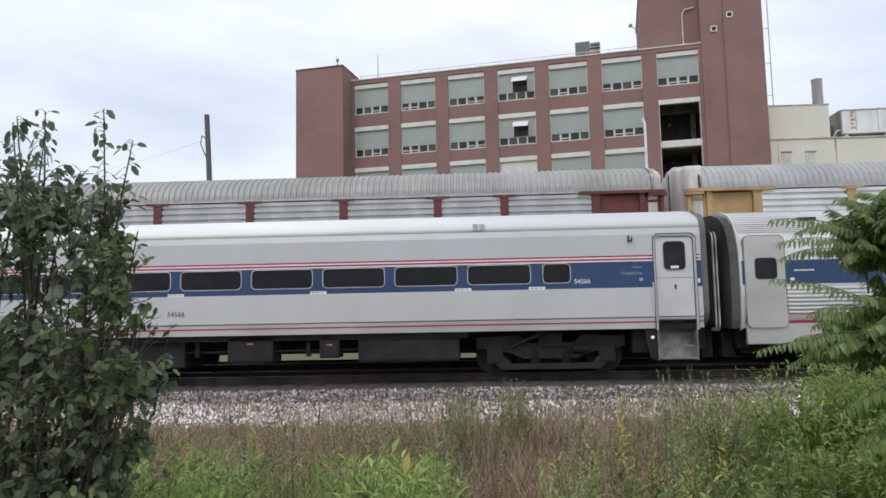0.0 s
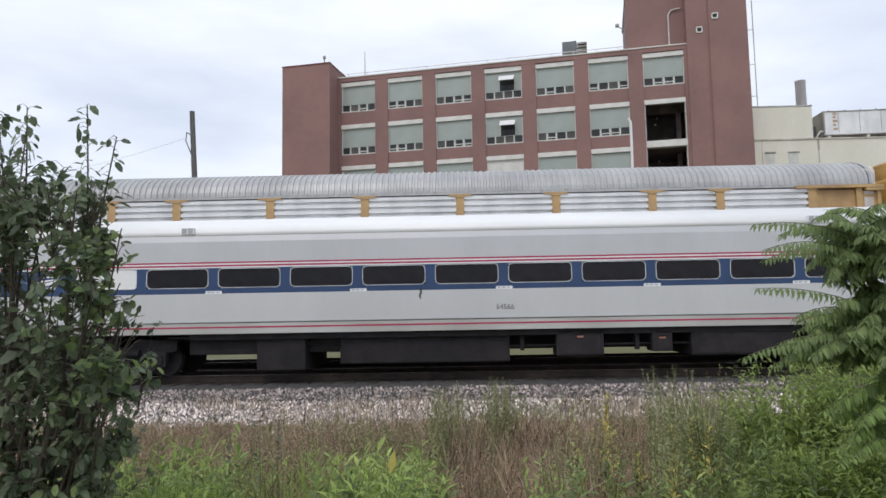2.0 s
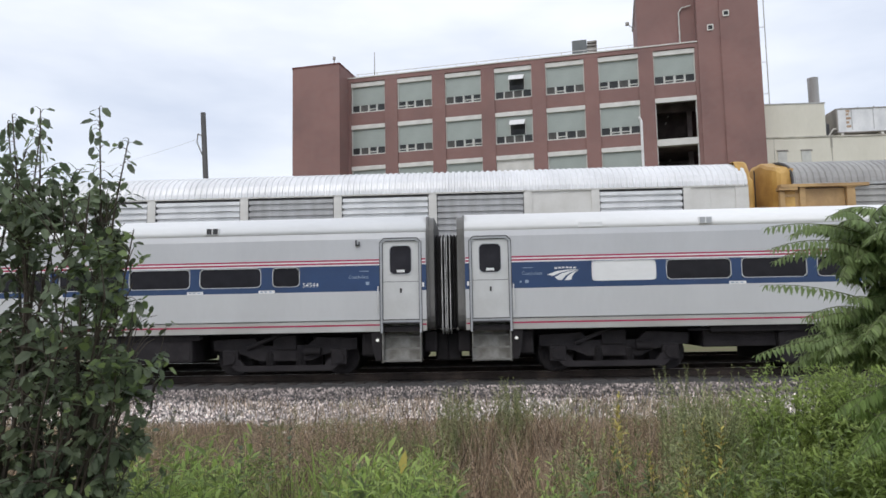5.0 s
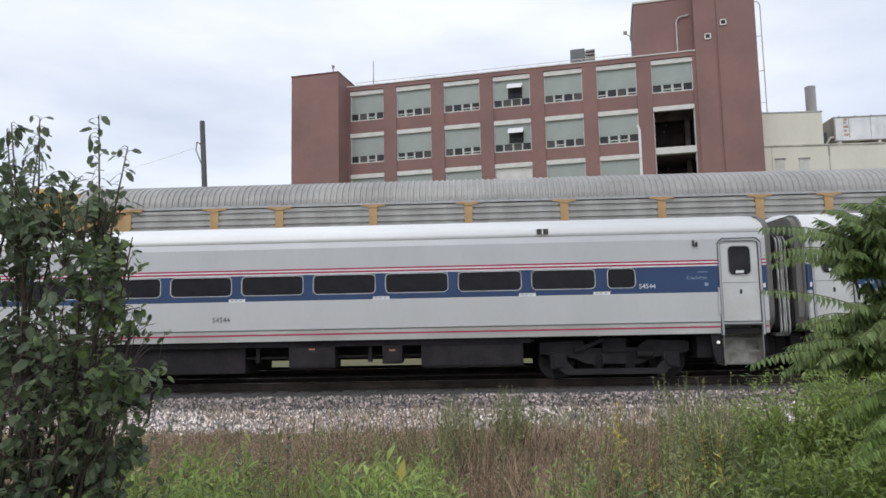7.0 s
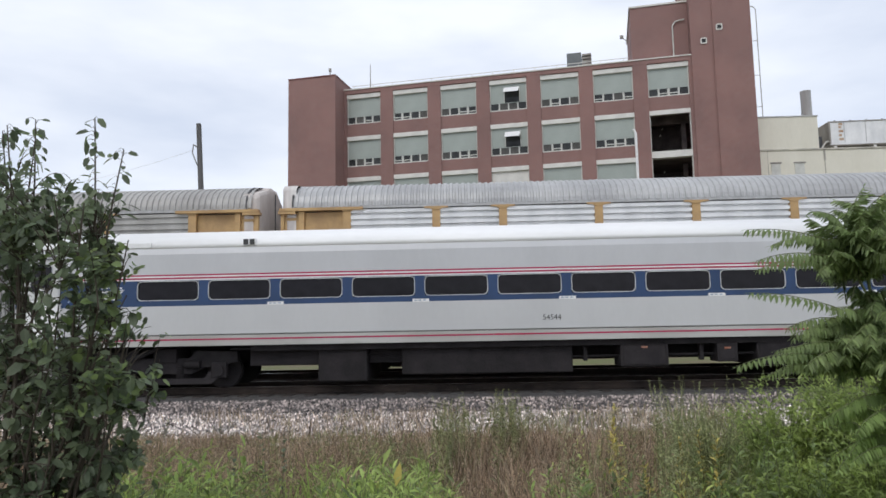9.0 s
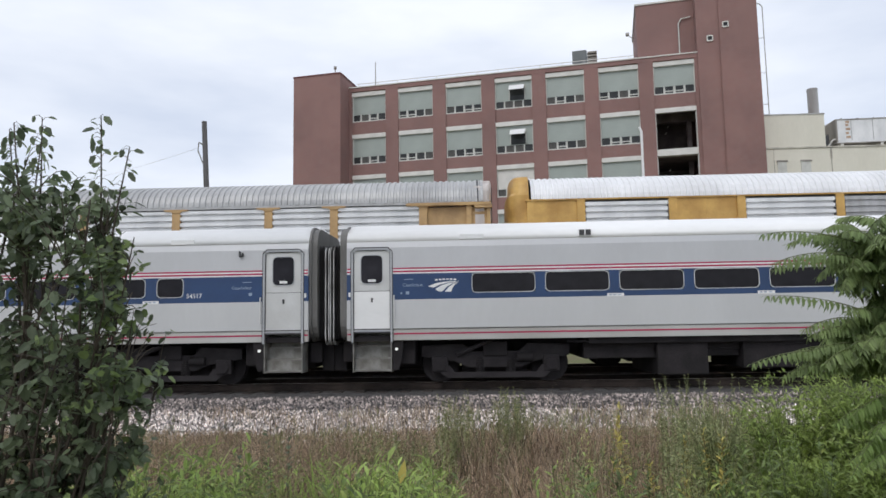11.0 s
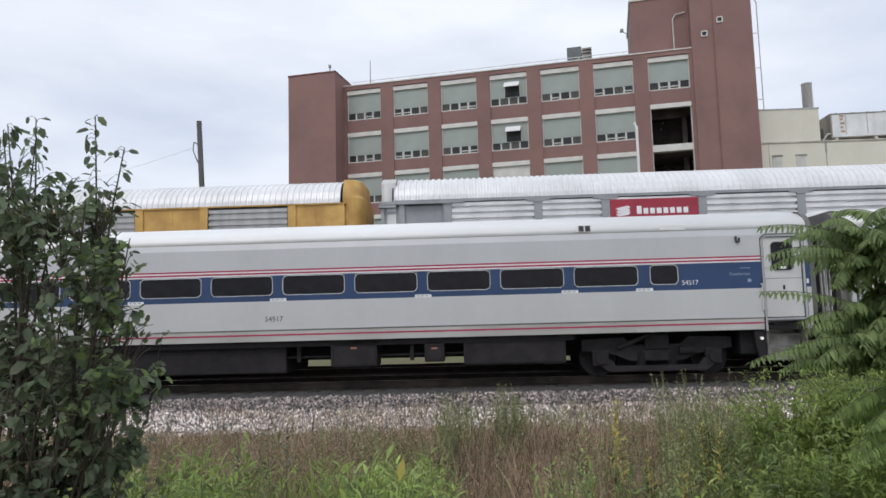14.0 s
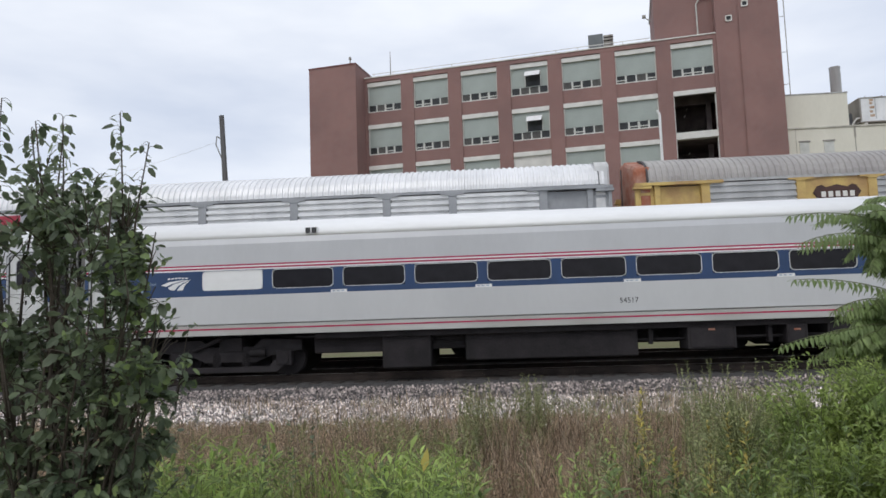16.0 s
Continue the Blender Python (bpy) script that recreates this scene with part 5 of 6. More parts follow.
def make_annex():
    house = thing("cream_annex", "cream rendered low building beside the brick factory", "building", at=pose(0, 40.3, 0))
    wall = part("wall", mesh_of("wall", boxes((24.3, 75.0, 0, 14, -0.7, 15.42)), BEIGE), None, house)
    part("ledge", mesh_of("ledge", boxes((24.3, 75.0, -0.08, 0.3, 15.42, 15.56), soft=0.02), LEDGE), None, wall, "stained ledge")
    # no pipe: thin boxes stand for a stain running down from the ledge
    part("rain_pipe", mesh_of("rain_pipe", boxes((30.42, 30.56, -0.05, 0.1, 14.5, 15.41), (30.46, 30.52, -0.03, 0.1, -0.7, 14.5)), LEDGE), None, wall)
    part("rain_pipe", mesh_of("rain_pipe", boxes((25.73, 25.77, -0.02, 0.05, -0.7, 15.41)), LEDGE), None, wall)
    upper = part("upper_storey", mesh_of("upper_storey", boxes((24.3, 30.15, 0.05, 9, 15.55, 18.35)), BEIGE), None, house)
    part("coping", mesh_of("coping", boxes((24.25, 30.2, 0.0, 9.1, 18.35, 18.44)), FLUE), None, upper)
    for a, b in ((26.0, 26.75), (27.95, 28.75)):
        frame_part = part("window", mesh_of("window", boxes((a, b, -0.05, 0.1, 11.6, 14.3), soft=0.01), FRAME), None, wall, "blocked-up window")
        part("lintel", mesh_of("lintel", boxes((a - 0.05, b + 0.1, -0.09, 0.02, 14.3, 14.42)), CONCRETE), None, frame_part)
    stack = thing("chimney_stack", "round weathered concrete chimney on the roof", "chimney", at=pose(32.1, 45.8, 15.3))
    part("shaft", mesh_of("shaft", rod(rod(bmesh.new(), (0, 0, 0), (0, 0, 7.0), 0.46, 20), (0, 0, 6.85), (0, 0, 7.05), 0.475, 20), FLUE), None, stack)
    tank = thing("rooftop_duct_housing", "pale weathered metal duct housing on the annex roof", "duct", at=pose(31.45, 41.0, 15.56, 0, 0, -3.5))
    part("housing", mesh_of("housing", boxes((0, 12.0, 0, 2.6, 0.42, 2.4), soft=0.03), GALV), None, tank)
    part("edge_flange", mesh_of("edge_flange", boxes((-0.05, 12.05, -0.05, 2.65, 2.4, 2.48), (-0.05, 12.05, -0.05, 2.65, 0.35, 0.42)), CONCRETE), None, tank)
    part("end_rib", mesh_of("end_rib", boxes((-0.06, 0.06, -0.06, 2.66, 0.5, 2.45)), CONCRETE), None, tank)
    for k in range(6):
        part("rib", once("drib", lambda: mesh_of("rib", boxes((-0.025, 0.025, -0.02, 2.61, 0.63, 2.39)), GALV_DULL)), None, tank, at=pose(1.2 + k * 1.75, 0, 0))
        part("bolt", once("dbolt", lambda: mesh_of("bolt", rod(bmesh.new(), (0, 0.1, 2.48), (0, 0.1, 2.58), 0.05, 8), MACHINE)), None, tank, at=pose(0.5 + k * 1.3, 0, 0))
    for k in range(4):
        part("foot", once("dfoot", lambda: mesh_of("foot", boxes((-0.12, 0.12, 0, 2.6, 0.0, 0.35)), LINTEL)), None, tank, at=pose(0.4 + k * 3.2, 0, 0))
    for k, z in enumerate((0.8, 1.15, 1.5, 1.85, 2.12)):
        part("rust_patch", mesh_of("rust_patch", boxes((0.75, 1.05 + 0.08 * math.sin(9 * z), -0.012, 0.01, z, z + 0.2)), RUST_PALE), None, tank)
    intake = part("side_vent", mesh_of("side_vent", boxes((-1.05, -0.55, 0.2, 0.9, 0.0, 1.25), soft=0.05), DARK_LINE), None, tank)
    part("vent_brace", mesh_of("vent_brace", rod(rod(bmesh.new(), (-0.75, 0.1, 0.1), (-0.3, 0.1, 0.75), 0.06, 8), (-0.3, 0.1, 0.75), (-0.02, 0.1, 0.75), 0.06, 8), LINTEL), None, intake)


make_annex()


def make_poles():
    pole = thing("utility_pole", "weathered leaning timber utility pole with a hooked bracket", "pole", at=pose(-13.4, 17.7, -0.66))
    part("shaft", mesh_of("shaft", rod(bmesh.new(), (0, 0, 0), (-0.68, 0, 12.9), 0.17, 14, 0.13), POLE_WOOD), None, pole)
    bm = bmesh.new()
    pts = [(-0.66, -0.1, 10.6), (-0.95, -0.1, 11.3), (-0.9, -0.1, 11.75), (-0.68, -0.1, 11.6)]
    for a, b in zip(pts[:-1], pts[1:]):
        rod(bm, a, b, 0.03, 6)
    part("bracket", mesh_of("bracket", bm, STEP_GREY), None, pole)
    wire = thing("overhead_wire", "thin overhead wire sagging from the pole", "wire")
    for k, (dz, sag) in enumerate(((0.0, 0.9),)):
        bm = bmesh.new()
        prev = None
        for i in range(17):
            s = i / 16
            p = (-14.3 - 24 * s, 17.6 + 10 * s, 10.8 + dz - 0.2 * s - sag * 4 * s * (1 - s))
            if prev:
                rod(bm, prev, p, 0.008, 4)
            prev = p
        part("strand", mesh_of("strand", bm, GALV), None, wire)
    lamp = thing("white_mast", "slender white mast with a short hooked top", "mast", at=pose(13.35, 34.7, -0.66))
    part("shaft", mesh_of("shaft", rod(rod(bmesh.new(), (0, 0, 0), (0, 0, 16.4), 0.11, 8, 0.1), (0, 0, 16.4), (-0.18, 0, 16.75), 0.1, 8), WHITE), None, lamp)


make_poles()


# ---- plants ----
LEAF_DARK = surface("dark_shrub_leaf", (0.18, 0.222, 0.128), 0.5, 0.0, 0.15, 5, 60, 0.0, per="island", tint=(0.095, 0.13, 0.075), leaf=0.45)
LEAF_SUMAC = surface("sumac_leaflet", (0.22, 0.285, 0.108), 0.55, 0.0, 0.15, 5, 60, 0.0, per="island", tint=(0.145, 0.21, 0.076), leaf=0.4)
LEAF_WEED = surface("bright_weed_leaf", (0.40, 0.50, 0.15), 0.55, 0.0, 0.15, 3, 60, 0.0, per="island", tint=(0.27, 0.38, 0.10), leaf=0.45)
# brighter copy of the sumac leaflet: light from above put into the colour
LEAF_SUMAC_LIT = surface("lit_sumac_leaflet", (0.27, 0.37, 0.12), 0.55, 0.0, 0.15, 3, 60, 0.0, per="island", tint=(0.19, 0.28, 0.08), leaf=0.5)
LEAF_OLIVE = surface("olive_weed_leaf", (0.29, 0.285, 0.13), 0.6, 0.0, 0.15, 3, 60, 0.0, per="island", tint=(0.17, 0.19, 0.075), leaf=0.3)
LEAF_LIME = surface("yellow_green_leaf", (0.48, 0.54, 0.16), 0.55, 0.0, 0.15, 3, 60, 0.0, per="island", tint=(0.33, 0.39, 0.11), leaf=0.45)
LEAF_THICKET = surface("thicket_leaf", (0.365, 0.445, 0.135), 0.55, 0.0, 0.15, 3, 60, 0.0, per="island", tint=(0.245, 0.33, 0.09), leaf=0.5)
LEAF_SAGE = surface("sage_weed_leaf", (0.38, 0.40, 0.19), 0.6, 0.0, 0.15, 3, 60, 0.0, per="island", tint=(0.26, 0.29, 0.13), leaf=0.4)
# weed green darkened, so shade between the clumps sits in the leaf colour
LEAF_SHADE = surface("deep_green_leaf", (0.23, 0.30, 0.10), 0.55, 0.0, 0.15, 3, 60, 0.0, per="island", tint=(0.13, 0.18, 0.065), leaf=0.35)
LEAF_YELLOW = surface("yellowed_leaf", (0.54, 0.47, 0.12), 0.6, 0.0, 0.15, 5, 60, 0.0, per="island", tint=(0.42, 0.33, 0.09), leaf=0.3)
DRY = surface("dry_brown_grass", (0.42, 0.30, 0.205), 0.8, 0.0, 0.2, 3, 60, 0.0, per="stone", tint=(0.27, 0.185, 0.125), leaf=0.25)
STRAW = surface("straw_seed_heads", (0.52, 0.43, 0.32), 0.8, 0.0, 0.2, 3, 60, 0.0, per="stone", tint=(0.27, 0.19, 0.13), leaf=0.25)
STEM = surface("brown_stem", (0.07, 0.055, 0.04), 0.8, 0.0, 0.2, 6, 60, 0.1)
STALK = surface("dry_grass_stalk", (0.24, 0.175, 0.13), 0.8, 0.0, 0.2, 6, 60, 0.1)
STEM_GREEN = surface("green_stem", (0.17, 0.20, 0.085), 0.7, 0.0, 0.2, 6, 60, 0.1)


def unit(v):
    return v / np.maximum(np.linalg.norm(v, axis=-1, keepdims=True), 1e-9)


def leaf_arrays(base, way, up, length, width, droop=0.25, fold=0.18, wide=0.4, blunt=0.32):
    """Folded, drooping leaves: eight points and six faces each."""
    n = len(base)
    side = unit(np.cross(way, up))
    nor = unit(np.cross(side, way))
    L, W = length[:, None], width[:, None]

    def at(s, w, lift):
        p = base + way * (s * L) + side * (w * W) + nor * (lift * W)
        p[:, 2] -= droop * (s * s) * length
        return p
    v = np.stack([at(0, 0, 0), at(wide, -0.5, fold), at(wide, 0, 0), at(wide, 0.5, fold), at(0.75, -blunt, fold * 0.6), at(0.75, 0, 0), at(0.75, blunt, fold * 0.6), at(1.0, 0, 0)], 1)
    f = np.array([(0, 2, 1, 1), (0, 3, 2, 2), (1, 2, 5, 4), (2, 3, 6, 5), (4, 5, 7, 7), (5, 6, 7, 7)])
    faces = (f[None] + 8 * np.arange(n)[:, None, None]).reshape(-1, 4)
    return v.reshape(-1, 3), faces


def leaf_mesh(name, mat, *batches):
    vs, fs, k = [], [], 0
    for v, f in batches:
        vs.append(v)
        fs.append(f + k)
        k += len(v)
    faces = [tuple(q[:3]) if q[2] == q[3] else tuple(q) for q in np.concatenate(fs).tolist()]
    return from_arrays(name, np.concatenate(vs), faces, mat)


def tube_mesh(name, mat, paths, sides=5):
    """Tapered stems: each path is a list of points with a radius at both ends."""
    verts, faces = [], []
    for pts, r0, r1 in paths:
        pts = np.array(pts, float)
        n = len(pts)
        way = unit(np.gradient(pts, axis=0))
        a = unit(np.cross(way, np.array([0.31, 0.9, 0.17])))
        b = np.cross(way, a)
        k = len(verts)
        for i in range(n):
            r = r0 + (r1 - r0) * i / (n - 1)
            for j in range(sides):
                t = 2 * math.pi * j / sides
                verts.append(pts[i] + r * (a[i] * math.cos(t) + b[i] * math.sin(t)))
        for i in range(n - 1):
            for j in range(sides):
                q = (j + 1) % sides
                faces.append((k + i * sides + j, k + i * sides + q, k + (i + 1) * sides + q, k + (i + 1) * sides + j))
    return from_arrays(name, verts, faces, mat)


def curve(a, b, bend, n=9):
    a, b = np.array(a, float), np.array(b, float)
    s = np.linspace(0, 1, n)[:, None]
    return a + (b - a) * s + np.array(bend, float) * (4 * s * (1 - s))


CROWN_Z, CROWN_X = (0.0, 0.4, 0.72, 1.0, 1.18, 1.3, 1.45, 1.6, 1.72, 1.8, 1.9, 2.03, 2.16, 2.24, 2.36), (-2.0, -1.92, -1.84, -1.78, -1.72, -1.69, -1.71, -1.75, -1.79, -1.74, -1.80, -1.86, -1.92, -2.0, -2.2)


def make_shrub():
    """The dark, many-stemmed young poplar beside the camera's view."""
    rng = np.random.default_rng(11)
    tips = [(-2.03, -13.7, 2.61), (-2.43, -13.6, 2.64), (-1.81, -13.8, 2.40), (-2.69, -13.5, 2.61), (-2.18, -13.7, 2.2), (-1.72, -13.9, 1.9),
            (-1.72, -13.9, 1.62), (-1.72, -13.9, 1.36), (-1.80, -13.8, 1.14), (-1.9, -14.0, 2.08), (-2.32, -13.9, 2.12), (-3.0, -13.4, 2.5),
            (-3.1, -13.5, 1.97), (-1.98, -14.05, 1.74), (-1.78, -14.05, 1.55), (-1.96, -14.1, 1.34), (-1.75, -14.0, 0.98), (-1.95, -14.1, 0.88),
            (-2.24, -14.0, 1.06), (-1.78, -13.8, 0.7), (-2.6, -13.9, 1.6), (-2.6, -13.3, 2.2), (-2.2, -13.3, 1.9), (-1.9, -13.4, 1.5), (-2.4, -14.0, 0.7), (-1.9, -13.3, 0.9),
            (-2.88, -13.5, 2.8), (-2.75, -13.9, 1.1), (-2.15, -14.1, 0.45), (-1.85, -13.95, 0.4), (-2.5, -13.95, 0.3), (-2.1, -13.5, 1.7), (-2.4, -13.6, 1.4), (-2.56, -13.65, 2.6), (-2.8, -13.7, 2.6), (-2.5, -13.6, 2.42), (-2.36, -13.7, 2.5)]
    bow = {0: (0.07, 0, 0.03), 2: (-0.1, 0, 0.05), 1: (0.12, 0, 0.0), 36: (-0.1, 0, 0.0)}
    stems, base, way, length = [], [], [], []
    for i, tip in enumerate(tips):
        tip = np.array(tip)
        root = np.array((-2.28 + rng.normal(0, 0.12), -13.65 + rng.normal(0, 0.12), -0.3))
        drift = (rng.normal(-0.06, 0.06), rng.normal(0, 0.06), 0.05)
        stem = curve(root, tip, bow.get(i, drift))
        stems.append((stem, 0.017, 0.003))
        tall = i < 4 or i in (11, 26) or i > 32
        if tall:
            for s in np.linspace(0.56, 1.0, 60):
                p = stem[int(s * 8)] + (stem[min(8, int(s * 8) + 1)] - stem[int(s * 8)]) * (s * 8 - int(s * 8))
                out = unit(np.array([rng.normal(), rng.normal(), rng.normal(0.1, 0.3)]))
                end = p + out * rng.uniform(0.02, 0.07) * (1.6 - 0.9 * s)
                stems.append((curve(p, end, (0, 0, 0.01), 3), 0.002, 0.0012))
                base.append(end)
                way.append(unit(out * 0.7 + np.array([rng.normal(0, 0.3), rng.normal(0, 0.3), rng.normal(-0.7, 0.5)])))
                length.append(rng.uniform(0.05, 0.09) * (1.3 - 0.5 * s))
        for k in range(17):
            s = rng.uniform(0.3, 0.66 if tall else 0.97)
            p = stem[int(s * 8)] + (stem[min(8, int(s * 8) + 1)] - stem[int(s * 8)]) * (s * 8 - int(s * 8))
            out = unit(np.array([rng.normal(), rng.normal(), rng.normal(0.25, 0.5)]))
            end = p + out * rng.uniform(0.08, 0.24)
            stems.append((curve(p, end, (0, 0, 0.02), 4), 0.0035, 0.0015))
            for _ in range(5):
                f = rng.uniform(0.35, 1.0)
                base.append(p + (end - p) * f)
                way.append(unit(out * 0.5 + np.array([rng.normal(0, 0.6), rng.normal(0, 0.6), rng.normal(-0.35, 0.5)])))
                length.append(rng.uniform(0.045, 0.085))
    # side branches that fill the crown below the long shoots
    trunks = [st[0] for st in stems if len(st[0]) == 9]
    for k in range(440):
        z = 2.24 * rng.uniform(0.01, 1) ** 0.72 if k < 300 else rng.uniform(1.8, 2.34) if k < 370 else rng.uniform(0.35, 1.5)
        right = float(np.interp(z, CROWN_Z, CROWN_X)) - abs(rng.normal(0, 0.03))
        end = np.array((right - (right + 3.3) * rng.uniform(0, 1) ** (1.3 if k < 370 else 2.2), -13.75 + rng.normal(0, 0.24), z))
        if 0.6 < z < 2.0 and k < 300 and end[0] < right - 0.15 and rng.random() < 0.42:
            continue
        near = min(trunks, key=lambda st: np.abs(st - (end - np.array((0, 0, 0.22)))).sum(1).min())
        p = near[np.abs(near - (end - np.array((0, 0, 0.22)))).sum(1).argmin()]
        stems.append((curve(p, end, (0, 0, 0.04), 5), 0.004, 0.0015))
        out = unit(end - p + 1e-6)
        for _ in range(14):
            f = rng.uniform(0.3, 1.0)
            base.append(p + (end - p) * f + rng.normal(0, 0.025, 3))
            way.append(unit(out * 0.4 + np.array([rng.normal(0, 0.6), rng.normal(0, 0.6), rng.normal(-0.35, 0.5)])))
            length.append(rng.uniform(0.042, 0.08))
    base, way, length = np.array(base), np.array(way), np.array(length)
    # thin spots between the branches
    thin = np.array([noise.noise((5.0 * x, 1.2 * y, 5.0 * z)) for x, y, z in base]) + 0.5 * np.clip(np.abs(base[:, 2] - 1.6) - 0.3, 0, 1)
    keep = (thin + rng.normal(0, 0.06, len(base)) > -0.1) | (base[:, 2] > 2.25)
    base, way, length = base[keep], way[keep], length[keep]
    up = unit(np.stack([rng.normal(0, 0.5, len(base)), rng.normal(-0.3, 0.5, len(base)), np.ones(len(base))], 1))
    shrub = thing("poplar_shrub", "dark green leafy young poplar with several thin stems", "shrub")
    part("trunk", tube_mesh("trunk", STEM, stems), None, shrub)
    crown = part("crown", leaf_mesh("crown", LEAF_DARK, leaf_arrays(base, way, up, length, length * rng.uniform(0.46, 0.66, len(base)), 0.2, 0.1, 0.3, 0.42)), None, shrub, "dense dark green leaves")
    tagged(crown, kind="stuff")
    # lighter leaves: a few anywhere, half as many again at the right edge
    right_edge = np.nonzero((base[:, 0] > -1.95) & (base[:, 2] > 1.05) & (base[:, 2] < 1.9))[0]
    some = np.concatenate([rng.choice(len(base), len(base) // 30, replace=False), rng.choice(right_edge, len(right_edge) // 2, replace=False)])
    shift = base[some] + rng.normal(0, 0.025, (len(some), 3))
    light = part("young_leaves", leaf_mesh("young_leaves", LEAF_SUMAC, leaf_arrays(shift, unit(way[some] + rng.normal(0, 0.5, (len(some), 3))), up[some], length[some] * 0.9, length[some] * 0.6, 0.2, 0.1, 0.3, 0.44)), None, shrub, "lighter olive leaves, most of them near the right edge")
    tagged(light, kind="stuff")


make_shrub()


def frond_layout(span, pairs, leaflet, seed, sag):
    """A pinnate leaf along x: a bowed rib with two rows of hanging leaflets, and one at the tip."""
    rng = np.random.default_rng(seed)
    base, way, length = [], [], []

    def rib(t):
        return np.array([span * t, 0, sag * 4 * t * (1 - t)])
    for t in np.linspace(0.1, 0.98, pairs):
        for side in (-1, 1):
            base.append(rib(t))
            way.append(np.array([0.30 + rng.normal(0, 0.08), side * 0.55, -0.72 + rng.normal(0, 0.14)]))
            length.append(leaflet * (0.5 + 0.65 * math.sin(math.pi * (0.15 + 0.74 * t))) * rng.uniform(0.88, 1.1))
    base.append(rib(1.0))
    way.append(np.array([1.0, 0, -0.2]))
    length.append(leaflet * 0.6)
    base, way, length = np.array(base), unit(np.array(way)), np.array(length)
    up = unit(np.tile(np.array([0.0, 0.0, 1.0]), (len(base), 1)) + rng.normal(0, 0.12, (len(base), 3)))
    stalk = tube_mesh("frond", STEM_GREEN, [([rib(t) for t in np.linspace(0, 1, 8)], 0.0035, 0.0012)], 4)
    return base, way, up, length, stalk


SUMAC_FRONDS = (((1.70, -14.3, 1.745), (1.23, -14.42, 1.785)), ((1.71, -14.3, 1.672), (1.24, -14.45, 1.668)), ((1.73, -14.3, 1.755), (1.50, -14.4, 1.81)),
                ((1.75, -14.3, 1.435), (1.215, -14.42, 1.535)), ((1.66, -14.3, 1.265), (1.165, -14.4, 1.243)), ((1.70, -14.25, 1.64), (1.29, -14.35, 1.64)),
                ((1.74, -14.3, 1.305), (1.37, -14.45, 1.30)), ((1.75, -14.3, 1.40), (1.40, -14.35, 1.39)), ((1.72, -14.28, 1.76), (1.79, -14.5, 1.85)),
                ((1.78, -14.25, 1.42), (1.50, -14.5, 1.47)), ((1.70, -14.3, 1.28), (1.40, -14.5, 1.25)), ((1.72, -14.3, 1.73), (1.38, -14.3, 1.75)))
sumac_parts, sumac_tree = [], []
SUMAC_FOOT = pose(1.86, -14.15, -0.27)


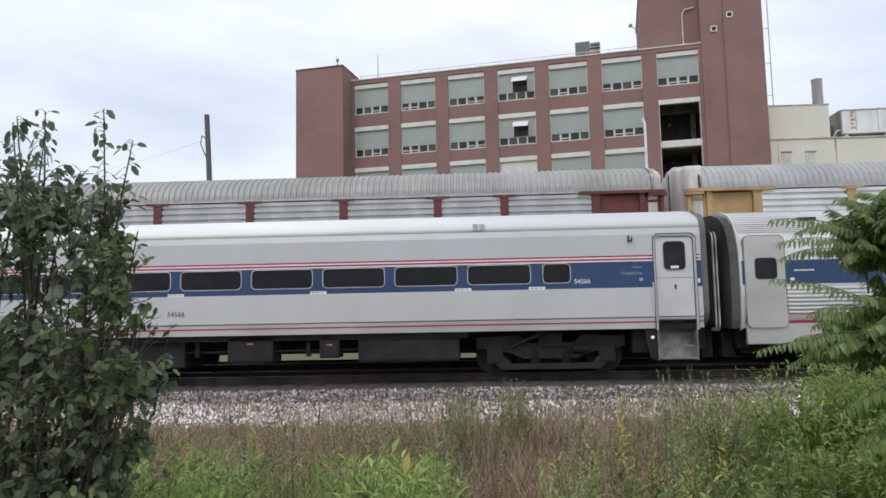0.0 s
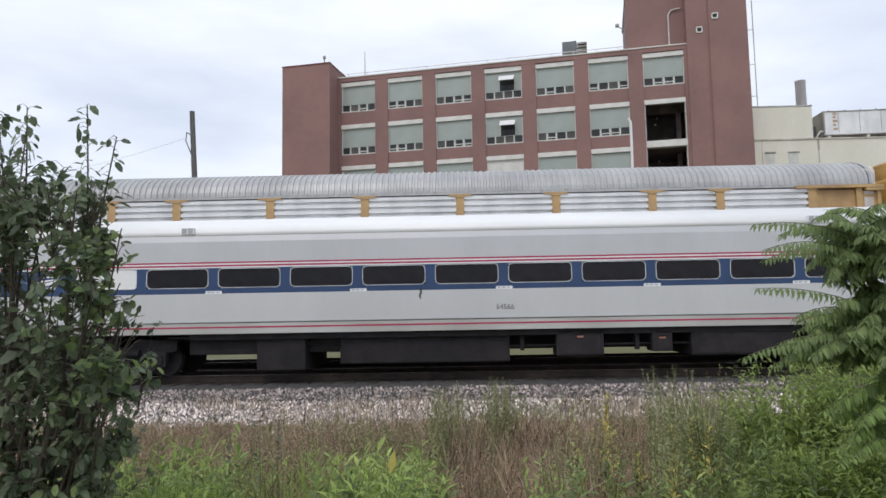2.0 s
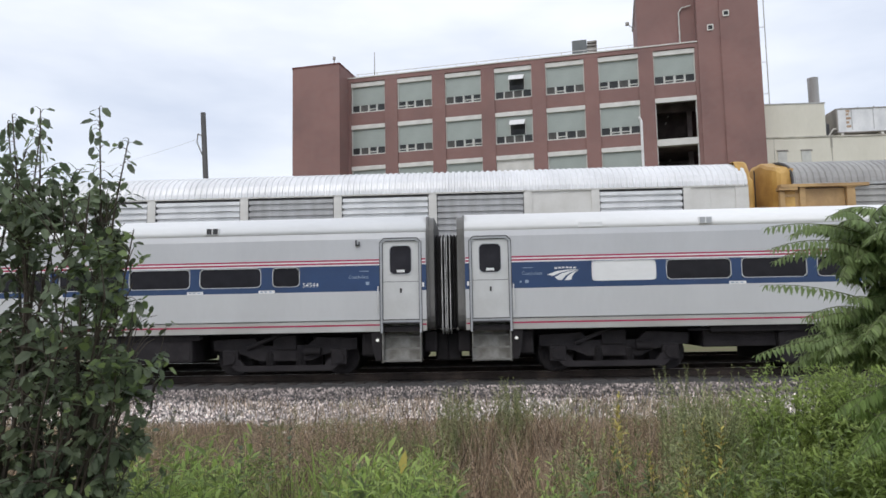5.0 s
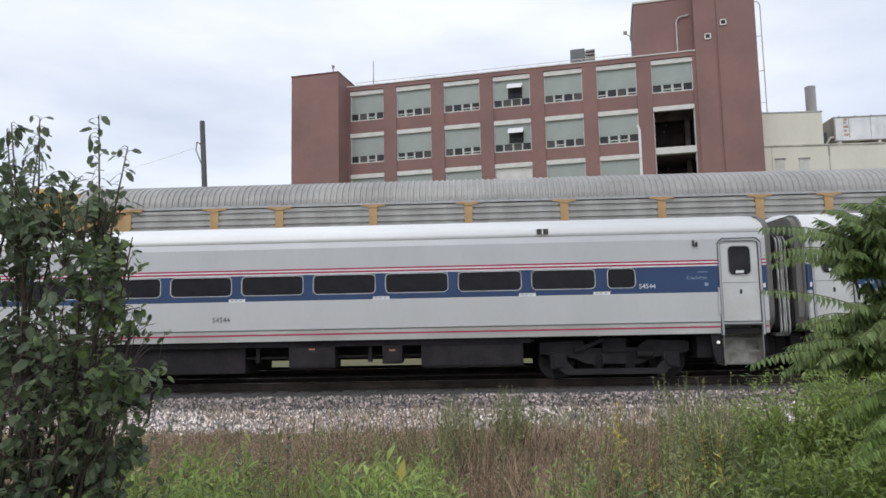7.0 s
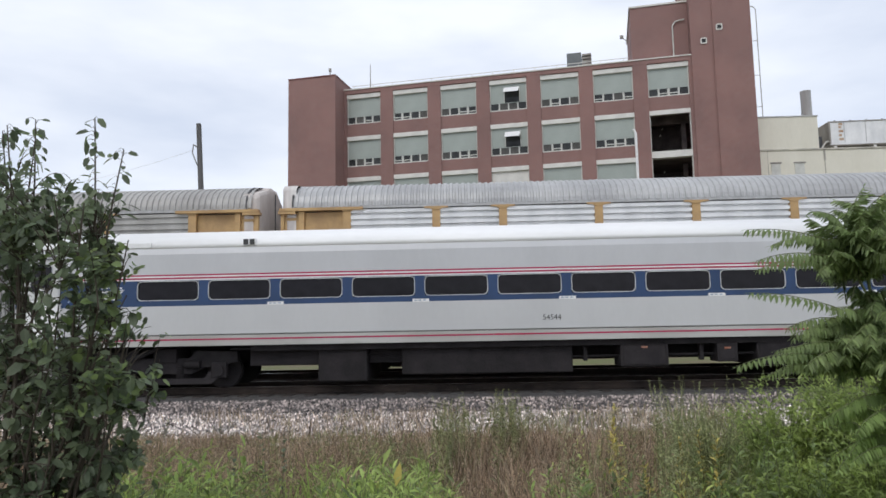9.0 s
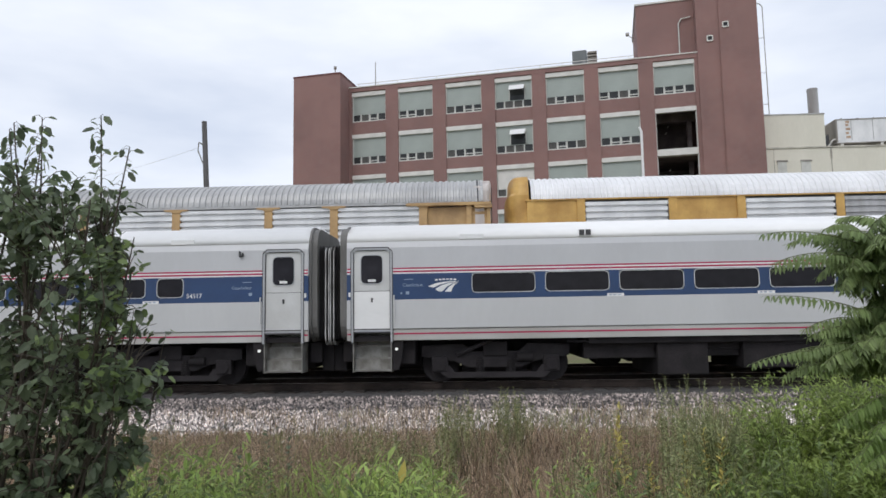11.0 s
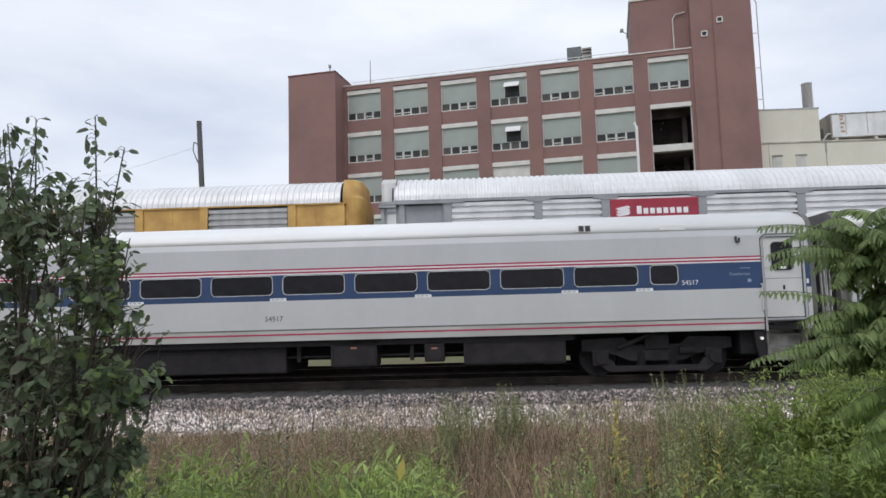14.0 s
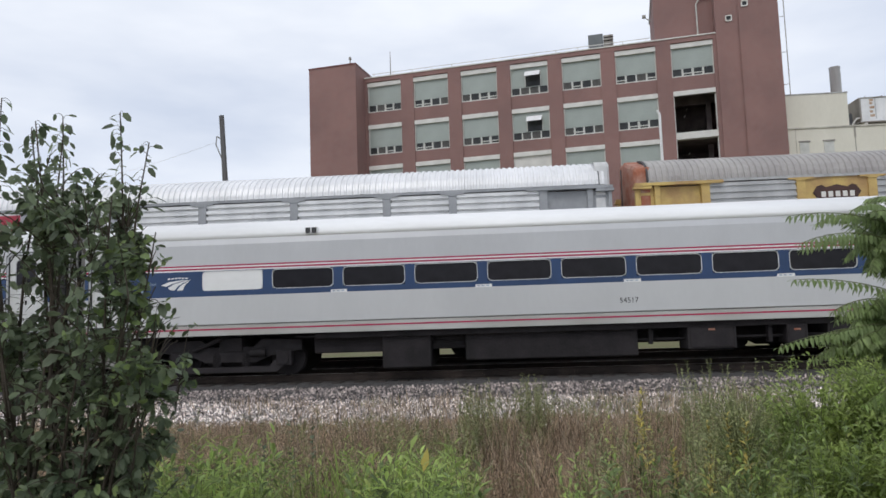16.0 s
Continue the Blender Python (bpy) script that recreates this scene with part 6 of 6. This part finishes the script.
def make_sumac():
    tree = thing("sumac_sapling", "young sumac with long feathery green fronds", "sapling")
    sumac_tree.append(tree)
    part("stem", tube_mesh("stem", STEM_GREEN, [(curve((1.86, -14.15, -0.27), (1.80, -14.26, 1.75), (0.03, 0, 0)), 0.016, 0.007), (curve((1.85, -14.2, 1.3), (1.72, -14.3, 1.66), (0.03, 0, 0)), 0.008, 0.005)]), None, tree)
    one = np.array([(0.0, 0.0, 0.0)])
    leaflet = leaf_mesh("leaflet", LEAF_SUMAC, leaf_arrays(one, np.array([(1.0, 0, 0)]), np.array([(0.0, 0, 1.0)]), np.array([1.0]), np.array([0.30]), 0.25, 0.15, 0.35))
    rng = random.Random(8)
    extra = []
    for k in range(215):
        top = k < 130
        root = Vector((rng.uniform(1.72, 1.9), rng.uniform(-14.35, -14.0), rng.uniform(1.6, 1.76) if top else rng.uniform(1.19, 1.38)))
        a, reach = rng.uniform(-3.3, 0.6), rng.uniform(0.3, 0.5)
        left = 0.52 if top else 0.7
        extra.append((root, root + Vector((reach * math.cos(a) * (left if math.cos(a) < 0 else 1), reach * math.sin(a) * 0.8, rng.uniform(-0.13, 0.12) if top else rng.uniform(-0.05, 0.06)))))
    for k in range(50):
        root = Vector((rng.uniform(1.68, 1.9), rng.uniform(-14.35, -14.05), rng.uniform(1.2, 1.37)))
        extra.append((root, root + Vector((rng.uniform(-0.34, 0.1), rng.uniform(-0.35, 0.05), rng.uniform(-0.05, 0.05)))))
    for k in range(34):
        root = Vector((rng.uniform(1.74, 1.92), rng.uniform(-14.35, -14.05), rng.uniform(1.36, 1.64)))
        extra.append((root, root + Vector((rng.uniform(-0.22, 0.22), rng.uniform(-0.25, 0.1), rng.uniform(-0.1, 0.08)))))
    for k in range(13):
        root = Vector((rng.uniform(1.78, 2.05), rng.uniform(-14.35, -14.1), rng.uniform(0.78, 0.98)))
        extra.append((root, root + Vector((rng.uniform(-0.42, -0.2), rng.uniform(-0.3, -0.1), rng.uniform(-0.06, 0.06)))))
    for k in range(26):
        root = Vector((rng.uniform(1.72, 1.98), rng.uniform(-14.4, -14.15), rng.uniform(0.95, 1.2)))
        extra.append((root, root + Vector((rng.uniform(-0.32, 0.12), rng.uniform(-0.3, -0.05), rng.uniform(-0.12, 0.02)))))
    for i, (a, b) in enumerate((*SUMAC_FRONDS, *extra)):
        a, b = Vector(a), Vector(b)
        base, way, up, length, stalk = frond_layout((b - a).length, 19 + i % 3, 0.047 if a.z > 1.0 else 0.038, 100 + i, 0.03 + 0.012 * (i % 3))
        turn = (b - a).to_track_quat("X", "Z").to_matrix().to_4x4()
        at = Matrix.Translation(a) @ turn @ pose(0, 0, 0, (i * 37) % 30 - 15)
        ob = part("frond", stalk, None, tree, at=at)
        if i < 7:
            for p, w, u, size in zip(base, way, up, length):
                w, side = Vector(w), Vector(u).cross(Vector(w)).normalized()
                turned = Matrix((w, side, w.cross(side))).transposed().to_4x4()
                part("leaflet", leaflet, None, ob, at=Matrix.Translation(p) @ turned @ Matrix.Diagonal((size, size, size, 1)))
        else:
            # low fronds take the brighter leaflet colour in place of light from above
            tagged(part("leaf_spray", leaf_mesh("leaf_spray", LEAF_SUMAC_LIT if a.z < 1.19 else LEAF_SUMAC, leaf_arrays(base, way, up, length, length * 0.30, 0.25, 0.15, 0.35)), None, ob), kind="stuff")
        sumac_parts.append((ob, at, i))


make_sumac()


def ground_z(x, y):
    z = np.interp(y, [-15.5, -9.0], [-0.13, -0.57])
    return np.where(y > -5.0, np.interp(y, [-5.0, -4.7, -2.5], [-0.6, -0.54, -0.235]), z)


def grass(name, label, mat, x, y, height, width, seed, lean=0.25):
    """Blades as narrow bent strips."""
    rng = np.random.default_rng(seed)
    n = len(x)
    z = ground_z(x, y)
    a = rng.uniform(0, 2 * math.pi, n)
    out = np.stack([np.cos(a), np.sin(a)], 1) * (height * rng.uniform(0.02, lean, n))[:, None]
    b = rng.uniform(0, 2 * math.pi, n)
    side = np.stack([np.cos(b), np.sin(b) * 0.4, np.zeros(n)], 1) * width[:, None]
    rows = []
    for s, w in ((0, 1), (0.4, 0.85), (0.75, 0.6), (1.0, 0.08)):
        c = np.stack([x + out[:, 0] * s * s, y + out[:, 1] * s * s, z + height * s * (1 - 0.08 * s)], 1)
        rows += [c - side * w / 2, c + side * w / 2]
    v = np.stack(rows, 1)
    f = np.array([(0, 1, 3, 2), (2, 3, 5, 4), (4, 5, 7, 6)])
    faces = (f[None] + 8 * np.arange(n)[:, None, None]).reshape(-1, 4)
    thing(name, label, "grass", kind="stuff", mesh=from_arrays(name, v.reshape(-1, 3), faces.tolist(), mat))


def weeds(x, y, height, leaves, leaf_len, slim, seed, first=0.2, droop=0.3, upward=0.75):
    """Leafy upright plants: returns leaves and stems."""
    rng = np.random.default_rng(seed)
    z = ground_z(x, y)
    base, way, length, stems = [], [], [], []
    for i in range(len(x)):
        lean = rng.normal(0, 0.08, 2) * height[i]
        root = np.array([x[i], y[i], z[i]])
        top = root + np.array([lean[0], lean[1], height[i]])
        stem = curve(root, top, (rng.normal(0, 0.03), rng.normal(0, 0.03), 0), 5)
        stems.append((stem, 0.0035, 0.0015))
        for k in range(leaves):
            s = first + (1 - first) * (k + rng.random()) / leaves
            a = k * 2.4 + rng.normal(0, 0.8)
            base.append(root + (top - root) * s)
            way.append((math.cos(a), math.sin(a), upward + rng.normal(0, 0.4) + 0.7 * max(0, s - 0.8) * 5))
            length.append(leaf_len * rng.uniform(0.5, 1.3) * (1.15 - 0.5 * s))
    base, way, length = np.array(base), unit(np.array(way)), np.array(length)
    up = np.tile(np.array([0.0, 0.0, 1.0]), (len(base), 1)) + rng.normal(0, 0.15, (len(base), 3))
    return leaf_arrays(base, way, up, length, length * slim, droop), stems


def spread(rng, n, depth0, depth1, r0, r1):
    """Places in a fan before the eye: distance ahead and sideways share of it."""
    d = np.sqrt(rng.uniform(depth0 ** 2, depth1 ** 2, n))
    return rng.uniform(r0, r1, n) * d, EYE[1] + d


def patches(x, y, scale, seed):
    return np.array([noise.noise((a * scale, b * scale, seed)) for a, b in zip(x, y)])


def make_meadow():
    rng = np.random.default_rng(5)

    def rise(x, y, q0, q1):
        """Heights that bring the tops to a share q of the distance above or below the eye."""
        d = y - EYE[1]
        top = q1 + 0.35 * (q0 - q1) * np.clip(0.5 - 1.2 * patches(x, y, 0.7, 41.0), 0, 1)
        q = q0 + (top - q0) * rng.uniform(0, 1, len(x)) ** 1.1
        return np.maximum(0.12, EYE[2] + q * d - ground_z(x, y))

    def lawn(name, label, mat, seed, lean, n, d0, d1, r0, r1, h0, h1, w0, w1, patch, cut):
        x, y = spread(rng, n, d0, d1, r0, r1)
        thick = patches(x, y, 0.55, patch)
        keep = thick + rng.normal(0, 0.25, len(x)) > cut
        x, y, thick = x[keep], y[keep], thick[keep]
        d = y - EYE[1]
        tuft = np.clip(patches(x, y, 2.6, patch + 3.0) + 0.45 * patches(x, y, 6.0, patch + 9.0), -0.6, 0.8)
        h = (h0 + (h1 - h0) * rng.beta(2, 3, len(x))) * (0.95 + 0.7 * thick + 0.75 * tuft) * np.interp(d, [4, 9, 10.8, 12.4], [1.0, 1.15, 0.62, 0.36])
        grass(name, label, mat, x, y, np.maximum(h, 0.06), rng.uniform(w0, w1, len(x)), seed, lean)

    lawn("dry_grass", "dry reddish-brown grass along the track", DRY, 21, 1.0, 27000, 5.5, 12.45, -0.72, 0.45, 0.12, 0.55, 0.005, 0.013, 7.0, -0.4)
    lawn("straw_grass", "pale straw grass along the track", STRAW, 24, 1.0, 11000, 5.0, 12.7, -0.72, 0.42, 0.12, 0.62, 0.004, 0.011, 11.0, -0.15)
    lawn("green_grass", "green grass blades among the weeds", LEAF_OLIVE, 23, 0.7, 20000, 3.8, 12.7, -0.75, 0.6, 0.12, 0.55, 0.006, 0.013, 19.0, -0.02)
    lawn("lush_grass", "bright green grass near the thicket", LEAF_LIME, 25, 0.6, 9000, 3.8, 11.0, 0.28, 0.75, 0.2, 0.7, 0.004, 0.010, 29.0, -0.2)

    lawn("dead_stalks", "reddish-brown dead stalks of tall weeds", DRY, 26, 0.6, 7000, 5.2, 9.8, -0.02, 0.36, 0.25, 0.72, 0.003, 0.008, 37.0, -0.25)
    lawn("feathery_heads", "pale feathery seed heads above the grass", STRAW, 27, 0.5, 1300, 7.5, 10.0, -0.06, 0.40, 0.45, 0.95, 0.003, 0.007, 43.0, -0.1)

    def plumes(name, label, mat, n, d0, d1, r0, r1, h0, h1, patch, cut, seed):
        """Thin stalks whose upper part carries many tiny seed scales."""
        x, y = spread(rng, n, d0, d1, r0, r1)
        keep = patches(x, y, 0.6, patch) + rng.normal(0, 0.2, n) > cut
        x, y = x[keep], y[keep]
        tall = (h0 + (h1 - h0) * rng.beta(2, 2.5, len(x))) * np.interp(y - EYE[1], [4, 9, 10.8, 12.4], [1.0, 1.1, 0.6, 0.3])
        b, s = weeds(x, y, tall, 22, 0.034, 0.4, seed, first=0.5, droop=0.2, upward=0.9)
        ob = thing(name, label, "grass", kind="stuff")
        part("seed_heads", leaf_mesh(name, mat, b), None, ob)
        part("stalks", tube_mesh("stalks", STALK, [(p, 0.0022, 0.0012) for p, _, _ in s], 3), None, ob)
    plumes("russet_plumes", "russet seed heads of tall dry grass", DRY, 2600, 5.6, 12.3, -0.7, 0.4, 0.3, 0.62, 7.0, -0.3, 91)
    plumes("straw_plumes", "pale straw seed heads of tall dry grass", STRAW, 700, 5.6, 12.3, -0.7, 0.42, 0.35, 0.7, 15.0, -0.1, 92)
    lawn("ballast_straw", "sparse straw stalks on the foot of the ballast", STRAW, 31, 0.5, 7000, 12.0, 13.9, -0.72, 0.42, 0.2, 0.85, 0.008, 0.016, 61.0, -0.1)
    lawn("ballast_weeds", "thin olive weeds on the foot of the ballast", LEAF_OLIVE, 33, 0.6, 3500, 12.0, 13.7, -0.2, 0.42, 0.2, 0.8, 0.008, 0.016, 67.0, 0.05)
    lawn("broad_grass", "broad bright grass blades among the weeds", LEAF_WEED, 35, 0.7, 6500, 3.9, 6.6, -0.62, -0.04, 0.2, 0.62, 0.010, 0.024, 71.0, -0.2)

    lawn("foreground_straw", "dry straw stalks standing among the near weeds", STRAW, 39, 0.45, 1500, 3.9, 6.2, -0.6, 0.45, 0.3, 0.75, 0.003, 0.007, 83.0, 0.0)

    def bed(name, label, mat, *sets, upward=0.75, droop=0.35):
        batches, stems = [], []
        for i, (n, d0, d1, r0, r1, q0, q1, leaves, size, slim) in enumerate(sets):
            x, y = spread(rng, n, d0, d1, r0, r1)
            if r1 < 0.45 and d0 < 7:
                keep = patches(x, y, 1.1, 53.0) + rng.normal(0, 0.12, n) > -0.06
                x, y = x[keep], y[keep]
            b, s = weeds(x, y, rise(x, y, q0, q1), leaves, size, slim, len(name) * 10 + i, droop=droop, upward=upward)
            batches.append(b)
            stems += s
        ob = thing(name, label, "weeds", kind="stuff")
        part("leaves", leaf_mesh(name, mat, *batches), None, ob)
        part("stems", tube_mesh("stems", STEM_GREEN, stems, 4), None, ob)
    bed("leafy_weeds", "bright green leafy weeds in the foreground", LEAF_WEED,
        (330, 4.0, 5.8, -0.6, -0.05, -0.29, -0.168, 17, 0.2, 0.19), (45, 4.2, 5.8, 0.1, 0.4, -0.28, -0.195, 20, 0.14, 0.2), (60, 6.0, 8.0, -0.35, -0.05, -0.23, -0.17, 30, 0.16, 0.18))
    bed("lime_weeds", "yellow-green narrow-leaved weeds", LEAF_LIME,
        (140, 4.0, 6.0, -0.6, -0.04, -0.29, -0.168, 17, 0.2, 0.16), (30, 4.2, 6.5, 0.1, 0.42, -0.27, -0.18, 20, 0.14, 0.18), (26, 6.5, 10.5, 0.02, 0.42, -0.19, -0.115, 40, 0.1, 0.2), (30, 5.0, 7.5, 0.36, 0.5, -0.2, -0.09, 50, 0.09, 0.22))
    # these darker plants paint in shadow among the bright weeds
    bed("deep_weeds", "deep green weeds coloured darker as shade between the taller ones", LEAF_SHADE,
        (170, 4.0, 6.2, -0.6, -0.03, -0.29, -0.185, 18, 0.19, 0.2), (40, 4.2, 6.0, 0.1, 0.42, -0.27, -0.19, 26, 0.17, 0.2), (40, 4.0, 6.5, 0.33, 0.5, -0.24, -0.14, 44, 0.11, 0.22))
    bed("olive_weeds", "olive-green weeds with thin stalks", LEAF_OLIVE,
        (120, 5.6, 9.5, -0.55, 0.05, -0.24, -0.16, 30, 0.13, 0.18), (30, 8.2, 9.8, -0.05, 0.08, -0.17, -0.092, 60, 0.10, 0.2),
        (130, 6.0, 9.0, 0.27, 0.45, -0.19, -0.08, 60, 0.08, 0.2), (38, 8.5, 10.5, 0.03, 0.065, -0.13, -0.082, 50, 0.11, 0.17), (40, 8.5, 10.5, -0.06, 0.0, -0.14, -0.092, 50, 0.1, 0.17), (70, 6.5, 9.5, -0.22, -0.03, -0.2, -0.135, 30, 0.13, 0.2), (32, 7.0, 10.5, 0.06, 0.32, -0.2, -0.12, 40, 0.11, 0.2), (60, 9.5, 12.6, -0.5, 0.3, -0.165, -0.125, 26, 0.09, 0.2))

    bed("sage_weeds", "feathery sage-green weeds with fine leaves", LEAF_SAGE,
        (110, 5.2, 8.5, 0.27, 0.44, -0.21, -0.085, 90, 0.085, 0.2), (60, 4.6, 7.5, 0.12, 0.3, -0.22, -0.15, 50, 0.08, 0.22), upward=0.6)

    def thicket():
        """Leafy mounds: leaves on many short twigs that fan out of each mound's middle."""
        r2 = np.random.default_rng(77)
        sides = {False: ([], [], [], []), True: ([], [], [], [])}
        for cx, cy, wide, top, n in ((2.45, -11.75, 0.5, 0.95, 150), (3.0, -11.95, 0.6, 1.17, 240), (3.7, -11.7, 0.65, 1.36, 230), (1.98, -11.5, 0.4, 0.74, 110), (4.5, -11.4, 0.7, 1.35, 140), (3.3, -11.2, 0.6, 1.28, 140),
                                     (2.05, -12.75, 0.36, 0.52, 90), (2.5, -12.9, 0.42, 0.8, 130), (3.0, -12.8, 0.5, 1.0, 150), (1.72, -13.05, 0.3, 0.28, 70), (2.15, -13.45, 0.34, 0.42, 90), (2.6, -13.4, 0.4, 0.6, 100), (1.55, -12.3, 0.3, 0.3, 60)):
            fine = cx / (cy - EYE[1]) < 0.43
            base, way, length, twigs = sides[fine]
            foot = float(ground_z(np.array(cx), np.array(cy)))
            mid = np.array((cx, cy, foot + (top - foot) * 0.35))
            for _ in range(n):
                out = unit(np.array((r2.normal(), r2.normal() - 0.2, r2.normal(1.1 if fine else 0.55, 0.7))))
                out[2] = math.copysign(abs(out[2]) ** 0.7, out[2])
                reach = np.array((wide, wide, (top - foot) * 0.65)) * r2.uniform(0.5 if fine else 0.72, 1.12)
                tip = mid + out * reach
                root = mid + out * reach * 0.25
                twig = curve(root, tip, (0, 0, 0.05), 5)
                twigs.append((twig, 0.003, 0.0012))
                for f in r2.uniform(0.35, 1.0, 24):
                    base.append(root + (tip - root) * f + r2.normal(0, 0.025, 3))
                    way.append(unit(out * 0.7 + np.array((r2.normal(0, 0.6), r2.normal(0, 0.6), r2.normal(0.0, 0.5)))))
                    length.append(r2.uniform(0.03, 0.065) if fine else r2.uniform(0.045, 0.09))
        for fine, name, label, mat in ((False, "green_thicket", "thick bright green growth below the sumac", LEAF_THICKET), (True, "sage_thicket", "feathery sage-green weeds beside the thicket", LEAF_SAGE)):
            base, way, length = (np.array(v) for v in sides[fine][:3])
            up = unit(np.tile(np.array([0.0, 0.0, 1.0]), (len(base), 1)) + r2.normal(0, 0.25, (len(base), 3)))
            ob = thing(name, label, "bushes", kind="stuff")
            part("leaves", leaf_mesh("leaves", mat, leaf_arrays(base, way, up, length, length * (0.22 if fine else 0.27), 0.4, 0.15, 0.35)), None, ob)
            part("twigs", tube_mesh("twigs", STEM_GREEN, sides[fine][3], 4), None, ob)
    thicket()
    for k, (px, d, q) in enumerate(((0.2, 7.0, -0.122), (0.30, 6.0, -0.17), (0.335, 5.6, -0.16), (0.29, 4.8, -0.225), (0.215, 6.6, -0.16), (0.19, 7.2, -0.135), (0.255, 5.4, -0.205), (0.345, 5.2, -0.17))):
        x, y = np.array([px * d]), np.array([EYE[1] + d])
        b, s = weeds(x, y, EYE[2] + q * d - ground_z(x, y), 44, 0.11, 0.28, 50 + k, first=0.4)
        ob = thing("yellowing_weed", "tall weed with yellowing leaves", "weed", "yellowing weeds")
        part("leaves", leaf_mesh("leaves", LEAF_YELLOW, b), None, ob)
        part("stem", tube_mesh("stem", STEM, s, 4), None, ob)
    for k, (px, d, q) in enumerate(((-0.295, 6.0, -0.152), (-0.27, 6.2, -0.156), (-0.33, 5.6, -0.19))):
        x, y = np.array([px * d]), np.array([EYE[1] + d])
        b, s = weeds(x, y, EYE[2] + q * d - ground_z(x, y), 16, 0.10, 0.5, 70 + k, first=0.4)
        ob = thing("dark_seedling", "thin dark-leaved tree seedling among the grass", "seedling", "dark seedlings")
        part("leaves", leaf_mesh("leaves", LEAF_DARK, b), None, ob)
        part("stem", tube_mesh("stem", STEM, s, 4), None, ob)
    base = np.array([(-0.44, -13.2, 0.5)])
    leaf = leaf_mesh("yellow_leaf", LEAF_YELLOW, leaf_arrays(base, unit(np.array([(0.2, 0.1, 1.0)])), np.array([(0.1, -1.0, 0.1)]), np.array([0.14]), np.array([0.05]), 0.0))
    ob = thing("yellow_leaf_weed", "single weed with one bright yellow leaf", "weed")
    part("leaf", leaf, None, ob)
    part("stem", tube_mesh("stem", STEM_GREEN, [(curve((-0.46, -13.2, -0.3), (-0.44, -13.2, 0.51), (0.02, 0, 0)), 0.004, 0.002)], 4), None, ob)


make_meadow()


# ---- what moves ----
def passenger_run(t):
    u = (t - 8) / 8
    return 30.9002 * u - 0.1869 * u ** 2 + 0.1296 * u ** 3 - 0.1544 * u ** 4


def freight_run(t):
    u = (t - 8) / 8
    return -86.254 * u + 0.1526 * u ** 2


def motions():
    for car, off in coaches:
        walk(car, [(t, pose(off + passenger_run(t), PASS_Y, 0)) for t in range(0, 17)])
    for car, off in racks:
        walk(car, [(t, pose(off + freight_run(t), RACK_Y, 0)) for t in range(0, 17)])
    rows = []
    for k in range(41):
        t = k * 0.4
        lean = 2.9 * math.exp(-((t - 8.4) / 0.9) ** 2) + 0.25 * math.sin(1.9 * t)
        rows.append((t, SUMAC_FOOT @ pose(0, 0, 0, 0, -lean, 0) @ SUMAC_FOOT.inverted()))
    walk(sumac_tree[0], rows)
    for frond, at, i in sumac_parts:
        rows = []
        for k in range(41):
            t = k * 0.4
            gust = 1 / ((1 + math.exp(-5 * (t - 6.9))) * (1 + math.exp(3 * (t - 9.9)))) + 0.8 * math.exp(-(t / 0.8) ** 2)
            lift = 1.2 * math.sin(3.7 * t + i) + 0.8 * math.sin(2.3 * t + 2 * i) + gust * (27 + 8 * math.sin(i * 1.7) if at.translation.z > 1.5 and (i in (2, 8) or i > 11) else 4)
            rows.append((t, at @ pose(0, 0, 0, 1.5 * math.sin(3.1 * t + i), -lift, 1.5 * math.sin(2.7 * t + 3 * i))))
        walk(frond, rows)
    for wheel, x in freight_wheels:
        walk(wheel, [(i / 30, pose(x, 0, 0.42, 0, math.degrees(freight_run(i / 30) / 0.42), 0)) for i in range(481)])
    times = [i * 4 / 30 for i in range(121)]
    for wheel, x in wheels_rolling:
        walk(wheel, [(t, pose(x, 0, 0.42, 0, math.degrees(passenger_run(t) / 0.42), 0)) for t in times])


motions()
